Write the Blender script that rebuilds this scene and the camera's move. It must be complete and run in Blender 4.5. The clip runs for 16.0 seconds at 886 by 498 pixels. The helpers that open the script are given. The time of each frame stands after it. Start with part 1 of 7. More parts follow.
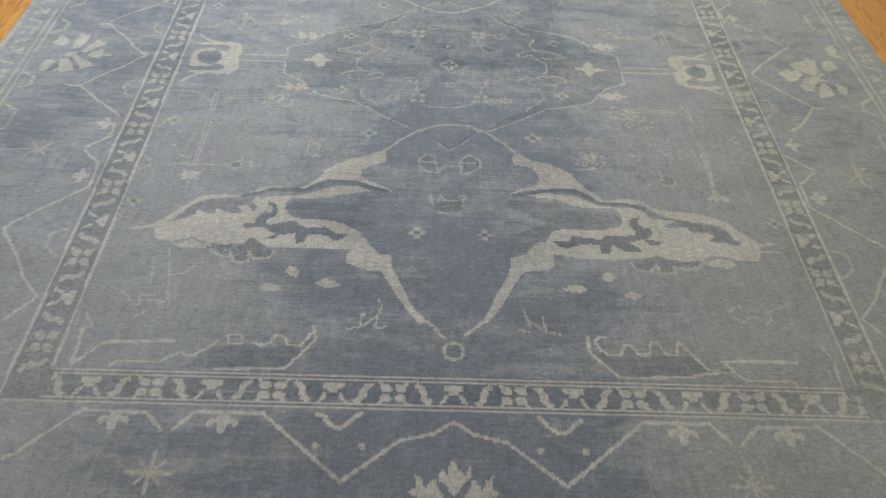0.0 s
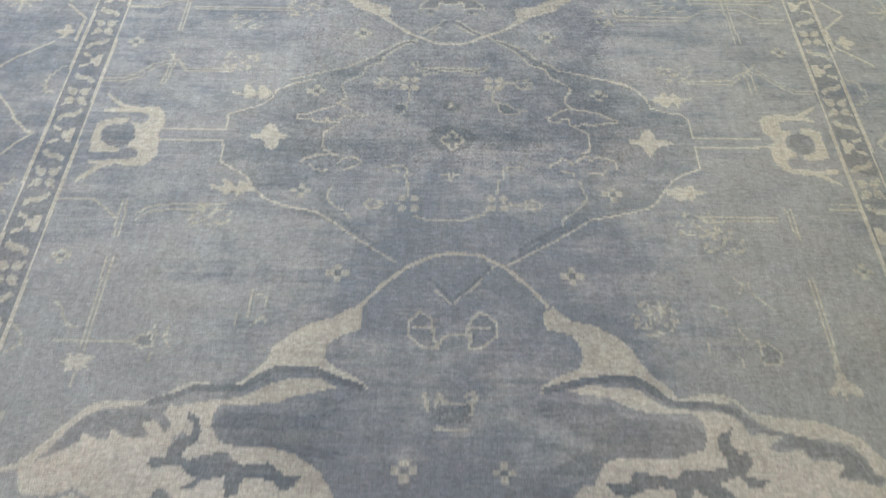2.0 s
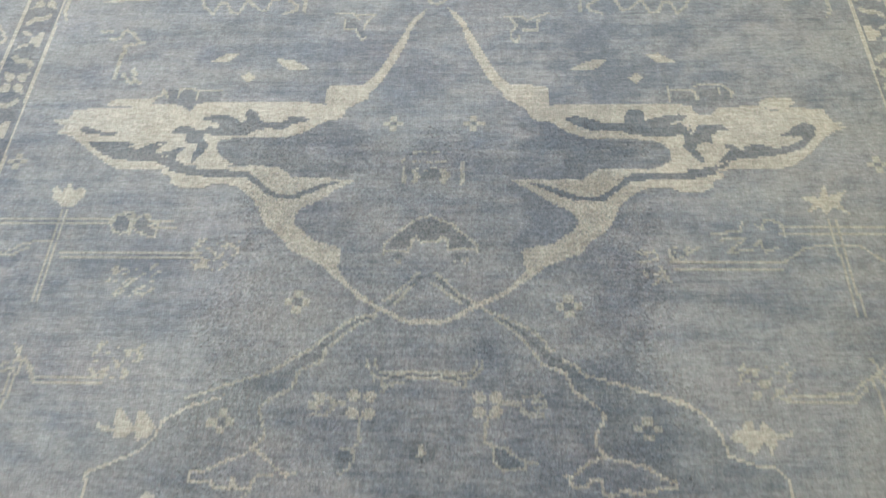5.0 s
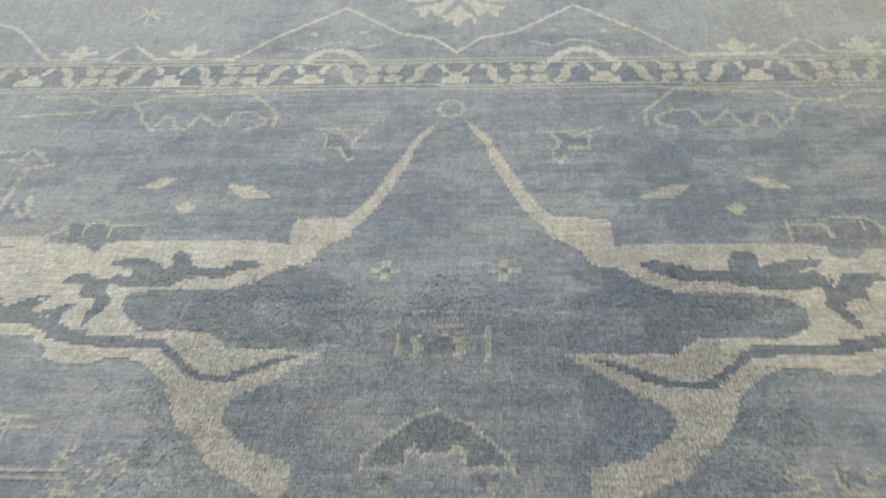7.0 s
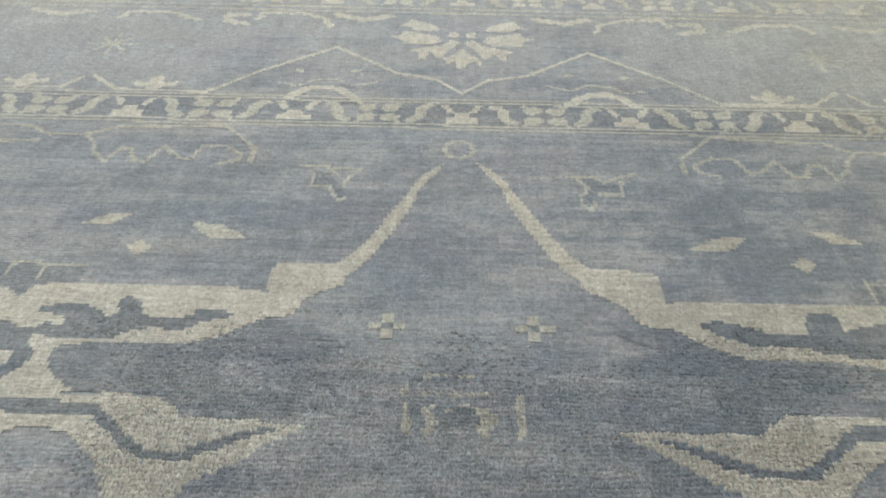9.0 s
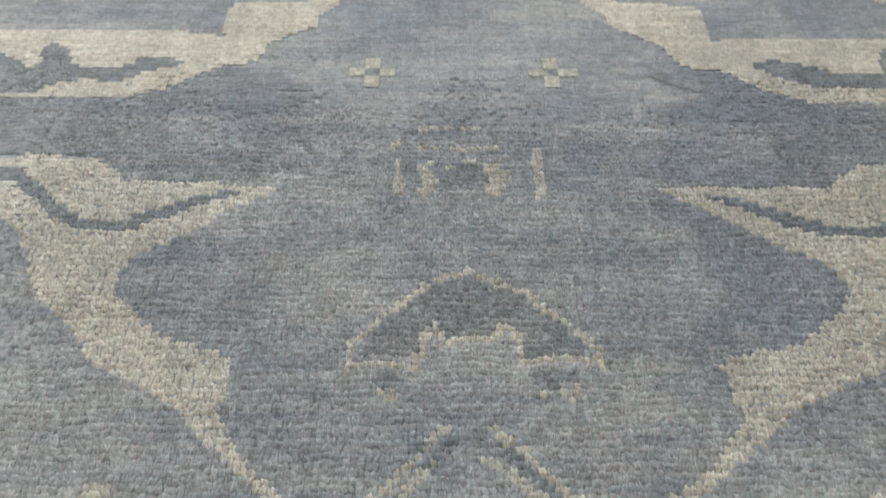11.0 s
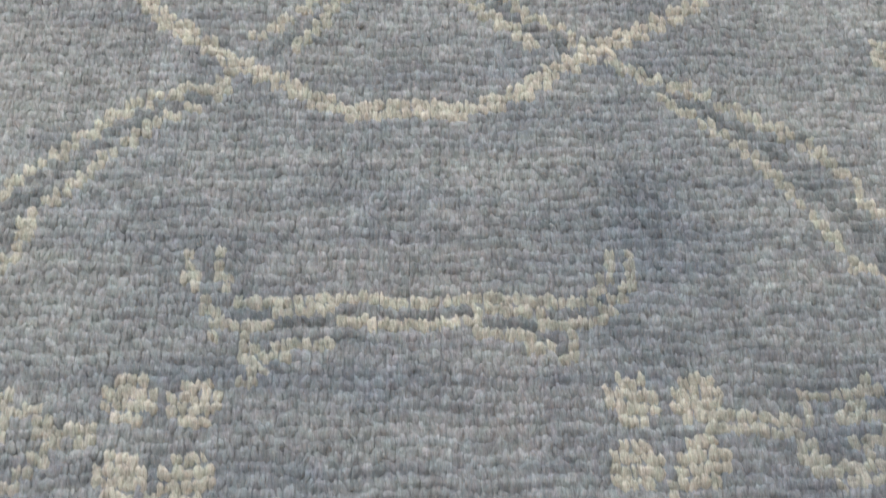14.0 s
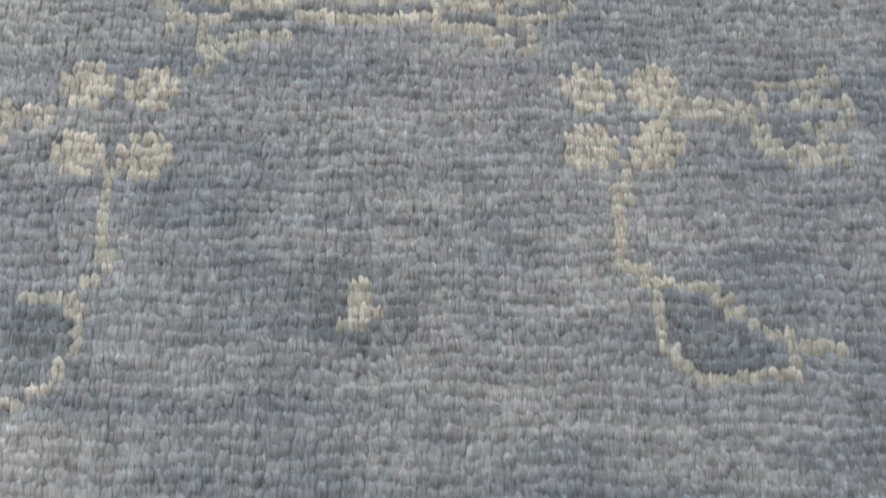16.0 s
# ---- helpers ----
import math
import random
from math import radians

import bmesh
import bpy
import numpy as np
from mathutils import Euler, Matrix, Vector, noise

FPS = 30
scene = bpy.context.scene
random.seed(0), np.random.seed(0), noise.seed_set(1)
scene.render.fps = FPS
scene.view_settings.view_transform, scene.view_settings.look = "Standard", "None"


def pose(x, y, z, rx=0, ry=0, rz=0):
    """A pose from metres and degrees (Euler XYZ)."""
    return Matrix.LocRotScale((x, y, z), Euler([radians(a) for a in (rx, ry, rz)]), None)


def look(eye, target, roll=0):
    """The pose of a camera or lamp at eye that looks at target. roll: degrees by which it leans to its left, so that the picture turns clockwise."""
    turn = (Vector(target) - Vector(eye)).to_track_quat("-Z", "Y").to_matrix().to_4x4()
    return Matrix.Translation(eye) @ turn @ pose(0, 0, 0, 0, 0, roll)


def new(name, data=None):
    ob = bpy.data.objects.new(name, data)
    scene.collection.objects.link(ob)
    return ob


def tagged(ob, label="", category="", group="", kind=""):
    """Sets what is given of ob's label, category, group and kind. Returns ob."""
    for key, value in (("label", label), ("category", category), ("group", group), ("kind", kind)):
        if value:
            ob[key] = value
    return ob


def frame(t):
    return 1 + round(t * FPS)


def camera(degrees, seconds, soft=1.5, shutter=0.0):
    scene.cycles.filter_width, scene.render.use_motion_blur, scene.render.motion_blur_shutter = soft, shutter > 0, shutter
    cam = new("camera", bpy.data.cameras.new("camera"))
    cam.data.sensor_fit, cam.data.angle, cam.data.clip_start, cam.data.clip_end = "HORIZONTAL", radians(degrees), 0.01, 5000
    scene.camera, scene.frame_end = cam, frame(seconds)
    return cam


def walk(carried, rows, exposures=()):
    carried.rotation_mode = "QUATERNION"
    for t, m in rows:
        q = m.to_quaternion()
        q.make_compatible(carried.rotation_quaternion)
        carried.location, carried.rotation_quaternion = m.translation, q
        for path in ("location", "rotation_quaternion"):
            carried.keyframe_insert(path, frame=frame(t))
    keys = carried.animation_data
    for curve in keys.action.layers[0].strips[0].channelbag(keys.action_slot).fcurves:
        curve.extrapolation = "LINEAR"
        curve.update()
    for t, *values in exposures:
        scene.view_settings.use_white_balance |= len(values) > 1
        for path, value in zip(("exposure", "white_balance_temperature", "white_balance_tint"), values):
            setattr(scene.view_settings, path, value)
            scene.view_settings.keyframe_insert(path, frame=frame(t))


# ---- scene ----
cam = camera(56.6, 16.0, soft=1.42, shutter=0.45)
PATH = [
    (0, (-0.054, -2.383, 1.463), (-0.016, -0.949, 0.071), 2.7),
    (0.3, (-0.019, -2.224, 1.442), (0.005, -0.833, 0.015), 2.0),
    (0.5, (0.002, -2.115, 1.429), (0.005, -0.738, -0.02), 1.5),
    (0.7, (0.01, -2.021, 1.421), (-0.036, -0.657, -0.053), 0.3),
    (1, (0.005, -1.881, 1.408), (-0.078, -0.564, -0.096), -0.4),
    (1.2, (-0.014, -1.774, 1.405), (-0.071, -0.484, -0.117), 0.5),
    (1.5, (-0.043, -1.624, 1.408), (-0.033, -0.362, -0.144), 2.2),
    (1.7, (-0.042, -1.532, 1.404), (-0.022, -0.29, -0.166), 2.1),
    (2, (-0.022, -1.389, 1.389), (-0.018, -0.172, -0.198), 1.0),
    (2.2, (0.002, -1.305, 1.386), (-0.027, -0.095, -0.215), -0.3),
    (2.5, (0.032, -1.198, 1.384), (-0.069, -0.03, -0.236), -3.0),
    (2.7, (0.035, -1.133, 1.384), (-0.081, 0.005, -0.246), -3.5),
    (3, (0.028, -1.026, 1.381), (-0.063, 0.116, -0.258), -2.6),
    (3.2, (0.011, -0.95, 1.375), (-0.033, 0.227, -0.264), -1.0),
    (3.5, (-0.011, -0.843, 1.364), (-0.011, 0.302, -0.276), 0.1),
    (3.7, (-0.003, -0.77, 1.358), (-0.004, 0.342, -0.293), -0.4),
    (4, (0.028, -0.657, 1.349), (0.014, 0.44, -0.323), -0.9),
    (4.2, (0.055, -0.592, 1.344), (0.017, 0.496, -0.333), -1.5),
    (6.3, (0.097, -0.011, 1.038), (-0.038, 1.067, -0.641), -6.1),
    (6.5, (0.09, 0.001, 0.977), (-0.055, 1.16, -0.647), -6.2),
    (6.8, (0.074, 0.013, 0.887), (-0.067, 1.343, -0.603), -4.9),
    (7, (0.066, 0.022, 0.835), (-0.062, 1.437, -0.572), -3.8),
    (7.5, (0.043, 0.055, 0.74), (-0.056, 1.602, -0.523), -1.6),
    (7.7, (0.034, 0.074, 0.718), (-0.048, 1.63, -0.51), -1.2),
    (8, (0.02, 0.097, 0.701), (-0.042, 1.701, -0.492), -0.6),
    (8.2, (0.007, 0.104, 0.691), (-0.048, 1.729, -0.473), -0.1),
    (10.3, (-0.025, 0.189, 0.54), (-0.025, 1.571, -0.906), 0.9),
    (10.5, (-0.023, 0.194, 0.525), (-0.028, 1.539, -0.955), 0.8),
    (10.8, (-0.026, 0.204, 0.503), (-0.022, 1.49, -1.022), 0.6),
    (11, (-0.026, 0.211, 0.491), (-0.019, 1.468, -1.065), 0.4),
    (11.5, (-0.01, 0.221, 0.456), (-0.001, 1.388, -1.168), 0.3),
    (12, (-0.001, 0.208, 0.416), (0.016, 1.294, -1.263), 1.3),
    (12.2, (-0.002, 0.206, 0.407), (0.023, 1.247, -1.293), 1.7),
    (12.5, (-0.005, 0.201, 0.401), (0.021, 1.196, -1.333), 1.9),
    (12.7, (-0.004, 0.198, 0.394), (0.02, 1.157, -1.361), 1.2),
    (13, (0.002, 0.188, 0.38), (0.028, 1.096, -1.402), 0.5),
    (13.5, (0.002, 0.166, 0.359), (0.032, 0.982, -1.467), 1.4),
    (14, (0.006, 0.148, 0.346), (0.031, 0.88, -1.515), 1.8),
    (14.5, (0.013, 0.125, 0.332), (0.029, 0.811, -1.547), 1.5),
    (15, (0.019, 0.1, 0.33), (0.049, 0.741, -1.565), 2.7),
    (15.5, (0.017, 0.074, 0.325), (0.061, 0.684, -1.58), 4.2),
    (15.7, (0.02, 0.064, 0.32), (0.059, 0.675, -1.587), 3.7),
    (16, (0.025, 0.048, 0.313), (0.046, 0.635, -1.599), 2.1),
]
walk(cam, [(t, look(eye, target, roll)) for t, eye, target, roll in PATH],
     exposures=[(0, 0.02, 6270, 9), (1.0, 0.215, 6380, 11), (2.5, 0.15, 6400, 9), (4.2, 0.03, 6470, 8), (6.3, -0.09, 6460, 8), (8.2, -0.31, 6480, 6), (10.3, -0.14, 6620, 8),
                (12.5, 0.08, 6610, 9), (16, 0.16, 6490, 11)])

# ---- light ----
world = bpy.data.worlds.new("daylight")
scene.world = world
world.use_nodes = True
sky = world.node_tree.nodes.new("ShaderNodeTexSky")
sky.sky_type, sky.sun_disc = "NISHITA", False
sky.sun_elevation, sky.sun_rotation = radians(40), radians(20)
back = world.node_tree.nodes["Background"]
back.inputs["Strength"].default_value = 0.12
world.node_tree.links.new(sky.outputs[0], back.inputs["Color"])


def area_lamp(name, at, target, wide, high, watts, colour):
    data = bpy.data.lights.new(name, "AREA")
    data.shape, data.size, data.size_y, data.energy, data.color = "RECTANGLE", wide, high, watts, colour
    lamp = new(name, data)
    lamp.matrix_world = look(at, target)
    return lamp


area_lamp("window_daylight", (0.0, 4.05, 1.55), (0.0, 0.0, 0.4), 2.2, 1.7, 114, (0.93, 0.98, 1.0))
# added soft fill from overhead; no fixture stands here
area_lamp("overhead_fill", (-0.8, 0.7, 2.62), (-0.8, 0.7, 0.0), 1.8, 1.8, 60, (0.93, 0.98, 1.0))


# ---- materials ----
class Nodes:
    """A small helper to wire node materials."""

    def __init__(self, name, rough=0.8):
        self.mat = bpy.data.materials.new(name)
        self.mat.use_nodes = True
        self.tree = self.mat.node_tree
        self.bsdf = self.tree.nodes["Principled BSDF"]
        self.bsdf.inputs["Roughness"].default_value = rough

    def put(self, socket, value):
        if isinstance(value, bpy.types.NodeSocket):
            self.tree.links.new(value, socket)
        else:
            socket.default_value = value

    def coords(self, scale=(1, 1, 1)):
        tex = self.tree.nodes.new("ShaderNodeTexCoord")
        mapping = self.tree.nodes.new("ShaderNodeMapping")
        mapping.inputs["Scale"].default_value = scale
        self.put(mapping.inputs["Vector"], tex.outputs["Object"])
        return mapping.outputs[0]

    def noise(self, scale=(1, 1, 1), detail=3.0, rough=0.55):
        node = self.tree.nodes.new("ShaderNodeTexNoise")
        node.inputs["Scale"].default_value = 1.0
        node.inputs["Detail"].default_value, node.inputs["Roughness"].default_value = detail, rough
        self.put(node.inputs["Vector"], self.coords(scale))
        return node.outputs["Fac"]

    def cell(self, dx, dy):
        floor = self.tree.nodes.new("ShaderNodeVectorMath")
        floor.operation = "FLOOR"
        self.put(floor.inputs[0], self.coords((1 / dx, 1 / dy, 0)))
        node = self.tree.nodes.new("ShaderNodeTexWhiteNoise")
        self.put(node.inputs["Vector"], floor.outputs[0])
        return node.outputs["Value"]

    def math(self, op, a, b=0.0, c=0.0):
        node = self.tree.nodes.new("ShaderNodeMath")
        node.operation = op
        for socket, value in zip(node.inputs, (a, b, c)):
            self.put(socket, value)
        return node.outputs[0]

    def span(self, value, lo, hi, to_lo=0.0, to_hi=1.0):
        node = self.tree.nodes.new("ShaderNodeMapRange")
        for socket, v in zip(node.inputs, (value, lo, hi, to_lo, to_hi)):
            self.put(socket, v)
        return node.outputs[0]

    def mix(self, fac, a, b, kind="MIX"):
        node = self.tree.nodes.new("ShaderNodeMix")
        node.data_type, node.blend_type = "RGBA", kind
        self.put(node.inputs[0], fac)
        for socket, value in zip(node.inputs[6:8], (a, b)):
            self.put(socket, (*value, 1) if isinstance(value, tuple) else value)
        return node.outputs[2]

    def scaled(self, colour, factor):
        node = self.tree.nodes.new("ShaderNodeVectorMath")
        node.operation = "SCALE"
        self.put(node.inputs[0], colour)
        self.put(node.inputs["Scale"], factor)
        return node.outputs[0]

    def bump(self, height, strength, distance):
        node = self.tree.nodes.new("ShaderNodeBump")
        node.inputs["Strength"].default_value, node.inputs["Distance"].default_value = strength, distance
        self.put(node.inputs["Height"], height)
        self.put(self.bsdf.inputs["Normal"], node.outputs[0])

    def colour(self, value):
        self.put(self.bsdf.inputs["Base Color"], (*value, 1) if isinstance(value, tuple) else value)
        return self.mat


TUFT, ROW = 0.0046, 0.0052  # one tuft across, one row of knots along


# uneven dye, with light and shade painted in as tone: middle, half width, half length, how much paler
DYE_AND_LIGHT = ((-0.18, 0.20, 0.26, 0.26, 0.07), (-0.55, -0.38, 0.45, 0.45, 0.15), (0.36, -0.86, 0.30, 0.26, 0.10), (0.03, 0.06, 0.22, 0.13, 0.06), (0.62, 1.08, 0.36, 0.26, -0.15), (-0.36, 0.28, 0.26, 0.2, 0.06), (0.0, 0.42, 0.32, 0.16, 0.04), (-0.9, 1.5, 0.4, 0.3, 0.10), (-0.85, -0.82, 0.40, 0.52, 0.17), (0.95, -1.10, 0.35, 0.3, 0.07), (0.0, -1.06, 0.45, 0.26, -0.10), (-0.30, 0.62, 0.30, 0.44, 0.10), (0.38, 0.72, 0.25, 0.35, -0.09), (0.75, -0.58, 0.40, 0.48, 0.10),
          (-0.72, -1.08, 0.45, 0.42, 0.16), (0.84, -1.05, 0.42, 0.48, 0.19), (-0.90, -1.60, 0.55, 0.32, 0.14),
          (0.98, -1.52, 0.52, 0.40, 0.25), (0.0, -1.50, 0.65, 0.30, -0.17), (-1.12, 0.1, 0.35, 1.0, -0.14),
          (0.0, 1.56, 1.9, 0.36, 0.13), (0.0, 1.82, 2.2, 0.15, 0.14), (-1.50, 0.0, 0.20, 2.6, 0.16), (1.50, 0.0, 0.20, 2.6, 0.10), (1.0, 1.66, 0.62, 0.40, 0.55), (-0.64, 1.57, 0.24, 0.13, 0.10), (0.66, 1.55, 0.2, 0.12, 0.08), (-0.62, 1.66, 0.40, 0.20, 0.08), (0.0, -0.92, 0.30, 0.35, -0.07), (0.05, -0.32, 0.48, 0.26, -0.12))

# faded patches, partly brighter light painted into the wool: middle, half width, half length, how strong
FADING_AND_LIGHT = ((1.08, 1.62, 0.48, 0.34, 0.62), (-1.0, 1.72, 0.40, 0.14, 0.3), (1.05, -1.42, 0.42, 0.32, 0.30), (-1.12, -1.35, 0.3, 0.3, 0.22))


def wool(name, dyed, faded, fade_from, fade_to, grain=0.14, rows_in_relief=True):
    """Hand-knotted wool: two tones of dye, weft streaks, knot-by-knot grain and a relief of rows and tufts."""
    n = Nodes(name, 0.92)
    cloud = n.noise((1.9, 3.0, 1), 6, 0.66)
    mottle = n.noise((16, 26, 1), 5, 0.72)
    streak = n.noise((3.2, 105, 1), 4, 0.65)
    tone = n.math("ADD", cloud, n.span(streak, 0.3, 0.7, -0.10, 0.10))
    tone = n.math("ADD", tone, n.span(mottle, 0.25, 0.75, -0.17, 0.17))
    smear = n.noise((2.6, 19, 1), 5, 0.7)
    blotch = n.noise((7, 9, 4), 5, 0.7)
    tone = n.math("ADD", tone, n.span(smear, 0.3, 0.7, -0.12, 0.12))
    tone = n.math("ADD", tone, n.span(blotch, 0.35, 0.65, -0.10, 0.10))
    # lengthwise strips that are paler: sharp-edged on the east side, gradual on the west
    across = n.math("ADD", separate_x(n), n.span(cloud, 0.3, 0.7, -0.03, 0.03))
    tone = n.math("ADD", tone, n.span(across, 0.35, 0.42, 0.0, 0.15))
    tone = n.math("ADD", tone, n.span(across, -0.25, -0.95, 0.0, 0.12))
    for x, y, wide, high, amount in DYE_AND_LIGHT:
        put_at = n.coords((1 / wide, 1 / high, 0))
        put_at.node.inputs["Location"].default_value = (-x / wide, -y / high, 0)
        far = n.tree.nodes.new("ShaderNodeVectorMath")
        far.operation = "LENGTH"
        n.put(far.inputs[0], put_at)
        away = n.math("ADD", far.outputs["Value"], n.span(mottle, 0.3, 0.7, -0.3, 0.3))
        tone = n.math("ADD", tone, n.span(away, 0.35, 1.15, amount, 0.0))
    if "ivory" in name:     # the pale yarns get lighter towards both ends
        tone = n.math("ADD", tone, n.span(n.math("MULTIPLY", separate_y(n), -1.0), 0.7, 1.3, 0.0, 0.30))
        tone = n.math("ADD", tone, n.span(separate_y(n), 1.25, 1.42, 0.0, 0.26))
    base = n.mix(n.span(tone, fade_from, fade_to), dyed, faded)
    if "ivory" in name:
        base = n.mix(n.span(n.math("MULTIPLY", separate_y(n), -1.0), 0.2, 0.8), base, n.mix(1.0, base, (1.0, 1.0, 1.035), "MULTIPLY"))
    warm = n.span(n.noise((4.5, 7, 1), 5, 0.7), 0.42, 0.68, 0.0, 0.6)
    base = n.mix(warm, base, n.mix(1.0, base, (1.05, 0.998, 0.945), "MULTIPLY"))
    cool = n.span(n.noise((5.5, 4, 3), 4, 0.7), 0.48, 0.70, 0.0, 0.55)
    base = n.mix(cool, base, n.mix(1.0, base, (0.965, 0.985, 1.035), "MULTIPLY"))
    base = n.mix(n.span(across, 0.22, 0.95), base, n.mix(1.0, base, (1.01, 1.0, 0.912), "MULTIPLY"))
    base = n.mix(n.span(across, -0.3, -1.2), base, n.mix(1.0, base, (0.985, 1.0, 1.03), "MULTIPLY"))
    rose = 0.2 if "ivory" in name else 0.5
    rosy = n.span(n.noise((3.6, 6.5, 7), 5, 0.7), 0.45, 0.66, 0.0, rose)
    base = n.mix(rosy, base, n.mix(1.0, base, (1.035, 0.97, 1.0), "MULTIPLY"))
    # paler patches: fading, and stronger light put into the colour
    for x, y, wide, high, most in FADING_AND_LIGHT:
        put_at = n.coords((1 / wide, 1 / high, 0))
        put_at.node.inputs["Location"].default_value = (-x / wide, -y / high, 0)
        far = n.tree.nodes.new("ShaderNodeVectorMath")
        far.operation = "LENGTH"
        n.put(far.inputs[0], put_at)
        away = n.math("ADD", far.outputs["Value"], n.math("ADD", n.span(blotch, 0.3, 0.7, -0.35, 0.35), n.span(smear, 0.3, 0.7, -0.3, 0.3)))
        base = n.mix(n.span(away, 0.3, 1.2, most, 0.0), base, (0.385, 0.383, 0.345))
    hue = n.span(n.noise((210, 130, 1), 3, 0.7), 0.36, 0.64)
    base = n.mix(1.0, base, n.mix(hue, (0.965, 1.015, 1.0), (1.045, 0.985, 1.015)), "MULTIPLY")
    nap = n.math("MULTIPLY", n.span(n.noise((70, 11, 1), 4, 0.65), 0.3, 0.7, 0.90, 1.10), n.span(n.noise((5, 7.5, 2), 5, 0.7), 0.3, 0.7, 0.88, 1.12))
    grainy = grain * (0.8 if rows_in_relief else 1.3)
    knots = n.span(n.cell(TUFT, ROW), 0, 1, 1 - grainy, 1 + grainy)
    geo = n.tree.nodes.new("ShaderNodeNewGeometry")
    island = n.span(geo.outputs["Random Per Island"], 0, 1, 1 - grain * 0.65, 1 + grain * 0.65)
    fibre = n.span(n.noise((1700, 210, 200), 4, 0.8), 0.3, 0.7, 0.72, 1.28)
    fibre = n.math("MULTIPLY", fibre, n.span(n.noise((260, 190, 1), 3, 0.7), 0.3, 0.7, 0.82, 1.18))
    fibre = n.math("MULTIPLY", fibre, n.span(n.noise((42, 1 / ROW * 0.9, 1), 3, 0.65), 0.3, 0.7, 0.83, 1.17))
    hair = n.span(n.noise((3400, 420, 300), 3, 0.75), 0.3, 0.7, 0.93, 1.07)
    fibre = n.math("MULTIPLY", fibre, hair)
    # narrow slits darken the colour, standing in for shade between tufts
    gap_shade = n.span(n.noise((620, 120, 1), 2, 0.6), 0.60, 0.70, 1.0, 0.66)
    fibre = n.math("MULTIPLY", fibre, gap_shade)
    out = n.scaled(n.scaled(n.scaled(n.scaled(base, nap), knots), fibre), island)
    # rows of knots, split into tufts, wandering a little
    split = n.tree.nodes.new("ShaderNodeSeparateXYZ")
    n.put(split.inputs[0], n.coords())
    wander = n.span(n.noise((24, 18, 1), 3), 0.3, 0.7, -0.004, 0.004)
    rows = n.math("ABSOLUTE", n.math("SINE", n.math("MULTIPLY", n.math("ADD", split.outputs[1], wander), math.pi / ROW)))
    cols = n.math("ABSOLUTE", n.math("SINE", n.math("MULTIPLY", n.math("ADD", split.outputs[0], wander), math.pi / TUFT)))
    rows = n.math("MULTIPLY", n.math("POWER", rows, 0.6), n.span(n.noise((30, 40, 1), 3), 0.3, 0.7, 0.3, 1.0))
    relief = n.math("ADD", n.math("MULTIPLY", rows, 0.8), n.math("MULTIPLY", cols, 0.3))
    relief = n.math("ADD", relief, n.math("MULTIPLY", n.cell(TUFT, ROW), 0.35))
    if not rows_in_relief:
        relief = n.math("MULTIPLY", n.noise((1100, 170, 200), 3, 0.7), 0.9)
    relief = n.math("ADD", relief, n.math("MULTIPLY", n.noise((800, 170, 200), 4, 0.75), 0.8))
    n.bump(relief, 0.9, 0.0010)
    n.bsdf.inputs["Sheen Weight"].default_value = 0.10
    n.bsdf.inputs["Sheen Roughness"].default_value = 0.5
    n.bsdf.inputs["Specular IOR Level"].default_value = 0.12
    return n.colour(out)


def separate_x(n):
    node = n.tree.nodes.new("ShaderNodeSeparateXYZ")
    n.put(node.inputs[0], n.coords())
    return node.outputs[0]


def separate_y(n):
    return separate_x(n).node.outputs[1]


DYES = {
    "blue_grey_wool": ((0.157, 0.178, 0.2055), (0.2575, 0.273, 0.2785), 0.37, 0.70, 0.115),
    "deeper_blue_wool": ((0.130, 0.152, 0.179), (0.209, 0.223, 0.231), 0.36, 0.72, 0.12),
    "ivory_wool": ((0.314, 0.310, 0.276), (0.404, 0.394, 0.349), 0.34, 0.68, 0.11),
    "faded_ivory_wool": ((0.276, 0.283, 0.261), (0.356, 0.353, 0.311), 0.36, 0.68, 0.13),
    "dusky_blue_wool": ((0.140, 0.162, 0.187), (0.225, 0.242, 0.248), 0.37, 0.71, 0.12),
    "slate_wool": ((0.118, 0.139, 0.161), (0.182, 0.197, 0.206), 0.36, 0.70, 0.14),
}
TUFTED = {}
for dye, values in DYES.items():
    TUFTED[dye] = (wool(dye, *values), wool(dye + "_pile", *values, False))
GROUND, MEDIUM, IVORY, FADED, DUSK, SLATE = [pair[0] for pair in TUFTED.values()]


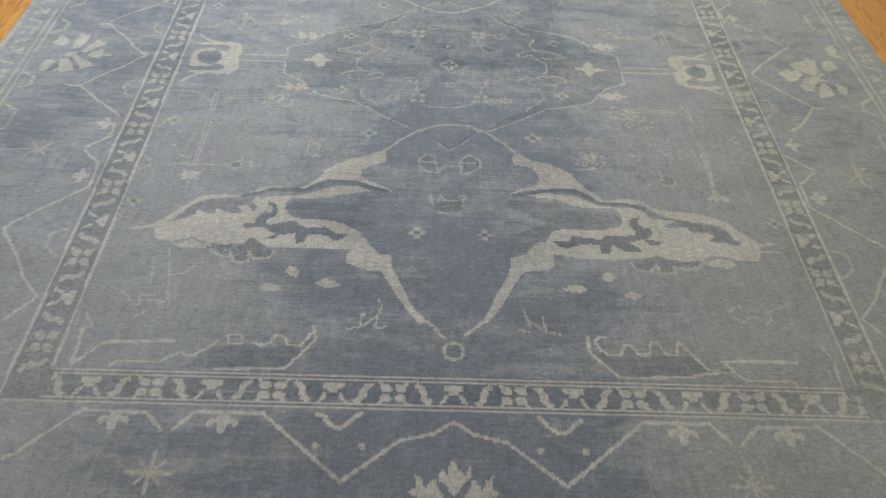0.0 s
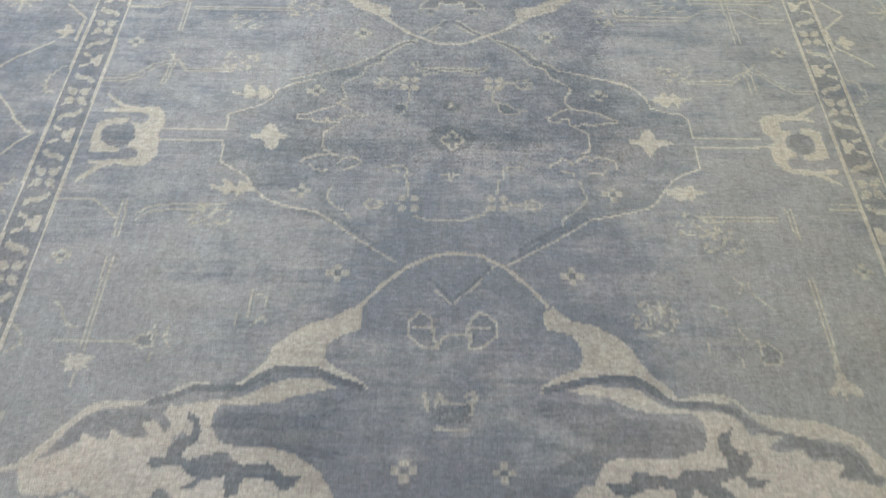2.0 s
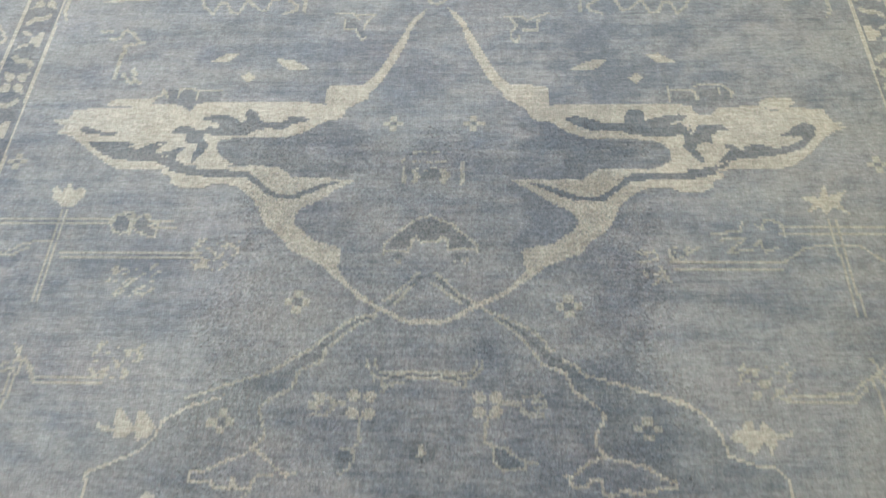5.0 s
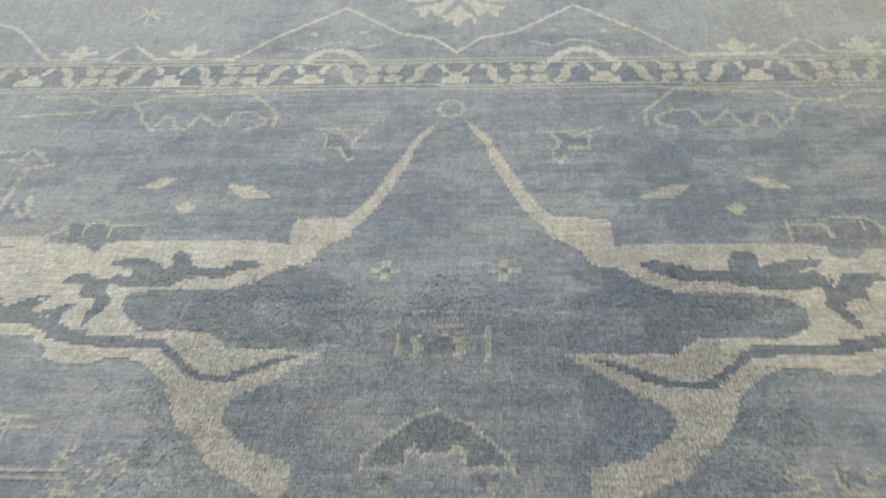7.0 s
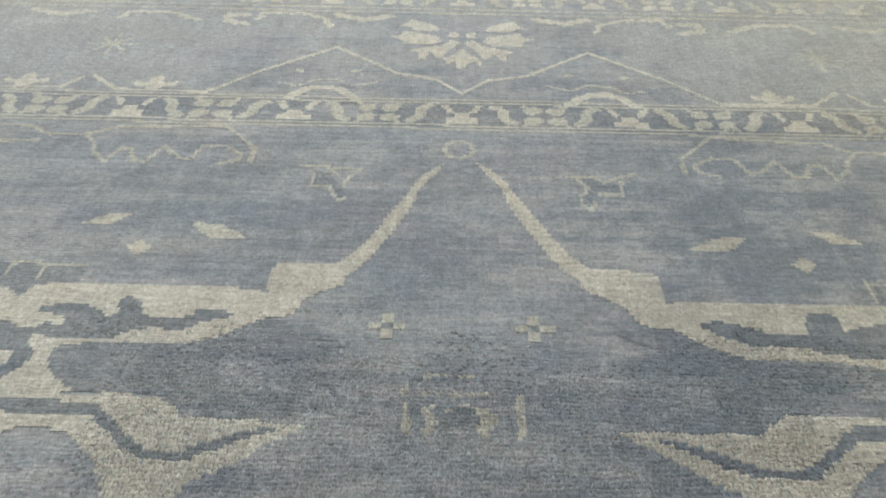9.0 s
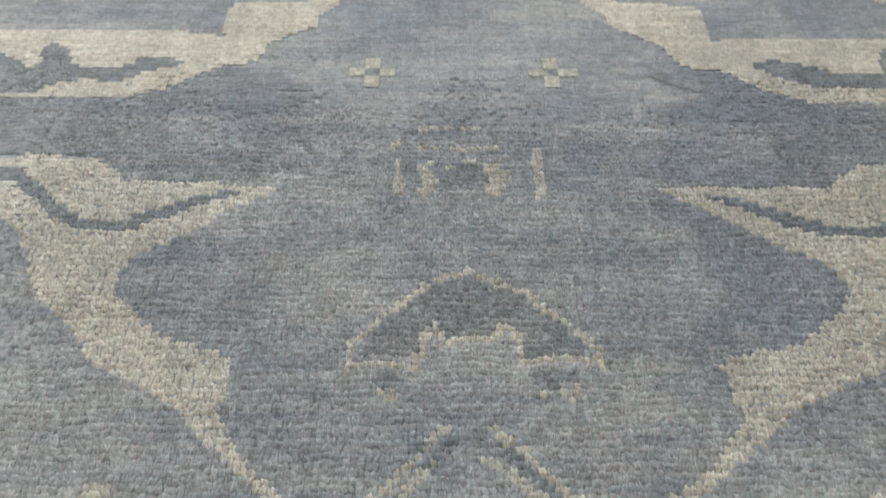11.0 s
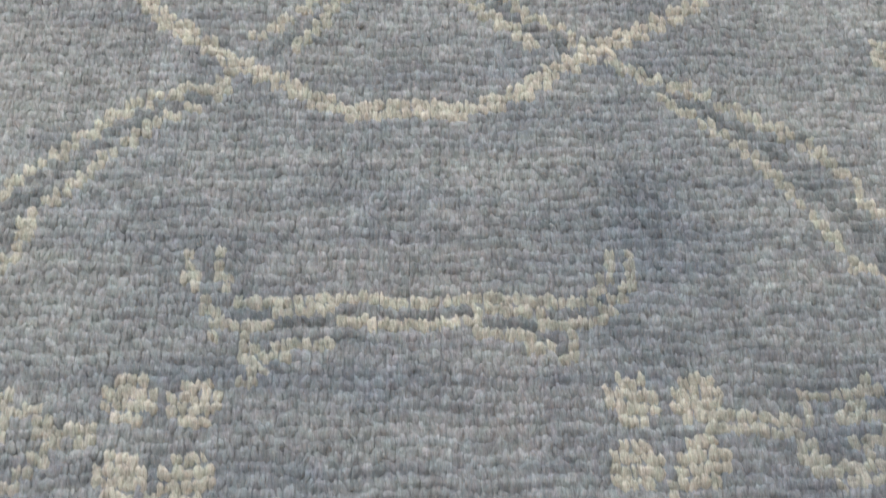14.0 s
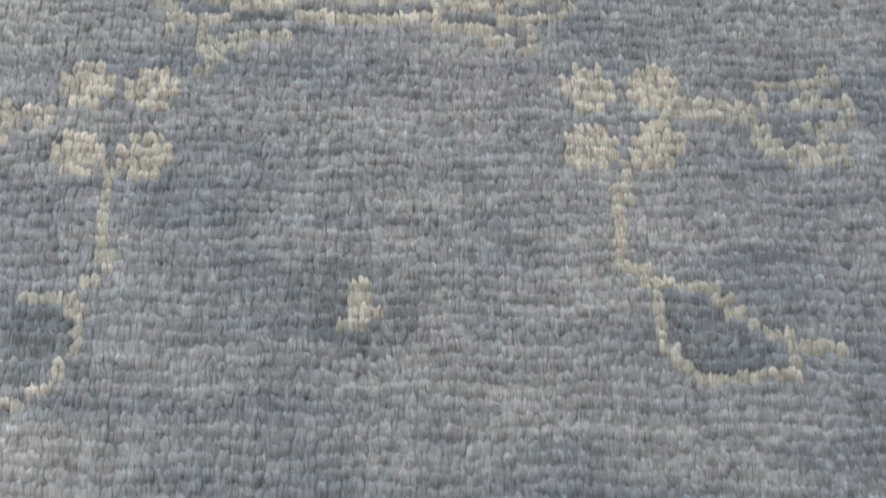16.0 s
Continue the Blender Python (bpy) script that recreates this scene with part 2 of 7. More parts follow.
def wood(name):
    """Honey-coloured oak with cathedral grain, varied board by board."""
    n = Nodes(name, 0.55)
    info = n.tree.nodes.new("ShaderNodeObjectInfo")
    rand = info.outputs["Random"]
    shift = n.tree.nodes.new("ShaderNodeVectorMath")
    n.put(shift.inputs[0], n.coords((1, 1, 1)))
    comb = n.tree.nodes.new("ShaderNodeCombineXYZ")
    n.put(comb.inputs[0], n.math("MULTIPLY", rand, 37.0))
    n.put(comb.inputs[1], n.math("MULTIPLY", rand, 91.0))
    n.put(shift.inputs[1], comb.outputs[0])
    wave = n.tree.nodes.new("ShaderNodeTexNoise")
    wave.inputs["Detail"].default_value = 2.0
    wave.inputs["Scale"].default_value = 1.0
    stretch = n.tree.nodes.new("ShaderNodeMapping")
    stretch.inputs["Scale"].default_value = (8, 0.9, 1)
    n.put(stretch.inputs["Vector"], shift.outputs[0])
    n.put(wave.inputs["Vector"], stretch.outputs[0])
    rings = n.math("FRACT", n.math("MULTIPLY", wave.outputs["Fac"], 24.0))
    rings = n.span(n.math("ABSOLUTE", n.math("SUBTRACT", rings, 0.5)), 0.0, 0.5)
    fine = n.noise((260, 7, 1), 3, 0.6)
    base = n.mix(n.math("MULTIPLY", rand, 1.0), (0.40, 0.180, 0.030), (0.53, 0.262, 0.052))
    grained = n.mix(n.math("MULTIPLY", n.math("POWER", rings, 3.0), 0.75), base, (0.26, 0.105, 0.020))
    n.bump(fine, 0.12, 0.0006)
    n.bsdf.inputs["Specular IOR Level"].default_value = 0.25
    return n.colour(n.scaled(grained, n.span(fine, 0.3, 0.7, 0.88, 1.1)))


def plain(name, colour, rough=0.8, amount=0.06):
    n = Nodes(name, rough)
    base = n.scaled(n.mix(0.0, colour, colour), n.span(n.noise((3, 3, 3), 4), 0.3, 0.7, 1 - amount, 1 + amount))
    n.bump(n.noise((120, 120, 120), 2), 0.15, 0.001)
    return n.colour(base)


OAK = wood("honey_oak")
PAINT = plain("white_wall_paint", (0.78, 0.76, 0.72), 0.7)
COTTON = plain("white_cotton_fringe", (0.66, 0.64, 0.57), 0.95, 0.3)
CORD = plain("grey_selvedge_wool", (0.27, 0.285, 0.27), 0.9, 0.2)
JOINT = plain("dark_floor_joint", (0.17, 0.07, 0.02), 0.8)


# ---- meshes from code ----
def mesh_object(name, verts, loops, starts, material, parent=None, smooth=False):
    mesh = bpy.data.meshes.new(name)
    verts = np.asarray(verts, dtype=np.float32)
    loops = np.asarray(loops, dtype=np.int32)
    starts = np.asarray(starts, dtype=np.int32)
    mesh.vertices.add(len(verts))
    mesh.vertices.foreach_set("co", verts.ravel())
    mesh.loops.add(len(loops))
    mesh.loops.foreach_set("vertex_index", loops)
    mesh.polygons.add(len(starts))
    mesh.polygons.foreach_set("loop_start", starts)
    mesh.update(calc_edges=True)
    mesh.polygons.foreach_set("use_smooth", np.full(len(starts), smooth))
    mesh.materials.append(material)
    ob = new(name, mesh)
    ob.parent = parent
    return ob


def box_mesh(name, x0, y0, z0, x1, y1, z1, material, parent=None, bevel=0.0):
    bm = bmesh.new()
    bmesh.ops.create_cube(bm, size=1.0)
    bmesh.ops.scale(bm, vec=(x1 - x0, y1 - y0, z1 - z0), verts=bm.verts)
    bmesh.ops.translate(bm, vec=((x0 + x1) / 2, (y0 + y1) / 2, (z0 + z1) / 2), verts=bm.verts)
    if bevel:
        bmesh.ops.bevel(bm, geom=bm.edges[:], offset=bevel, segments=1, affect="EDGES")
    mesh = bpy.data.meshes.new(name)
    bm.to_mesh(mesh)
    bm.free()
    mesh.materials.append(material)
    ob = new(name, mesh)
    ob.parent = parent
    return ob


# ---- the room ----
PILE = 0.010          # the rug's top lies at height 0, the floor below it
X0, X1, Y0, Y1, TOP = -2.7, 2.7, -3.6, 4.2, 2.65
floor = box_mesh("floor", X0, Y0, -PILE - 0.06, X1, Y1, -PILE - 0.004, JOINT)
tagged(floor, "honey oak strip floor laid lengthwise under the rug", "floor", kind="structure")
for name, b in (("wall_west", (X0 - 0.12, Y0, -PILE - 0.004, X0, Y1, TOP)), ("wall_east", (X1, Y0, -PILE - 0.004, X1 + 0.12, Y1, TOP)),
                ("wall_south", (X0 - 0.12, Y0 - 0.12, -PILE - 0.004, X1 + 0.12, Y0, TOP))):
    tagged(box_mesh(name, *b, PAINT), "plain white painted room wall", "wall", kind="structure")
tagged(box_mesh("ceiling", X0 - 0.12, Y0 - 0.12, TOP, X1 + 0.12, Y1 + 0.12, TOP + 0.1, PAINT), "plain white painted ceiling", "ceiling", kind="structure")
# north wall round its window opening
wall_n = box_mesh("wall_north", X0 - 0.12, Y1, -PILE - 0.004, X1 + 0.12, Y1 + 0.12, 0.6, PAINT)
tagged(wall_n, "plain white wall with a wide window opening", "wall", kind="structure")
box_mesh("wall_head", X0 - 0.12, Y1, 2.45, X1 + 0.12, Y1 + 0.12, TOP, PAINT, wall_n)
box_mesh("wall_pier", X0 - 0.12, Y1, 0.6, -1.6, Y1 + 0.12, 2.45, PAINT, wall_n)
box_mesh("wall_pier", 1.6, Y1, 0.6, X1 + 0.12, Y1 + 0.12, 2.45, PAINT, wall_n)

# ---- the rug's drawing, in centimetres from its middle ----
HALF_X, HALF_Y = 149.0, 187.51
NX, NY = round(2 * HALF_X / (TUFT * 100)), round(2 * HALF_Y / (ROW * 100))
cx = (np.arange(NX) + 0.5) * TUFT * 100 - HALF_X
cy = (np.arange(NY) + 0.5) * ROW * 100 - HALF_Y
ink = np.zeros((NY, NX), dtype=np.int32)
inks = [None]
rng = np.random.default_rng(7)


def lattice(sx, sy):
    """Smooth random values over the knots, with the given feature size in knots."""
    g = rng.random((NY // sy + 3, NX // sx + 3))
    a, b = np.arange(NY) / sy, np.arange(NX) / sx
    i, j = a.astype(int), b.astype(int)
    u, v = (a - i)[:, None], (b - j)[None, :]
    return (g[i][:, j] * (1 - u) * (1 - v) + g[i + 1][:, j] * u * (1 - v) + g[i][:, j + 1] * (1 - u) * v + g[i + 1][:, j + 1] * u * v)


soft_wear = 0.55 * lattice(54, 20) + 0.45 * lattice(18, 4)
wear = 0.45 * lattice(48, 18) + 0.25 * lattice(14, 3) + 0.30 * rng.random((NY, NX))

# the weaver's drift, fitted to the camera's view: how each quarter departs from a true mirror of the first
DRIFT = {
    (1, 1): None,
    (-1, 1): ((0.64, -13.89, 2.79, 9.25, 4.02, -1.55), (-0.31, 2.8, 0.44, -2.82, 1.3, -0.44)),
    (1, -1): ((0.77, -6.88, 3.05, 7.93, -2.19, -1.28), (-2.29, 5.02, 4.58, -1.08, -0.06, -2.57)),
    (-1, -1): ((0.82, -13.07, 2.26, 7.96, 1.81, -2.03), (-2.39, 7.14, 3.59, -4.1, -1.71, -1.46)),
}
QUARTERS = list(DRIFT)


def quarter(points, q):
    """Points of the drawing, carried into a quarter of the rug."""
    p = np.asarray(points, float)
    if DRIFT[q]:
        u, v = p[:, 0] / 100, p[:, 1] / 100
        terms = np.stack([np.ones_like(u), u, v, u * u, u * v, v * v])
        p = p + (np.asarray(DRIFT[q]) @ terms).T
    return p * q


def start_ink(name, material, label="", under=None):
    inks.append((name, material, label, under))
    return len(inks) - 1


def window(p, margin):
    lo, hi = p.min(0) - margin, p.max(0) + margin
    a, b = np.searchsorted(cx, (lo[0], hi[0]))
    c, d = np.searchsorted(cy, (lo[1], hi[1]))
    return slice(c, d), slice(a, b)


def lay(number, rows, cols, inside, worn):
    if worn:
        inside = inside & ((soft_wear if inks[number][1] in (MEDIUM, DUSK) else wear)[rows, cols] > worn)
    ink[rows, cols][inside] = number


def fill(number, points, worn=0.0, fade=None):
    p = np.asarray(points, float)
    rows, cols = window(p, 0.5)
    x, y = np.meshgrid(cx[cols], cy[rows])
    inside = np.zeros(x.shape, bool)
    for (xa, ya), (xb, yb) in zip(p, np.roll(p, -1, 0)):
        if ya != yb:
            inside ^= ((ya > y) != (yb > y)) & (x < (xb - xa) * (y - ya) / (yb - ya) + xa)
    if fade:   # thins out between two distances from the middle line
        inside &= np.abs(x) > fade[0] + (fade[1] - fade[0]) * soft_wear[rows, cols]
    lay(number, rows, cols, inside, worn)


def stroke(number, points, width, worn=0.0, closed=False):
    p = np.asarray(points, float)
    if closed:
        p = np.vstack([p, p[:1]])
    rows, cols = window(p, width)
    x, y = np.meshgrid(cx[cols], cy[rows])
    inside = np.zeros(x.shape, bool)
    for (xa, ya), (xb, yb) in zip(p[:-1], p[1:]):
        dx, dy = xb - xa, yb - ya
        wide = max(width, 0.535 if abs(dx) > abs(dy) else 0.47)      # never finer than one knot
        t = np.clip(((x - xa) * dx + (y - ya) * dy) / (dx * dx + dy * dy + 1e-9), 0, 1)
        inside |= np.hypot(x - xa - t * dx, y - ya - t * dy) < wide / 2
    lay(number, rows, cols, inside, worn)


def turned(points, at, angle=0.0, flip=1):
    """Points of a small motif, turned (degrees) and set down at a place."""
    c, s = math.cos(radians(angle)), math.sin(radians(angle))
    return [(at[0] + flip * (c * x - s * y), at[1] + s * x + c * y) for x, y in points]


def blob(at, rx, ry, n=10, angle=0.0):
    return turned([(rx * math.cos(2 * math.pi * k / n), ry * math.sin(2 * math.pi * k / n)) for k in range(n)], at, angle)


def bar(x0, y0, x1, y1):
    return [(x0, y0), (x1, y0), (x1, y1), (x0, y1)]


# small motifs
def four_petals(at, size, gap, material=IVORY, worn=0.0, name="four_petal_flower"):
    k = start_ink(name, material, "four square ivory petals round a dark heart")
    for sx in (-1, 1):
        for sy in (-1, 1):
            fill(k, blob((at[0] + sx * gap, at[1] + sy * (gap + 0.08)), size, size - 0.06, 8, 22.5), worn)
    j, i = np.argmin(np.abs(cy - at[1])), np.argmin(np.abs(cx - at[0]))
    for gap_rows, gap_cols in ((slice(j, j + 1), slice(i - 6, i + 7)), (slice(j - 6, j + 7), slice(i, i + 1))):
        part = ink[gap_rows, gap_cols]
        part[part == k] = 0
    return k


def cross_petals(at, size, material=FADED, worn=0.1):
    k = start_ink("dotted_flower", material, "small pale flower of square dots")
    for dx, dy in ((-1, 0), (1, 0), (0, -1), (0, 1)):
        fill(k, bar(at[0] + dx * size * 1.25 - size * 0.62, at[1] + dy * size * 1.25 - size * 0.62,
                    at[0] + dx * size * 1.25 + size * 0.62, at[1] + dy * size * 1.25 + size * 0.62), worn)
    h = start_ink("flower_heart", SLATE, "", k)
    fill(h, bar(at[0] - size * 0.5, at[1] - size * 0.5, at[0] + size * 0.5, at[1] + size * 0.5))


def star_flower(at, size, material=FADED, worn=0.2):
    k = start_ink("star_flower", material, "eight-rayed faded star")
    for a in range(8):
        r = size * (1.0 if a % 2 == 0 else 0.8)
        stroke(k, [at, (at[0] + r * math.cos(a * math.pi / 4), at[1] + r * math.sin(a * math.pi / 4))], 0.75, worn)


def jagged(points, step=1.3, depth=0.42, closed=True):
    """An outline or a line with a small zigzag along it."""
    points = [tuple(p) for p in points]
    out = []
    for (xa, ya), (xb, yb) in zip(points, points[1:] + points[:1] if closed else points[1:]):
        long = math.hypot(xb - xa, yb - ya)
        n = max(1, round(long / step))
        for k in range(n):
            t, push = k / n, 0.0 if k == 0 else depth * (1 if k % 2 else -1)
            out.append((xa + (xb - xa) * t + push * (yb - ya) / (long + 1e-6), ya + (yb - ya) * t - push * (xb - xa) / (long + 1e-6)))
    return out if closed else out + points[-1:]


def lobed_leaf(at, angle, size, material=IVORY, worn=0.15):
    k = start_ink("lobed_leaf", material, "small three-lobed pale leaf")
    pts = [(-0.35, 0), (-0.4, 0.45), (-1.0, 0.6), (-1.35, 1.0), (-1.15, 1.4), (-0.6, 1.05), (-0.4, 1.7), (0, 2.2), (0.4, 1.7), (0.6, 1.05), (1.15, 1.4), (1.35, 1.0), (1.0, 0.6), (0.4, 0.45), (0.35, 0)]
    fill(k, jagged(turned([(x * size, y * size) for x, y in pts], at, angle), 1.1, 0.3), worn)


def palmette(side, place):
    """A fan of jagged fronds, drawn along its border side."""
    k = start_ink("palmette", IVORY, "fan-shaped ivory palmette of jagged fronds")
    if side in ("north", "south"):
        fill(k, place([(-0.1, 30.4), (-1.7, 27.5), (-3.3, 26), (-2.6, 23.6), (-1.3, 25.1), (-0.8, 22), (0.2, 21.6), (0.9, 23.6), (2.3, 25.1), (3.4, 22.7), (3.7, 25.1), (1.7, 27.5)], 1), 0.1)
        for s in (-1, 1):
            for pts in ([(0.2, 33), (2.1, 34.3), (3.8, 31.7), (6.1, 31), (9.5, 29.3), (7.8, 28.1), (8.1, 25.2), (6.7, 26.1), (5.9, 28.6), (5, 26.6), (3.9, 26), (2.7, 29.2)], [(3.8, 33.5), (4.9, 36.2), (8.4, 37), (11.3, 38.3), (11.6, 36.2), (13.6, 35.2), (11.2, 33.6), (11.5, 31.8), (8.4, 31.8), (6.1, 31.8)], [(4.1, 38.8), (5.5, 41), (7.3, 42.4), (10.3, 43.8), (10.8, 42.1), (12, 40.5), (10.2, 39.7), (9, 38.3), (5.5, 38.3)], [(0.5, 36.6), (1.2, 38), (2.4, 37.7), (2.9, 35.6), (1, 35.3)]):
                fill(k, place(pts, s), 0.12)
    else:
        if side == "west":
            fill(k, [(-132.6, 6.5), (-131, 7.9), (-132, 9.7), (-130.8, 11.1), (-128.3, 9.3), (-127, 5.5), (-128.6, 4.2), (-131.1, 5.3)], 0.06)
            fill(k, [(-125.2, 4.4), (-125.8, 8.1), (-124.9, 9.4), (-125.4, 12), (-124.3, 12.7), (-123.1, 11.4), (-121.6, 12.1), (-121.4, 9.6), (-121.7, 6.4), (-122.6, 3.9), (-124.2, 2.6)], 0.06)
            fill(k, [(-121.4, 1.5), (-120.3, 3.3), (-119.6, 5.2), (-118.7, 6.5), (-118.8, 9.1), (-117.4, 9.1), (-116.8, 7.2), (-115.1, 7.3), (-115.2, 5.4), (-117.2, 4.1), (-118.4, 1.6), (-120, 0.3)], 0.06)
            fill(k, [(-118.9, -0.9), (-117.2, 1), (-115, 3), (-113.6, 1.8), (-114.6, 0.5), (-110.7, 0.1), (-110.6, -1.1), (-113.7, -1.2), (-114.1, -3), (-116.3, -2.5), (-117.8, -2)], 0.06)
            fill(k, [(-123.7, -1.7), (-122.8, -0.4), (-121, -2.8), (-119.1, -3.3), (-116.8, -4.9), (-114.7, -7.2), (-116.2, -7.8), (-117.4, -9), (-118.5, -9.7), (-119.3, -7.4), (-121.7, -4.6)], 0.06)
            fill(k, [(-126.5, -4.2), (-124.4, -3.5), (-122.3, -5.8), (-120.7, -9.2), (-120.4, -10.9), (-122.7, -11), (-124.1, -12.7), (-124.6, -10.5), (-127.1, -11.7), (-125.6, -9.4), (-125.8, -7.1)], 0.06)
            fill(k, [(-131.7, -7.3), (-130.9, -4.4), (-128.9, -4.3), (-127.4, -5.4), (-127.9, -7.8), (-128.4, -10.1), (-129.9, -11.3), (-130.8, -10.8)], 0.06)
            fill(k, [(-126.2, -2.4), (-125, 0.1), (-123.4, 1.4), (-122.3, 0.2), (-123.7, -1.7)], 0.06)
        else:
            for pts in ([(116, 7.6), (118.1, 9), (121.2, 9.7), (122.4, 7.9), (123.7, 5.5), (124.7, 3.1), (123.4, 1.3), (121.3, 1.2), (118.9, 3.5), (117, 5.2)], [(120.8, 9.7), (123.9, 12.6), (123.9, 10.4), (126.1, 11.2), (125.1, 6.2), (125.2, 3.8), (123.3, 4.3), (122.2, 7.3)],
                        [(110.5, 1.9), (113.6, 3.9), (115.7, 3.4), (118, 4.1), (118.8, 1.1), (116, -2.5), (113.2, -3.2), (111.9, -0.4), (110.1, 0.7)], [(116.2, -4.3), (119.3, -0.6), (122.3, 1.3), (124.2, 0.7), (123.6, -2.2), (120.7, -5.8), (119.1, -8.7), (117.4, -8.8), (115.9, -7.1)],
                        [(123, -4), (124.7, -3.9), (125.7, -6.2), (125.5, -9.5), (126.4, -10.1), (123.1, -11.9), (120.9, -12.5), (120.6, -11.4), (121.5, -7.5)], [(128.2, -3.8), (130.5, -4.8), (131.5, -5.9), (130.1, -9.9), (128.2, -9.4), (127.7, -7.2)],
                        [(128.3, 10), (130.8, 11.1), (131.8, 8.9), (133, 7.1), (130.7, 4.6), (128.4, 3.9), (126.9, 5.7)], [(133, 19.8), (135.7, 21.2), (136, 18), (134.7, 15.4), (134.9, 12.8), (133.4, 13.4), (132.4, 14.6), (131.3, 15.8)],
                        [(124.1, 2.5), (126.2, 2.6), (126.5, 1.4), (124.2, 0.7)], [(123.6, -1), (126.4, -2.1), (125.7, -3), (123.2, -2.5)]):
                fill(k, pts, 0.04)


def sprig(at, q, worn):
    """A sprig of small dots and hooks."""
    k = start_ink("dotted_sprig", FADED, "faded sprig of dots and hooks")
    for dx, dy, w, h in ((-3.4, 0.2, 0.9, 0.6), (-1.8, 1.7, 0.7, 0.8), (-1.9, -1.5, 0.8, 0.7), (0.1, 0.3, 0.8, 0.8), (1.8, 1.8, 0.9, 0.7), (2.0, -1.3, 0.8, 0.9), (3.6, 0.3, 0.9, 0.6), (0.2, 2.9, 0.6, 0.6), (0.1, -2.8, 0.7, 0.5)):
        x, y = at[0] + dx * q[0], at[1] + dy * q[1]
        fill(k, bar(x - w / 2, y - h / 2, x + w / 2, y + h / 2), worn)
    for i in range(14):
        x, y = at[0] + q[0] * 4.2 * math.sin(i * 2.4 + 1), at[1] + q[1] * 2.9 * math.cos(i * 1.7)
        stroke(k, [(x - 0.5, y), (x + 0.3 * (i % 3), y + 0.9)], 0.42, worn)
    for pts in ([(-4.2, 1.4), (-2.6, 2.6), (-1.0, 2.4)], [(1.0, -2.4), (2.8, -2.6), (4.4, -1.2)], [(-0.6, -0.8), (0.9, 1.1)]):
        stroke(k, [(at[0] + x * q[0], at[1] + y * q[1]) for x, y in pts], 0.45, worn)


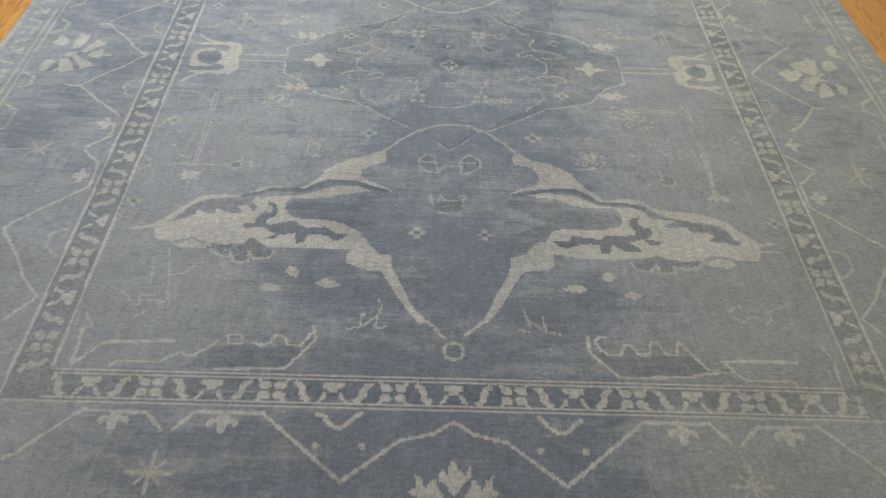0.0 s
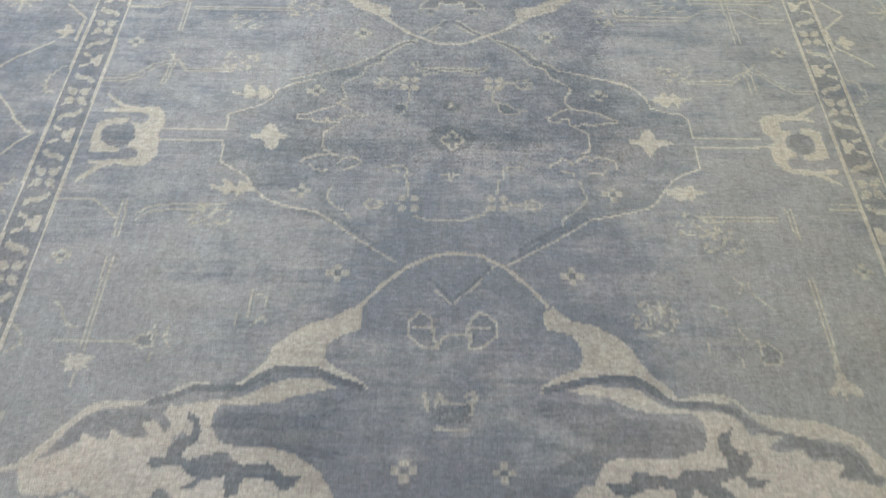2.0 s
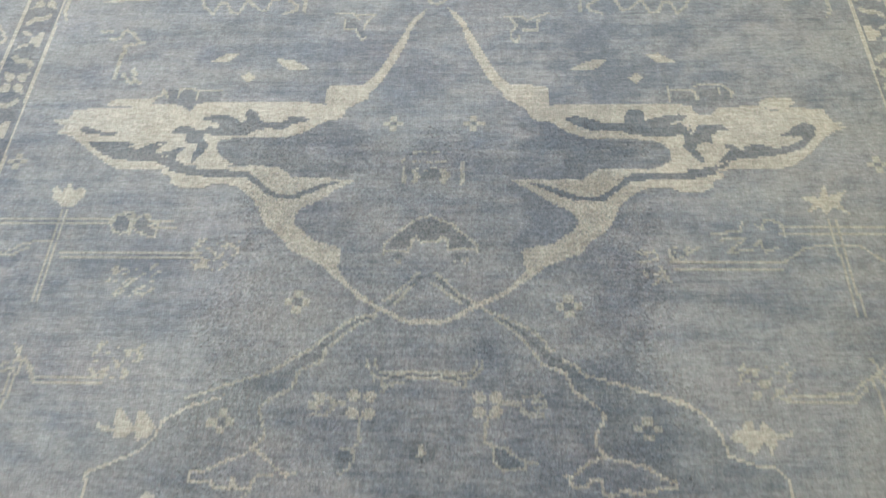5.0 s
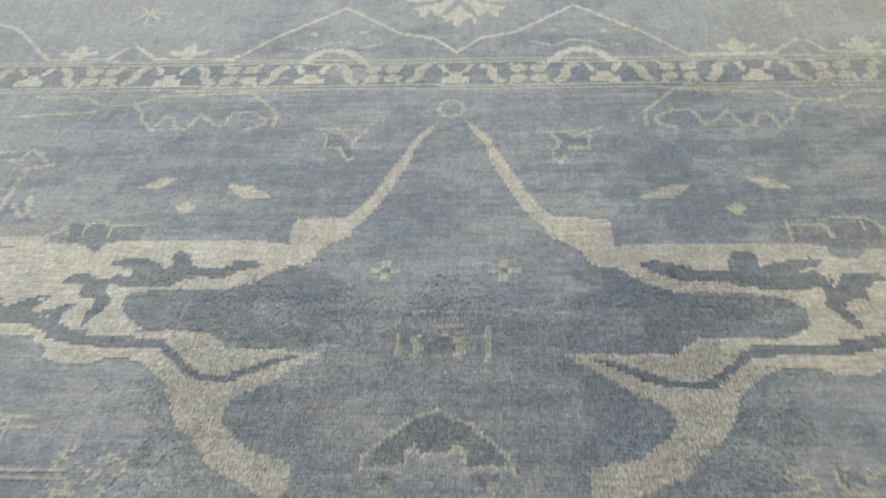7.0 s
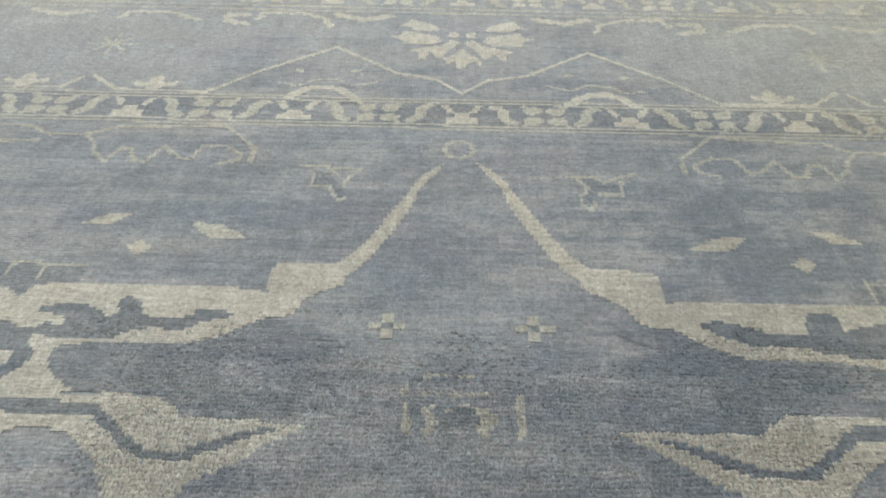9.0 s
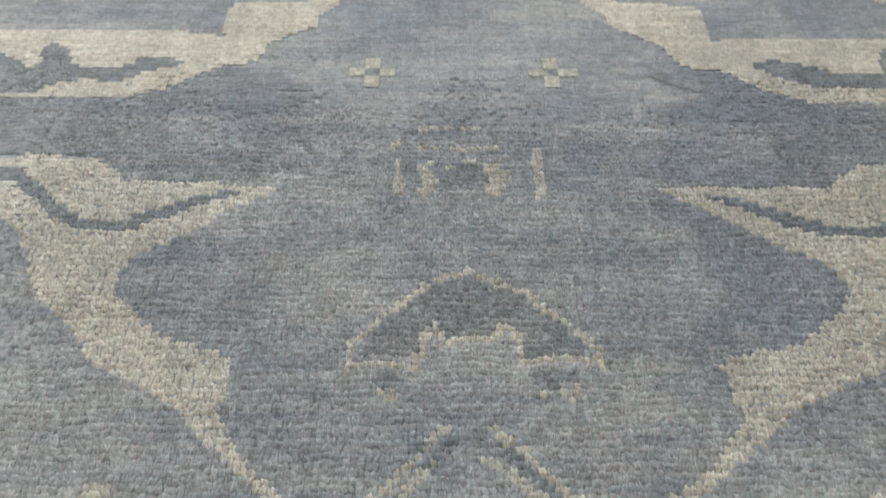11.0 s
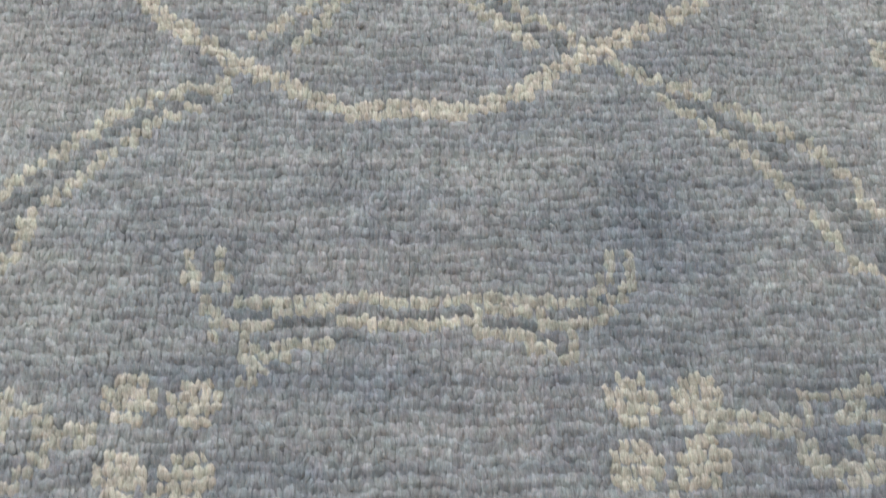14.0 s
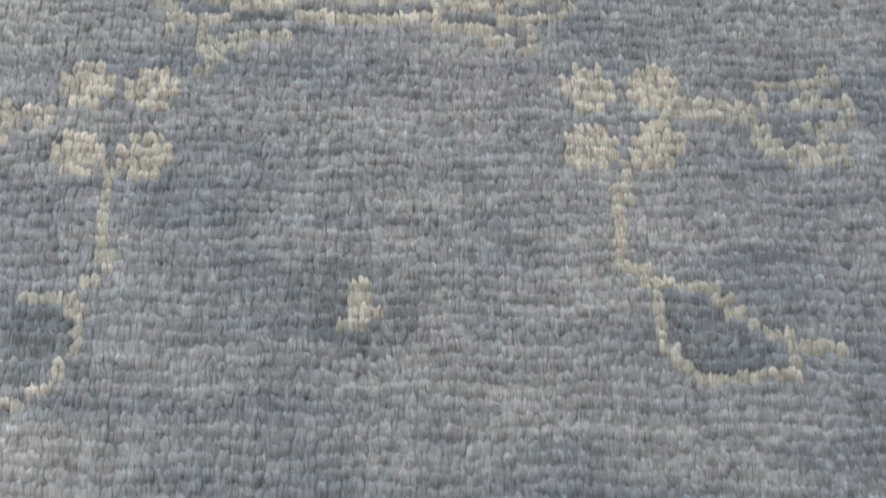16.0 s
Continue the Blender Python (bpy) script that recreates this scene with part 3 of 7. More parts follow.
# ---- medallion and field ----
def arabesque(q):
    cave = start_ink("scroll_hollow", MEDIUM, "deeper blue hollow between the scroll's arms")
    fill(cave, quarter([(23.6, 81.7), (27.4, 78.8), (31, 77.5), (38.4, 77.2), (42.1, 77.1), (45.5, 76.3), (46.6, 74.8), (46.3, 72.2), (44.9, 71), (42.5, 69.8), (37, 70.2), (32.7, 70), (30, 68.7), (29.5, 67.5), (15.3, 67.3), (11.1, 69.6), (10.5, 75.4), (13.1, 81.7)], q), 0.24, (6.0, 34.0))
    a = start_ink("arabesque", IVORY, "large ivory arabesque scroll with leafy head")
    if q[1] < 0:
        left = q[0] < 0
        leaf = [(-18.1, -47.6), (-17.8, -52.8), (-21.6, -54), (-24.3, -56.7), (-24.4, -59.3), (-21.8, -61.6), (-17.8, -63.4), (-15.4, -65.9), (-17.7, -66), (-21.7, -64.3), (-25.7, -62.3), (-30.4, -62.3), (-33.6, -61.9), (-36.4, -64.5), (-38.5, -66.5), (-45.3, -67), (-48.4, -66.7), (-52, -68.3), (-54.1, -69.3), (-58.5, -70), (-64.4, -70.7), (-67.1, -72.2), (-69.5, -75.1), (-71.6, -78.7), (-73.3, -80.6), (-76.2, -82.4), (-76.6, -80.9), (-74.4, -79.3), (-72.2, -76.3), (-69.9, -73.3), (-67.5, -70.4), (-64.8, -69.1), (-58.7, -69.1), (-54.3, -68.2), (-51.6, -66.1), (-49.4, -65.1), (-46.4, -64.7), (-44, -65.5), (-41.6, -65.9), (-39.5, -64.4), (-37.4, -62.3), (-35.4, -59.8), (-34.8, -57.2), (-31.2, -53.5), (-27.4, -51.2), (-23.5, -50), (-20.4, -47.7)]
        if not left:
            leaf = [(18.2, -48.5), (20.7, -46.7), (23.8, -50), (28.6, -51.1), (33.2, -54), (35.4, -56.7), (36.6, -59.6), (38.7, -62.5), (40.8, -64.3), (42.8, -67.1), (47.7, -65.7), (50.8, -65.8), (53.7, -67.3), (55.6, -69.6), (62.3, -70.7), (66.9, -71), (71.2, -72.4), (74.6, -74.5), (77.5, -78.2), (79.9, -80.2), (81.2, -82.3), (80.4, -86.2), (77.9, -85.2), (75.2, -81.1), (74.4, -78.3), (72, -75.7), (67.6, -74.8), (61.7, -73.9), (56.7, -71.9), (54.8, -69.6), (52.8, -67.6), (48.9, -67.8), (43.5, -67.6), (41.2, -67.7), (39.1, -65.9), (37, -63.8), (34.7, -62.7), (30, -62.4), (22.8, -64.2), (18.8, -65.3), (16.4, -66.6), (17.3, -64.7), (19.7, -62.9), (24.6, -60.9), (25.6, -58.4), (25, -55.2), (23.6, -53.4), (18.8, -52.1)]
        arm = [(-25.3, -63.5), (-21.6, -65.5), (-23.8, -66.3), (-29.9, -67.8), (-32.8, -69.1), (-42.7, -69.5), (-43.6, -71.2), (-43.5, -73.9), (-42.5, -75.7), (-40.9, -77.2), (-37.8, -77.7), (-31.9, -77.9), (-28.1, -78.9), (-25.7, -80.3), (-23.4, -81.9), (-21.7, -84), (-19.3, -88.1), (-17.4, -90.1), (-14.1, -90.6), (-14.0, -95), (-12.6, -97.8), (-8.8, -107.1), (-6.4, -110.6), (-3.9, -112.6), (-6.9, -112.7), (-9.2, -109.8), (-11.7, -105.3), (-13.4, -102.6), (-14.8, -99.8), (-16.7, -96), (-20.2, -95.8), (-23.1, -94.7), (-25.6, -93.4), (-25.5, -90.4), (-25, -88.9), (-32.1, -88.8), (-45, -88.7), (-48.1, -87.2), (-51.9, -82.1), (-50.1, -79.8), (-46.9, -76.3), (-48.7, -74.6), (-52, -72.5), (-51.7, -70.2), (-45.1, -68.7), (-39, -67.9), (-34.7, -65.4), (-30.3, -63.7)]
        if not left:
            arm = [(21.9, -65.7), (25.9, -64.3), (35.2, -65.1), (38.1, -67.6), (40.2, -68.9), (44.1, -69.2), (50.2, -69.4), (53, -71.1), (55.3, -75.3), (52.5, -83.1), (53.3, -86.8), (50.8, -88.4), (42.6, -90.1), (38.3, -89.5), (32.5, -89.7), (28.3, -88.7), (26.9, -88.3), (26.9, -90.8), (26.4, -93.4), (19.2, -95.1), (17.7, -96.7), (15.3, -101.5), (13, -106.2), (10.8, -109.9), (8.8, -112.1), (8.1, -111.4), (10, -107.3), (11.8, -102.6), (13.8, -98.7), (14.9, -95.8), (15.8, -92.8), (15.9, -90.4), (19.9, -88.6), (20.9, -86.5), (22.8, -84.3), (25.1, -83.8), (27.6, -79.8), (30.7, -78.6), (40.5, -78.8), (46, -76.8), (46.6, -74.6), (46.4, -71.8), (44.7, -70.1), (37, -70), (32.5, -68.7), (30.3, -67.2)]
        head = [(-76.4, -81.6), (-72.6, -80.5), (-70, -79.1), (-66.8, -77.2), (-66.4, -75.4), (-63.9, -76.6), (-61.7, -76.5), (-61.5, -74.3), (-58.8, -76.4), (-56.6, -76.3), (-54.5, -75.8), (-56.4, -73.6), (-54.3, -72.6), (-51.5, -75.4), (-51.2, -73.1), (-53, -71.1), (-51.8, -69.7), (-47.8, -70.7), (-47.6, -74.1), (-50, -76), (-50.3, -78.3), (-50.7, -80.5), (-52, -81.4), (-49.5, -82.6), (-46.6, -87.6), (-50.2, -85.2), (-52.3, -87.8), (-57.3, -88), (-61.6, -87.7), (-64, -86.6), (-65.6, -85.8), (-68.2, -87), (-70.2, -87.5), (-74.2, -87), (-75.5, -84.1)]
        if not left:
            head = [(53, -71.1), (53.9, -74.7), (56.4, -73.7), (60.1, -74.4), (57.4, -76.3), (58.7, -77.4), (63.4, -76.8), (64.5, -78.7), (68.2, -79), (69.9, -78), (71, -79.7), (68.3, -82), (73.3, -82.7), (75.3, -83.6), (77.2, -82.1), (77, -79.9), (80.9, -82.4), (80.6, -86.2), (79.6, -88.7), (73.4, -88.5), (72.1, -87.8), (69.2, -87.7), (66.1, -88.4), (64.4, -89.3), (58.5, -89.7), (56.5, -89.2), (53.8, -87.6), (51.5, -88.4), (48.4, -89.5), (46.2, -85.5), (49.8, -81.1), (49, -76.7)]
        under = [(-70, -88.5), (-65.4, -86.7), (-62.2, -88.2), (-60, -88.5), (-59.8, -89.7), (-63.3, -89.9), (-67.6, -89.6)]
        if not left:
            under = [(65, -90.1), (69, -88.3), (71.9, -88.6), (73.6, -90.6), (71.1, -91.7), (66.9, -91.2)]
        comb = [(-71.5, -79), (-69.4, -75.3), (-67.1, -72.5), (-64.4, -71), (-58.4, -70.5), (-53.9, -70.3), (-52.4, -70.2), (-52.8, -71.6), (-51.1, -73.4), (-51.6, -75.2), (-54.1, -72.6), (-56.4, -73.6), (-54.5, -75.6), (-56.6, -76.1), (-58.9, -76), (-61.3, -74.3), (-61.8, -76.3), (-64, -76.4), (-66.5, -75.2), (-66.8, -77.2), (-70.1, -78.9)]
        if not left:
            comb = [(53.2, -69.9), (56.7, -72.1), (60.3, -73.3), (66.1, -74.9), (70.3, -76.2), (73.6, -78.3), (76, -81.1), (77.1, -82.5), (74.6, -83.5), (72.8, -81.8), (68.3, -82), (70.3, -79.8), (68.3, -78.5), (64.6, -78.3), (63.5, -76.5), (58.8, -77), (60.1, -74.4), (56.4, -73.5), (54.2, -72.9)]
        low = [(-62.1, -88.6), (-57.2, -88.4), (-52.3, -88), (-50.6, -85.2), (-49.4, -86.2), (-48.1, -87.2), (-45.6, -89.2), (-44, -90.7), (-44.5, -92.2), (-46.4, -93.2), (-49.8, -93.8), (-54.1, -93.5), (-57.2, -92.1), (-59.6, -90.5)]
        if not left:
            low = [(48.4, -89.9), (53.8, -87.9), (55.7, -89.4), (64.3, -89.7), (64.1, -90.9), (61, -91.8), (58.3, -91.1), (56.4, -93.2), (54.1, -93.9), (52.4, -91.4), (50.6, -93.4), (47.8, -93.2), (46.7, -91.2)]
        line = [(-60.1, -90.2), (-57.4, -92.1), (-55, -92.6), (-54.6, -91), (-53.7, -93.9), (-51.8, -94.5), (-49.8, -93.8), (-50.1, -90.8), (-49, -92.9), (-46.5, -92.8), (-44.5, -92.2), (-44.1, -89.9)]
        if not left:
            line = [(46.5, -90.8), (47.1, -93.2), (50.6, -93.6), (52.7, -91.4), (53.1, -94.3), (57, -94), (57, -91.6), (60.1, -92.7), (64, -91.3), (65.6, -89.2)]
        vein = [(-55.7, -69.2), (-51.3, -67.8), (-48.5, -66.2), (-39.3, -66.1), (-36.5, -63.8), (-33.6, -61.9), (-25.7, -62), (-22.5, -63.6), (-16.9, -65.5)]
        if not left:
            vein = [(18, -65.6), (22.8, -64.2), (26, -63.3), (34.7, -62.9), (36.9, -64), (39, -66.1), (41.1, -67.9), (48.8, -68.3), (53.3, -69.7)]
        foot = [(-5.0, -112.2), (-2.8, -114.7), (-1.0, -116.9)]
        if not left:
            foot = [(8.8, -111.4), (6.8, -113.2), (4.1, -115.7)]
        reach, darks = [[(-75.9, -81.6), (-79.3, -82.8), (-81.8, -83.3)]], [[(-48.4, -70.9), (-46.1, -72.2), (-45.2, -75.1), (-46, -77.2), (-47.4, -78.1), (-47.8, -79.9), (-46.3, -80.3), (-43.5, -79.3), (-39.9, -78.7), (-38.2, -80.4), (-36.6, -81.2), (-32.3, -80.6), (-29.9, -82.2), (-29.1, -83.2), (-26.2, -82.9), (-27.5, -85.3), (-29.6, -85.4), (-31.2, -84), (-34.2, -83.5), (-36.4, -83.6), (-36.7, -86.3), (-38.8, -87.2), (-39.5, -84.7), (-39.3, -83), (-42.1, -83.8), (-44.2, -84.5), (-44.7, -85.8), (-47, -85.5), (-44.3, -83.9), (-46.7, -82.5), (-47.6, -81.2), (-49.8, -81.3), (-51.9, -82.1), (-53.8, -81.1), (-53, -79.9), (-50.5, -80), (-50.8, -78.3), (-49.1, -76.4), (-47.1, -75.5), (-46.7, -73.6), (-48.3, -72.3)]]
        if not left:
            reach, darks = [[(80.9, -83.2), (85.7, -82.2)], [(80.5, -85.3), (86.3, -85.3)]], [[(51.6, -72.1), (50.4, -75.5), (51.9, -77.7), (53.5, -77), (53.8, -79.8), (51.9, -82), (56.3, -82.5), (54.5, -83.9), (52.3, -83.9), (51.2, -82.1), (49.6, -80.6), (49.1, -78.5), (48.3, -76.7), (48.7, -74), (50.3, -73.5)], [(27.3, -83.7), (31, -83.5), (32.7, -81.3), (37.1, -82), (40, -82.5), (40.9, -81), (45.4, -80.8), (49.9, -80.4), (51.2, -81.9), (47.2, -83.3), (49.1, -85.3), (50.4, -86.3), (45.9, -86.9), (44, -85.5), (42.7, -84.1), (41.5, -87.7), (39.3, -87.8), (38.9, -84.7), (36.8, -84.2), (33.8, -84.7), (30.7, -86.1), (28.6, -85.3)]]
        for pts in (arm, head, leaf, under):
            fill(a, pts, 0.12)
        for pts in reach:
            stroke(a, pts, 0.9, 0.2)
        stroke(a, foot, 0.9, 0.3)
        edge = start_ink("shaded_edge", SLATE if left else MEDIUM, "slate shading under the scroll's head", a)
        fill(edge, low, 0.26)
        stroke(start_ink("scalloped_edge", FADED, "pale scalloped line under the scroll's head", a), line, 0.75, 0.14)
        d = start_ink("inner_vein", SLATE, "slate blue veins inside the scroll", a)
        stroke(d, vein, 1.5, 0.1)
        fill(start_ink("head_shading", MEDIUM, "blue-grey shading along the scroll's head", a), comb, 0.2)
        for pts in darks:
            fill(d, pts, 0.1)
        k = start_ink("arch_line", IVORY, "ivory arch joining the two scrolls", a)
        stroke(k, [(q[0] * abs(x), y) for x, y in [(-19.4, -48.4), (-14.2, -41.9), (-9.3, -37.3), (-4.2, -34.4), (0.3, -33.5), (6.2, -34), (11.4, -37.3), (16.3, -42.3), (19.6, -46.8)] if x * q[0] >= -0.5], 0.85, 0.14)
        return
    left = q[0] < 0
    head, under = [(-81.9, 83.1), (-78, 83.4), (-77.8, 86.1), (-71.2, 86.5), (-65.8, 86.4), (-63.9, 87.4), (-56.5, 87.7), (-54, 86.7), (-51.6, 84.7), (-50, 85.1), (-45.8, 84.3), (-42.5, 78.9), (-45, 78.2), (-44.8, 74.8), (-42.7, 72.4), (-40.9, 71.2), (-42.6, 69.9), (-47.8, 70), (-54.9, 70), (-64.6, 70.1), (-67.5, 71.7), (-71.4, 74.7), (-74.6, 77.3), (-76.3, 78.8), (-79.7, 79.4), (-78.6, 81.5)], [(-71.1, 86.9), (-70.3, 88.8), (-64.2, 89.2), (-60.8, 88.9), (-60.6, 87.9), (-64.6, 87.2), (-65.8, 86.8)]
    if not left:
        head, under = [(52.1, 84.9), (54.3, 83.7), (56.6, 84.1), (58.3, 86), (64.4, 86.4), (66.4, 86.4), (69.4, 84.8), (72.3, 85.9), (79.6, 85.6), (80, 83.1), (80.8, 82), (83.5, 82.1), (81.3, 81.2), (83.1, 80.4), (79.9, 79.3), (77.4, 77.1), (75.3, 74.7), (72.9, 72.4), (70.3, 70.6), (67.9, 69.9), (59.6, 70), (56.9, 69.5), (54.2, 68.6), (47.9, 69.2), (46.1, 69.5), (46.2, 70.8), (47.5, 72.6), (48.2, 75.9), (48.7, 77.7), (51.3, 79.6)], [(66.4, 86.4), (67.4, 88.1), (70.2, 88.9), (73.5, 88.5), (74.2, 87.1), (72.3, 85.9), (69.5, 85.2)]
    fill(a, quarter([(1.3, 117.5), (3.5, 115.4), (5.7, 112.2), (6.8, 109.1), (9.1, 104), (10.8, 99.9), (12.4, 96.6), (14, 94.4), (15.6, 92.7), (23.1, 92.4), (23.7, 90.9), (23.7, 86.4), (25.4, 87.2), (32.5, 87.3), (40.4, 87.3), (50.5, 87), (52.7, 86.3), (53.5, 84.4), (54.8, 83.2), (56.6, 81.7), (56.1, 77.6), (53.4, 73.6), (51.2, 70.8), (45.2, 70.6), (46.8, 72.2), (46.9, 74.8), (45.6, 76.5), (42.1, 77.4), (38.5, 77.5), (31, 77.7), (27.5, 79.1), (25.4, 80.6), (23.6, 82.1), (20.9, 82.3), (19.6, 83.4), (18.8, 85.6), (16.5, 87.3), (14.3, 88.5), (13.8, 90.3), (11.4, 93.4), (9.6, 97.2), (7.7, 101.3), (6.1, 105.5), (5.2, 109.6), (4, 112.2), (2.6, 114.3)], q), 0.14)
    fill(a, quarter([(15.3, 67.1), (29.4, 67.2), (29.9, 68.4), (32.6, 69.8), (36.9, 70), (42.5, 69.6), (45.2, 70.8), (49.5, 69.9), (54, 70.8), (55.9, 70.8), (54.2, 65.5), (51.9, 64.2), (47.3, 64.4), (45.5, 65.4), (42.8, 65.4), (40.6, 64.7), (38.6, 63.5), (36.6, 61.5), (35.1, 59.5), (34.3, 57.2), (33, 55.2), (30.4, 53.3), (28.5, 51.5), (25.5, 50.1), (23.4, 48.3), (21.8, 47.5), (17.1, 47.4), (16.8, 50.6), (19.7, 51.1), (22, 51.8), (24.1, 53.2), (26.6, 55.1), (27.6, 56.7), (27.6, 57.8), (26.3, 59.8), (23.7, 61), (21.9, 62.2), (19.3, 64.3), (17.3, 65.6)], q), 0.12)
    fill(a, quarter([(53.6, 68.9), (56.9, 69.1), (56.2, 67.5), (55.1, 67.5), (54.2, 66), (52.3, 64.6), (49.8, 64.6), (50.5, 69)], q))
    fill(a, quarter([(17.1, 50.9), (22.4, 52.1), (24.2, 53.5), (26.2, 54.9), (29.7, 55.3), (28.1, 50.1), (25.2, 49), (22.8, 47.9), (21.1, 47.1), (18.9, 45.1), (16.8, 43.5), (15.7, 44), (17.6, 46.2), (17.6, 47.4), (17, 48)], q))
    fill(a, head, 0.12)
    fill(a, under, 0.14)
    k = start_ink("arch_line", IVORY, "ivory arch joining the two scrolls", a)
    arch = [(18.9, 46.3), (16.7, 44.2), (13.7, 41.7), (11, 40.1), (8.3, 38.6), (5.2, 36.8), (3.2, 35.9), (1.1, 35.6), (-0.6, 35.6)]
    if left:
        arch = [(-19.2, 46.6), (-16.7, 44.4), (-13.8, 41.7), (-11.2, 39.6), (-8.7, 38.2), (-6.2, 36.7), (-4.3, 35.9), (-2.8, 35.7), (-0.6, 35.6)]
    stroke(k, arch, 0.95)
    d = start_ink("inner_vein", SLATE, "slate blue veins inside the scroll", a)
    fill(d, quarter([(18.8, 66.3), (22.3, 65.9), (25.5, 64.4), (28.1, 63.1), (32.2, 63.2), (34.5, 64.9), (37, 67.1), (38.8, 68.7), (43.6, 68.8), (49.9, 68.8), (53.6, 69.7), (55.7, 70.2), (55.2, 68.6), (53, 67.9), (49.4, 67.2), (43.2, 67.1), (38.7, 66.9), (36.7, 65.3), (33.4, 62.3), (31.3, 61.9), (27.9, 61.9), (24.7, 63.3), (22.1, 64.8), (19.1, 65.8)], q), 0.1)
    fill(d, quarter([(49.8, 69), (54.3, 68.8), (58, 70.7), (58.6, 72.1), (55.8, 70.4), (49.9, 69.9)], q), 0.1)
    if left:
        fill(d, [(-75, 80.3), (-74.1, 81.3), (-72.3, 80.9), (-69.8, 79.7), (-66.5, 79.9), (-67.4, 78.7), (-69.6, 78.8), (-71.5, 79.5), (-73.3, 79.2)], 0.2)
        fill(d, [(-72.3, 76.9), (-66.3, 77.2), (-62.2, 76.8), (-63.7, 75.5), (-61.4, 75.3), (-58, 77), (-55.4, 77), (-57.1, 75.3), (-57.6, 74.2), (-55.2, 74.4), (-53.1, 75.6), (-51.5, 75.6), (-52.9, 73.4), (-52.8, 72.2), (-49.8, 70.5), (-48.4, 69.4), (-51.7, 69.8), (-54.4, 70.6), (-56.5, 71.8), (-61.1, 72.1), (-65.1, 72.4), (-68.2, 73.6), (-70.6, 75.4)], 0.2)
        fill(d, [(-55.5, 79.9), (-54.6, 80.9), (-53.4, 81.6), (-51.7, 81.2), (-49.3, 80), (-48.3, 80.4), (-47.9, 81.3), (-45.5, 80.8), (-45.1, 81.4), (-46.1, 82.4), (-48.5, 82.9), (-49.2, 82.6), (-48.9, 83.9), (-46.8, 84.4), (-44.1, 84.4), (-42.7, 83.6), (-41.1, 82.5), (-39.9, 82.8), (-40.5, 85.3), (-39.6, 85.9), (-38, 85.4), (-37.2, 83.2), (-36.2, 82.4), (-33.1, 82.4), (-31.7, 82.8), (-30.9, 83.9), (-28.2, 83.9), (-26.5, 83), (-27.8, 82.3), (-30, 81.9), (-30.8, 80.9), (-32.2, 80.4), (-34.9, 80.6), (-37.1, 80.5), (-38.8, 79.2), (-39.4, 78.6), (-43.1, 78.5), (-48.4, 79.2), (-48.3, 78.2), (-46.7, 76.4), (-47, 75.2), (-48.9, 72.1), (-49.9, 71.2), (-49.6, 73.7), (-48.9, 76.6), (-52.5, 77), (-51.8, 77.9), (-51.9, 79.1), (-54.6, 79.2)], 0.1)
    else:
        fill(d, quarter([(26.4, 83), (28.9, 83.9), (31.9, 83), (34, 81.9), (38.6, 82.1), (39.1, 84.8), (40.1, 85.6), (42.4, 85.5), (42.6, 82.8), (44, 82.2), (46.6, 83.7), (49.8, 84.1), (51.9, 83.6), (49.4, 82.8), (48.4, 81.7), (49.7, 81.2), (52, 81.2), (52.3, 79.6), (51.7, 78.9), (48.3, 78.4), (42.3, 78.4), (39.5, 78.8), (38.1, 79.6), (31.4, 80), (28.5, 81.3)], q), 0.12)
        fill(d, [(69.2, 78.3), (71.3, 79.4), (72.6, 80.9), (74.8, 81.8), (76.9, 80.9), (76.3, 78.4), (75, 76.6), (72.7, 74.7), (69.9, 73.8), (67.2, 73.1), (61.9, 72.5), (58.6, 72.1), (55.9, 71.2), (55.1, 70), (53.6, 68.6), (51, 68.3), (52.4, 69.3), (55.2, 70.7), (56.8, 72.5), (59.1, 74.9), (57.3, 75.8), (59.7, 76.1), (61, 74.8), (61.9, 73.9), (61.4, 75.2), (63.9, 76.1), (67, 75.7), (67.6, 75), (70.3, 75.7), (73.2, 77.1), (74.1, 78.4), (72, 77.9)], 0.2)
        fill(d, [(51.1, 83), (49.7, 82.2), (51.5, 81.1), (51.3, 79.6), (51.8, 78.6), (53.5, 81.1), (56.2, 81.4), (58.5, 81.4), (59.3, 79.9), (57.2, 79.5), (55.8, 78.6), (55.8, 76.2), (54.2, 76.7), (52.8, 76.2), (52.2, 74.9), (53.2, 73.1), (53.4, 71.3), (52.1, 71.8), (51.1, 73.6), (49.7, 75.5), (50.3, 77.3), (49.9, 79.2), (47.3, 79.2), (44.6, 78.5), (42.6, 78.5), (41.4, 79.7), (40.3, 81.2), (39.9, 83.5), (41.1, 85), (43, 85), (42.7, 82.5), (44.5, 83.1), (47.3, 84), (50, 84.2)], 0.1)
        fill(start_ink("pale_curl", IVORY, "", a), [(47.9, 81.5), (49.6, 82.6), (51.3, 82.6), (51.7, 81.4), (51.9, 80.3), (51.2, 79.8), (50.8, 81), (49.8, 81.8), (48.6, 81.2)])


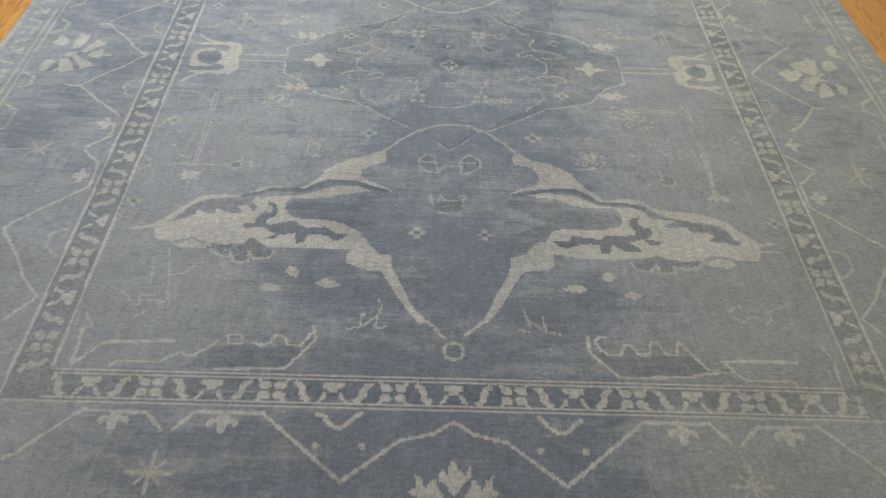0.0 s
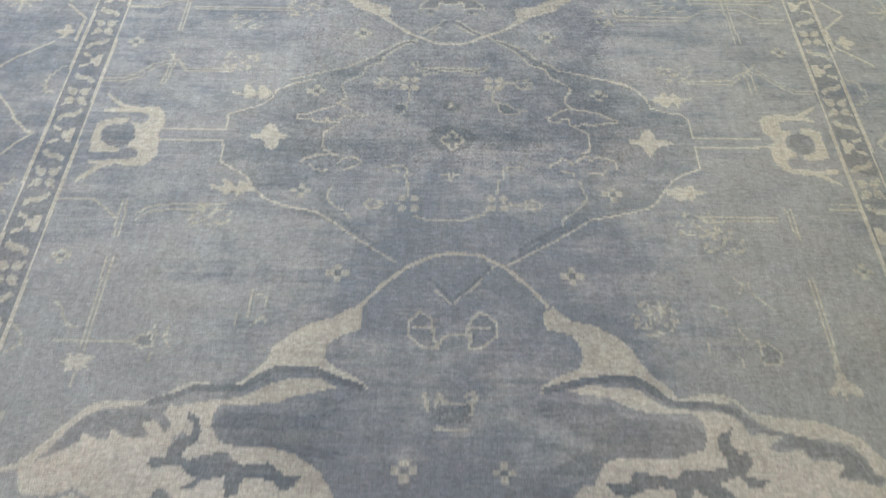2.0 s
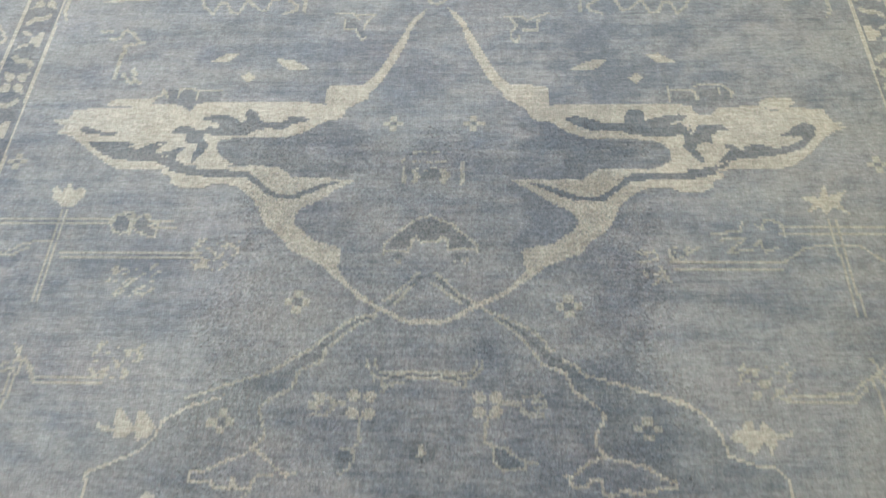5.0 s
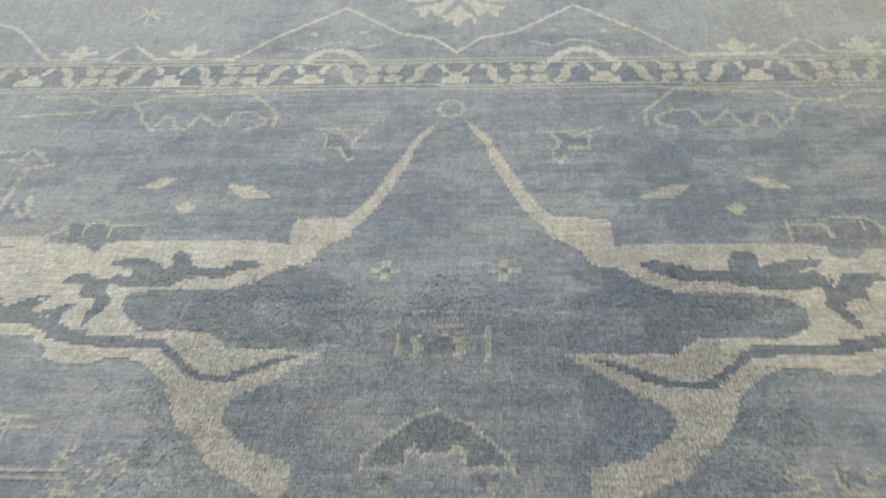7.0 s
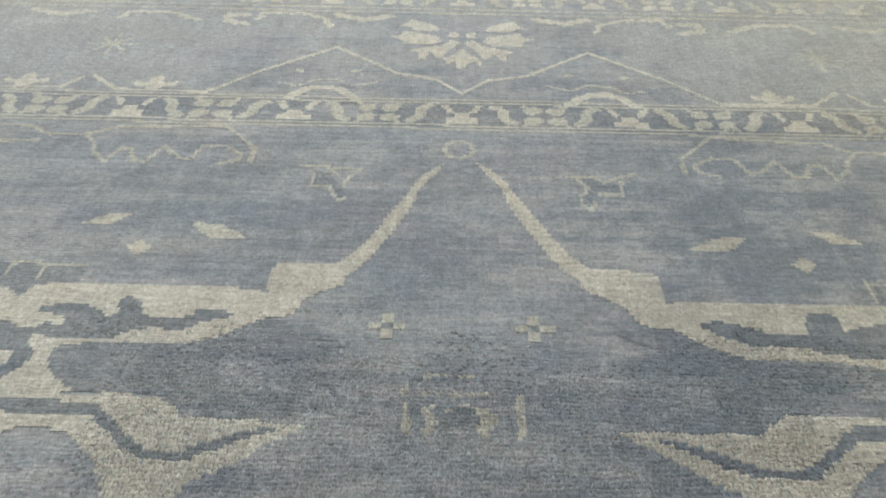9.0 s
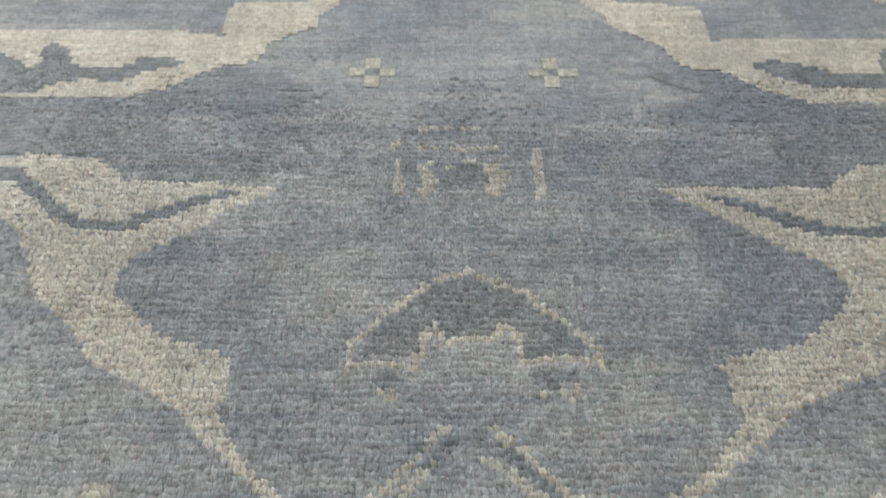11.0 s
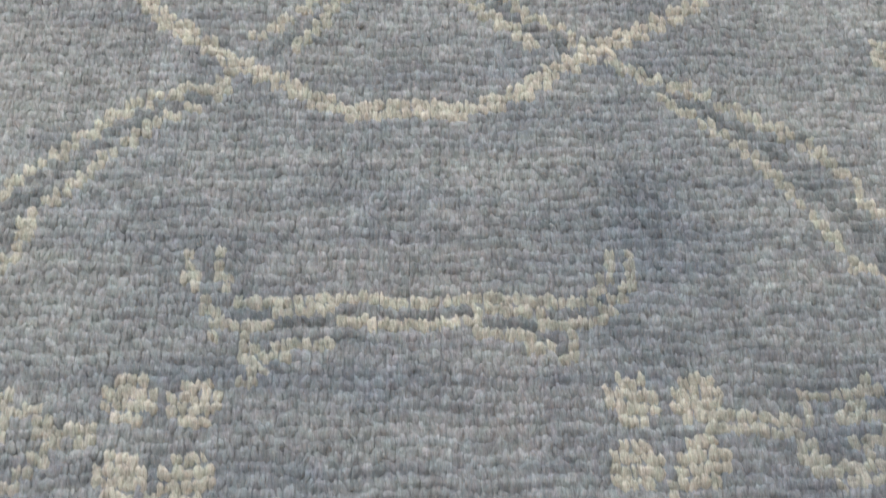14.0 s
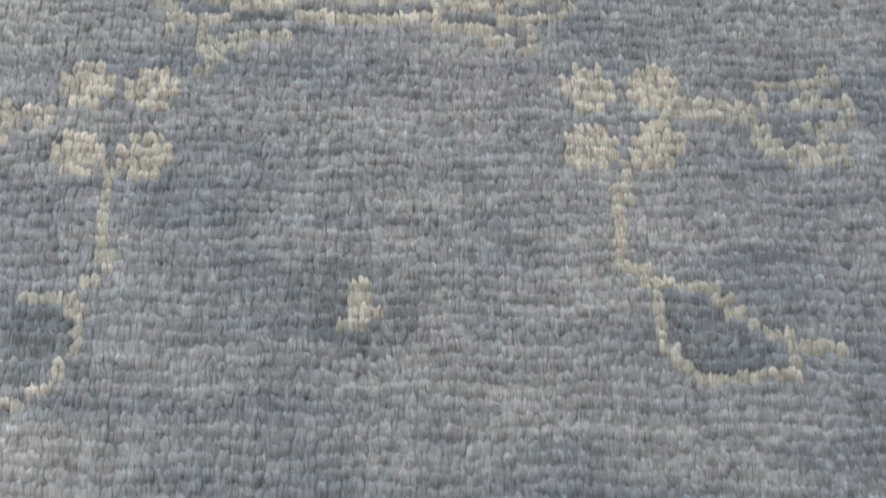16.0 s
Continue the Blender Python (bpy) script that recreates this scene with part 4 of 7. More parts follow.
def field_motifs(q):
    far = q[1] > 0
    patches = [quarter(pts, q) for pts in ([(28.2, 97.1), (32.3, 99.7), (36.7, 100.3), (35, 98), (33.2, 96.8)], [(45, 101.5), (47.7, 101.9), (51.2, 99.2), (47.1, 99.2)], [(40.5, 94.4), (42.2, 95.9), (44, 94.7), (42.1, 92.6)])]
    if not far:
        patches = [[(-45.6, -102.7), (-44.2, -101.1), (-41.9, -101.6), (-40.4, -102.9), (-41.8, -104), (-44.2, -103.6)], [(-32.5, -100.9), (-30.6, -99.2), (-27.9, -99.6), (-26.2, -101.1), (-28, -102.3), (-30.8, -101.9)], [(-40.3, -97.2), (-39.3, -95.2), (-37.6, -95.8), (-36.4, -97.5), (-37.3, -99), (-39.2, -98.4)]] if q[0] < 0 else [[(28, -100.5), (30.3, -98.9), (32.9, -99.3), (34.4, -100.6), (32.3, -101.8), (29.5, -101.4)], [(42.7, -102), (44.4, -100.6), (46.4, -101), (47.3, -102.1), (45.8, -103.2), (43.7, -102.8)], [(38.3, -96), (39.6, -94.1), (40.8, -94.7), (41.4, -96.4), (40.3, -97.8), (38.9, -97.3)]]
    for pts in patches:
        fill(start_ink("ivory_patch", IVORY, "small ivory leaf patch"), pts, 0.12)
    k = start_ink("hooked_outline", FADED, "faded hooked outline")
    if q == (-1, 1):
        fill(start_ink("hook_shade", MEDIUM, "", k), [(-22.1, 114.3), (-19.3, 113.5), (-18.2, 110.1), (-16.7, 108.1), (-17.5, 107.1), (-19.3, 110.1), (-21.5, 110.7)], 0.16)
        for pts in ([(-23.9, 115.2), (-22.5, 115.4), (-20.1, 115.4), (-18.8, 113.5)], [(-21.9, 113.5), (-21.7, 110.1), (-19.3, 110.1), (-17.5, 106.6), (-16.7, 107.6)], [(-18.9, 115.1), (-15.1, 114.7), (-16.8, 112.6), (-17.3, 110.3)]):
            stroke(k, pts, 0.6, 0.2)
    elif q == (1, 1):
        fill(start_ink("hook_shade", MEDIUM, "", k), [(16.7, 112.8), (20, 112.7), (21.7, 111.9), (21.6, 109.7), (18.4, 109.7), (16.9, 107.5), (16.1, 109), (17.5, 110.9)], 0.16)
        for pts in ([(14.4, 113.6), (15.8, 114), (19.1, 113.5), (19.5, 112.3)], [(15.8, 113.1), (17.3, 110.9), (16.1, 109), (15.8, 106.8), (17.2, 105.4), (17.8, 107.5)], [(20, 112.7), (22.9, 114.5), (24.6, 114.8)], [(22.1, 112.7), (21.8, 109.4), (18.8, 109.4)]):
            stroke(k, pts, 0.6, 0.2)
    else:
        for pts in ([(15.3, 113.6), (18.1, 114), (17.4, 109.7), (16.4, 106.8), (17.6, 105.3)], [(17.9, 110.5), (21.4, 113.5), (25.1, 114.2)], [(21.8, 113), (21.3, 109.4)]):
            stroke(k, quarter(pts, q), 0.6, 0.36)
    if far:
        k = start_ink("crest_shade", MEDIUM, "deeper blue crest along the scroll")
        if q[0] < 0:
            fill(k, [(-58.8, 91.4), (-56.2, 91.7), (-51.7, 91.4), (-46.7, 91.1), (-46.2, 87.9), (-50.1, 86.7), (-52.9, 85.9), (-55.6, 87.5), (-57.6, 87.7)], 0.3)
            lines = ([(-62.4, 88), (-61.5, 89.2), (-59.3, 90.2), (-59.5, 91.9), (-58.1, 89.5)], [(-55.9, 89.5), (-55.8, 91.7), (-54.1, 92), (-51.8, 91.6), (-51.7, 88.9)], [(-51.7, 91.4), (-46.8, 91.3)])
        else:
            fill(k, [(49.4, 90.5), (54.1, 90.4), (59.7, 91.8), (61.8, 90.4), (60.9, 87.7), (59, 86.9), (55.6, 85.8), (52.6, 86.1), (51.4, 87.2), (48.6, 87.4)], 0.2)
            lines = ([(48.6, 91.9), (48.5, 87.8)], [(49.3, 90.9), (53.9, 90.7), (54.4, 88.3)], [(54.2, 91.9), (55.2, 92.5), (59.9, 92.4), (61.7, 90.6), (61.5, 88.9)], [(59.3, 91.6), (59.3, 90)])
        for pts in lines:
            stroke(start_ink("crest_outline", FADED, "faded crested outline along the scroll"), pts, 0.6, 0.18)
    if not far:
        k = start_ink("corner_leaf_fill", MEDIUM, "deeper blue leaf in the corner of the field")
        fill(k, [(-57.6, -127.1), (-55.9, -123.6), (-53.2, -121.4), (-50.2, -120.8), (-43.9, -120.3), (-42.2, -121.2), (-37.5, -120.4), (-33, -120.9), (-31.7, -118.2), (-30.4, -118.5), (-32.3, -121.2), (-36, -126.4)] if q[0] < 0 else [(32.4, -119.4), (33.2, -121), (38.5, -126.8), (54.5, -126), (58, -124.3), (55.6, -120.6), (52, -120.7), (49.8, -120.4), (45.9, -120.9), (43.3, -120.6), (41.4, -118.1), (39.1, -121.1), (36.8, -121.2), (34.5, -119.3)], 0.30 if q[0] < 0 else 0.1)
    if q == (-1, -1):
        stroke(start_ink("corner_line", IVORY, "ivory angular line in the field's corner"), [(-83.1, -116.6), (-82.8, -127.1), (-77.8, -121.4), (-76.2, -120.4), (-61.8, -120)], 0.9, 0.1)
        for pts, w, worn in ( ([(-74.7, -127.6), (-73.3, -126), (-63.4, -126), (-62, -124.4), (-59.7, -123.2), (-58.3, -124), (-56.5, -123.6), (-54.9, -122.3), (-53.3, -120.9), (-52.3, -119.7)], 0.7, 0.12), ([(-50.1, -117.7), (-47, -117.6), (-46.5, -120), (-49.7, -120.1), (-50.1, -117.7)], 0.65, 0.12), ([(-44.1, -119.5), (-42.3, -120.5), (-40.2, -119.3), (-39.3, -117.3), (-37.2, -118.1), (-36.3, -120.3), (-33.7, -120.3), (-32.1, -118.2), (-31.6, -116.5)], 0.65, 0.12), ([(-31.2, -114.5), (-30.2, -118.2), (-32.3, -121.5), (-36, -126.7), (-51.3, -127.5)], 0.7, 0.12)):
            stroke(start_ink("corner_leaf_outline", IVORY, "pale scalloped outline of the corner leaf"), pts, w, worn)
    elif q == (1, -1):
        for pts, w, worn in (([(32.3, -115.7), (32.1, -119.4), (32.9, -121), (38.5, -127.1), (54.4, -126.3), (57.1, -125.5), (62.4, -124.8)], 0.7, 0.08), ([(36.5, -115.4), (34.9, -115.6), (33.7, -116.8), (35.1, -119.6), (36.8, -120.8), (39.2, -120.8), (40.6, -117.4), (41.9, -117.4), (43.4, -120.3), (45.9, -120.5), (46.9, -116.4), (48.5, -116.8), (49.9, -120.1), (52, -120.3), (53.3, -116.2), (54.5, -117.8), (55.7, -120.2), (58.7, -124.1), (62.3, -125)], 0.7, 0.08), ([(63, -122.4), (65.3, -126), (67.5, -127), (76.5, -126.7), (78, -128.2)], 0.7, 0.14), ([(61.9, -121.6), (79.4, -121.4)], 0.7, 0.2), ([(86.8, -116.7), (88.1, -120.8), (87.6, -127.1)], 0.7, 0.16)):
            stroke(start_ink("corner_leaf_outline", IVORY, "pale scalloped outline of the corner leaf"), pts, w, worn)
    else:
        for pts, w, worn in (([(31.8, 115.4), (32, 119.2), (37.7, 125.8), (54.7, 124.6), (58.3, 122.2), (64.1, 121.8), (67.9, 124.3), (77.6, 124.9)], 0.75, 0.2), ([(36.6, 114.7), (33.8, 115.7), (33.6, 117.4), (36.6, 119.7), (39.9, 119.5), (41.2, 115.5), (43.1, 116.2), (45.9, 119.3), (47.4, 114.7), (49.3, 115.1), (50.7, 118.3), (52.3, 118.3), (53.4, 114.3), (55.6, 116.6), (56.9, 119.9), (59, 122.2)], 0.75, 0.2), ([(65.1, 120.1), (79.2, 118.8)], 0.8, 0.3), ([(86.6, 112.8), (87.6, 115.8), (87, 122.8), (87.1, 124.6)], 0.75, 0.26)):
            stroke(start_ink("corner_leaf_outline", FADED, "pale scalloped outline of the corner leaf"), quarter(pts, q), w, worn)
    if q == (1, 1):
        for pts in ([(44.2, 50.7), (45, 49.1)], [(42.1, 47.5), (43, 45.6)], [(45.5, 50.6), (46.6, 49.8)], [(39.5, 46.7), (40.1, 45.1)]):
            stroke(start_ink("sprig_shade", SLATE, "slate fleck beside the ragged sprig"), pts, 0.7, 0.1)
        for pts in ([(43.8, 50.9), (44.1, 49.5), (44.7, 48.7)], [(41.8, 47.5), (42.5, 46), (42.9, 44.1)], [(38.8, 46.4), (39.6, 44.8)], [(41.3, 50.7), (41.7, 48.7)], [(44.6, 51.2), (45.5, 51.6)], [(46.6, 50.8), (47.9, 51.6)], [(45.7, 49.5), (46.9, 48.8)], [(38.8, 50.7), (40.5, 50.3)]):
            stroke(start_ink("ragged_sprig", FADED, "pale ragged sprig in the field"), pts, 0.5, 0.1)
    if q == (-1, 1):
        for pts in ([(-77.9, 110.1), (-75.2, 109.8)], [(-74.9, 107.5), (-73.1, 107.8), (-72.7, 109.7), (-72, 110.5), (-70.1, 109.4), (-68.8, 107.4), (-66.9, 106.3), (-69, 105.6), (-71.3, 105.2)], [(-70.8, 105.2), (-71.2, 101.6), (-71.2, 99.8), (-71.3, 95.1)], [(-67.4, 98.1), (-66.5, 94.7), (-65.1, 94)], [(-69.6, 96.7), (-68, 94.1), (-65.2, 93.8)]):
            stroke(start_ink("curled_sprig", FADED, "pale curled sprig in the field"), jagged(pts, 1.0, 0.3, False), 0.8, 0.28)
    # dotted flowers
    for pts, size in (([(7.8, 81.8)], 1.15), ([(24.8, 38.9)], 1.3), ([(86.7, 71)], 1.1), ([(85.5, 34.2)], 1.1)):
        cross_petals(quarter(pts, q)[0], size, FADED, 0.12 if size > 1.12 else 0.30)


def medallion_quarter(q):
    far = q[1] > 0
    shade = start_ink("medallion_shade", DUSK, "darker blue band of the medallion")
    fill(shade, quarter([(14, 36), (24, 28.5), (27, 26), (37, 22.5), (43, 20.5), (47, 16), (53, 10), (56.5, 9), (57.5, 2), (57.5, 0), (33, 0), (32.5, 3), (30, 5.5), (37, 6), (41, 6.8), (36, 10), (29, 11.5), (28.5, 14), (30, 19), (26, 21), (23, 27)], q), 0.20 if far else 0.36)

    def outline():
        return start_ink("medallion_outline", FADED, "pale outline of the medallion")

    if far:
        for pts in (([(9.2, 38.9), *[(10.3, 37.9), (12.8, 36.7), (15.2, 35.7), (17.5, 34.4), (19.2, 32.9), (20.5, 31.7), (20.8, 30.5), (21.7, 30)]], [(10.9, 37.6), *[(11.8, 36.4), (13.4, 35.1), (15.1, 33.7), (16.7, 32), (18, 30.3), (19, 28.9), (20, 27.3)]]) if q[0] > 0 else ([(-8.9, 38.2), *[(-10, 36.8), (-12.3, 36.5), (-14.7, 35.2), (-17.4, 33), (-19.2, 31), (-20.2, 29.7)]], [(-9.2, 37.2), *[(-10.3, 36.2), (-12.2, 35.3), (-14.9, 32.9), (-17, 30.7), (-18.3, 28.3), (-19, 26.6)]])):
            stroke(outline(), pts, 0.62, 0.22)
        d = start_ink("outline_core", SLATE, "slate core between the medallion's outlines")
        a, b = ([(10.3, 37.9), (12.8, 36.7), (15.2, 35.7), (17.5, 34.4), (19.2, 32.9), (20.5, 31.7), (20.8, 30.5), (21.7, 30)], [(11.8, 36.4), (13.4, 35.1), (15.1, 33.7), (16.7, 32), (18, 30.3), (19, 28.9), (20, 27.3)]) if q[0] > 0 else ([(-10, 36.8), (-12.3, 36.5), (-14.7, 35.2), (-17.4, 33), (-19.2, 31), (-20.2, 29.7)], [(-10.3, 36.2), (-12.2, 35.3), (-14.9, 32.9), (-17, 30.7), (-18.3, 28.3), (-19, 26.6)])
        mid = [((p[0] + r[0]) / 2, (p[1] + r[1]) / 2) for p, r in zip(a, b)]
        stroke(d, mid, 0.55, 0.28)
    cross_petals(quarter([(36.4, 16.3)], q)[0], 1.2, FADED, 0.08)


def medallion_inner():
    """The wavy inner line of the medallion, with its jagged leaves and the slate cores beside it."""
    fill(start_ink("outline_core", SLATE, "slate core between the medallion's outlines"), [(-18.7, 31.3), (-20.1, 29.7), (-22.2, 28.2), (-22.5, 26), (-20, 27.6), (-18.3, 28.5), (-17.5, 30.7)], 0.2)
    fill(start_ink("outline_core", SLATE, "slate core between the medallion's outlines"), [(21.7, 29.2), (23.2, 28), (24.9, 26.7), (26.2, 25.5), (24.3, 25.2), (23, 26.1), (20.7, 27.6)], 0.16)
    fill(start_ink("outline_core", SLATE, "slate core between the medallion's outlines"), [(24.5, -25.7), (27, -26.1), (25.4, -26.9), (22.3, -28.3), (19.2, -29.7), (16.7, -30.9), (15.6, -32.3), (14.6, -33.2), (14.1, -32.2), (16.2, -30.2), (19.3, -28.4), (21.4, -26.7)], 0.22)
    fill(start_ink("outline_core", SLATE, "slate core between the medallion's outlines"), [(-23.9, -24.3), (-22.6, -25.8), (-20.3, -27.4), (-18, -29.5), (-15.7, -31.6), (-16.4, -31.8), (-19.1, -29.7), (-22.1, -27.2), (-24.2, -25.3)], 0.42)
    stroke(start_ink("medallion_outline", FADED, "pale outline of the medallion"), [(-40.6, 20.8), (-37.7, 21.9), (-34.3, 23.2), (-30.3, 24.4), (-27.4, 25.7), (-25.1, 26.9), (-22.8, 28.5), (-20.5, 30.1), (-18.8, 31.7)], 0.56, 0.18)
    stroke(start_ink("medallion_outline", FADED, "pale outline of the medallion"), [(-18, 29.6), (-18.3, 27.9), (-19.9, 27.2), (-21.8, 26), (-22.4, 24.5), (-22.7, 22.9), (-24.7, 21.7), (-26.9, 20.2), (-27.9, 19.1), (-27.2, 17), (-26.4, 15.3), (-26.7, 13.6), (-28, 12.4)], 0.56, 0.05)
    stroke(start_ink("jagged_leaf", IVORY, "pale outline of a jagged leaf"), [(-28, 12.4), (-29, 11), (-31.8, 10.2), (-33.9, 9.1), (-35.7, 8.2), (-37.5, 8.2), (-37.4, 6.9), (-34, 6.9), (-33.2, 5.8), (-30.7, 5.8), (-30.3, 7.2), (-29.6, 5.8), (-27.6, 5.6), (-26.8, 7.2), (-26.2, 8), (-24.1, 7.7)], 0.54, 0.05)
    stroke(start_ink("jagged_leaf", IVORY, "pale outline of a jagged leaf"), [(-27.9, 12.1), (-26.2, 11.3), (-24.9, 10.2), (-23.7, 8.8), (-21.9, 8), (-20.6, 8.3)], 0.54, 0.10)
    stroke(start_ink("medallion_outline", IVORY, "pale outline of the medallion"), [(-27.5, 5), (-28.8, 3.6), (-30.4, 2.6), (-30.7, 0.9), (-30.6, -1.7), (-30, -3.5), (-28.6, -4.5)], 0.56, 0.05)
    stroke(start_ink("medallion_outline", IVORY, "pale outline of the medallion"), [(23.2, 28.3), (25.6, 27.3), (26.6, 25.8), (29.5, 24.9), (33, 24), (36.5, 22.8), (39.9, 21.6), (42.7, 20.7), (45.4, 19.2)], 0.56, 0.06)
    stroke(start_ink("medallion_outline", IVORY, "pale outline of the medallion"), [(20.1, 27.6), (21.9, 26.7), (23.6, 25.8), (24.3, 24), (25.1, 22.4), (27.4, 20.9), (29, 19.5), (29.6, 18.3), (28.7, 16.5), (27.9, 15.1), (27.7, 13.7), (28.9, 12)], 0.56, 0.05)
    stroke(start_ink("jagged_leaf", IVORY, "pale outline of a jagged leaf"), [(29.1, 11.7), (26.4, 10.6), (25.2, 9.7), (23.9, 8.4), (22.2, 8.4), (23.3, 7.8), (23.9, 6.5), (25.7, 6.5), (26.7, 7.8), (28.1, 7.8), (28.3, 5.9), (29.8, 5.4)], 0.54, 0.05)
    stroke(start_ink("jagged_leaf", IVORY, "pale outline of a jagged leaf"), [(29.8, 5.4), (32.2, 6.5), (32.7, 5.7), (35.5, 6), (36.7, 6.5), (39.9, 6.8), (40, 7.6), (38.3, 8.1), (37, 8.9), (35.5, 10), (33.3, 10.6), (31, 10.9), (29.1, 11.7)], 0.54, 0.05)
    stroke(start_ink("medallion_outline", IVORY, "pale outline of the medallion"), [(29.3, 5.4), (30.8, 4.1), (32.3, 2.8), (32.4, 0.4), (32.6, -1.5), (31.7, -3.2), (30.8, -3.7)], 0.56, 0.05)
    stroke(start_ink("jagged_leaf", IVORY, "pale outline of a jagged leaf"), [(-35.2, -7.5), (-34, -6.3), (-32.7, -6), (-31.2, -5.1), (-29.5, -5.5), (-28.6, -4.5), (-26.8, -5.5)], 0.5, 0.2)
    stroke(start_ink("jagged_leaf", IVORY, "pale outline of a jagged leaf"), [(-33, -8.3), (-31.7, -9.7), (-29.5, -10.4), (-28.6, -9.7)], 0.5, 0.2)
    stroke(start_ink("jagged_leaf", IVORY, "pale outline of a jagged leaf"), [(-26.3, -7.9), (-25.2, -6.3), (-23, -5.8), (-20.8, -7.3), (-21.8, -8.5), (-23.8, -9.4), (-25.6, -10.4)], 0.5, 0.2)
    stroke(start_ink("medallion_outline", FADED, "pale outline of the medallion"), [(-26.9, -15), (-27.6, -16.2), (-27.8, -17.9), (-27.4, -19.5), (-25.9, -21), (-24.2, -22.1), (-23.5, -23), (-22, -24.3)], 0.5, 0.28)
    stroke(start_ink("jagged_leaf", IVORY, "pale outline of a jagged leaf"), [(22.5, -8.4), (23.1, -7.2), (24.8, -6.6), (25.5, -5.3), (27, -6.2), (28, -7.2)], 0.56, 0.10)
    stroke(start_ink("jagged_leaf", IVORY, "pale outline of a jagged leaf"), [(25, -9.6), (27.7, -9.8), (27.9, -11)], 0.56, 0.10)
    stroke(start_ink("jagged_leaf", IVORY, "pale outline of a jagged leaf"), [(28.8, -6.5), (29.8, -5.3), (31.5, -4.7), (32.4, -5.9), (33.6, -4.7), (35.7, -5.2), (38.1, -6.2), (38, -8.1)], 0.56, 0.10)
    stroke(start_ink("jagged_leaf", IVORY, "pale outline of a jagged leaf"), [(31.4, -9.8), (34.5, -10.2), (35.5, -9)], 0.56, 0.10)
    stroke(start_ink("medallion_outline", FADED, "pale outline of the medallion"), [(29, -12.2), (29.3, -14.3), (29.8, -16), (30.3, -17.5), (29.2, -19.4), (27.8, -20.9), (26.7, -22.2), (25.3, -22.9), (24.5, -23.8), (24.1, -25.5)], 0.56, 0.14)
    stroke(start_ink("small_hook", FADED, "faded small hook in the medallion"), [(-15.3, -8.7), (-11.1, -8.5), (-10.2, -9.7), (-10.8, -11.8)], 0.5, 0.2)
    stroke(start_ink("small_hook", FADED, "faded small hook in the medallion"), [(-13.7, -9.7), (-12.1, -10.4)], 0.5, 0.2)
    stroke(start_ink("small_hook", FADED, "faded small hook in the medallion"), [(11.8, -8.7), (16.1, -8.4), (16.6, -9.6)], 0.5, 0.2)
    stroke(start_ink("small_hook", FADED, "faded small hook in the medallion"), [(11.8, -9.4), (11.8, -12)], 0.5, 0.2)
    stroke(start_ink("outline_core", MEDIUM, "blue core between the medallion's outlines"), [(25.6, -25.4), (21.7, -28.4), (18.2, -31.2), (12.5, -35.2)], 0.8, 0.16)
    stroke(start_ink("medallion_outline", FADED, "pale outline of the medallion"), [(30.5, -23.8), (26.8, -26.6), (22.6, -29.6), (18.0, -32.6), (12.0, -36.4)], 0.56, 0.18)
    stroke(start_ink("medallion_outline", FADED, "pale outline of the medallion"), [(-29.8, -22.6), (-25.0, -26.2), (-19.2, -30.8), (-11.5, -36.2)], 0.5, 0.2)


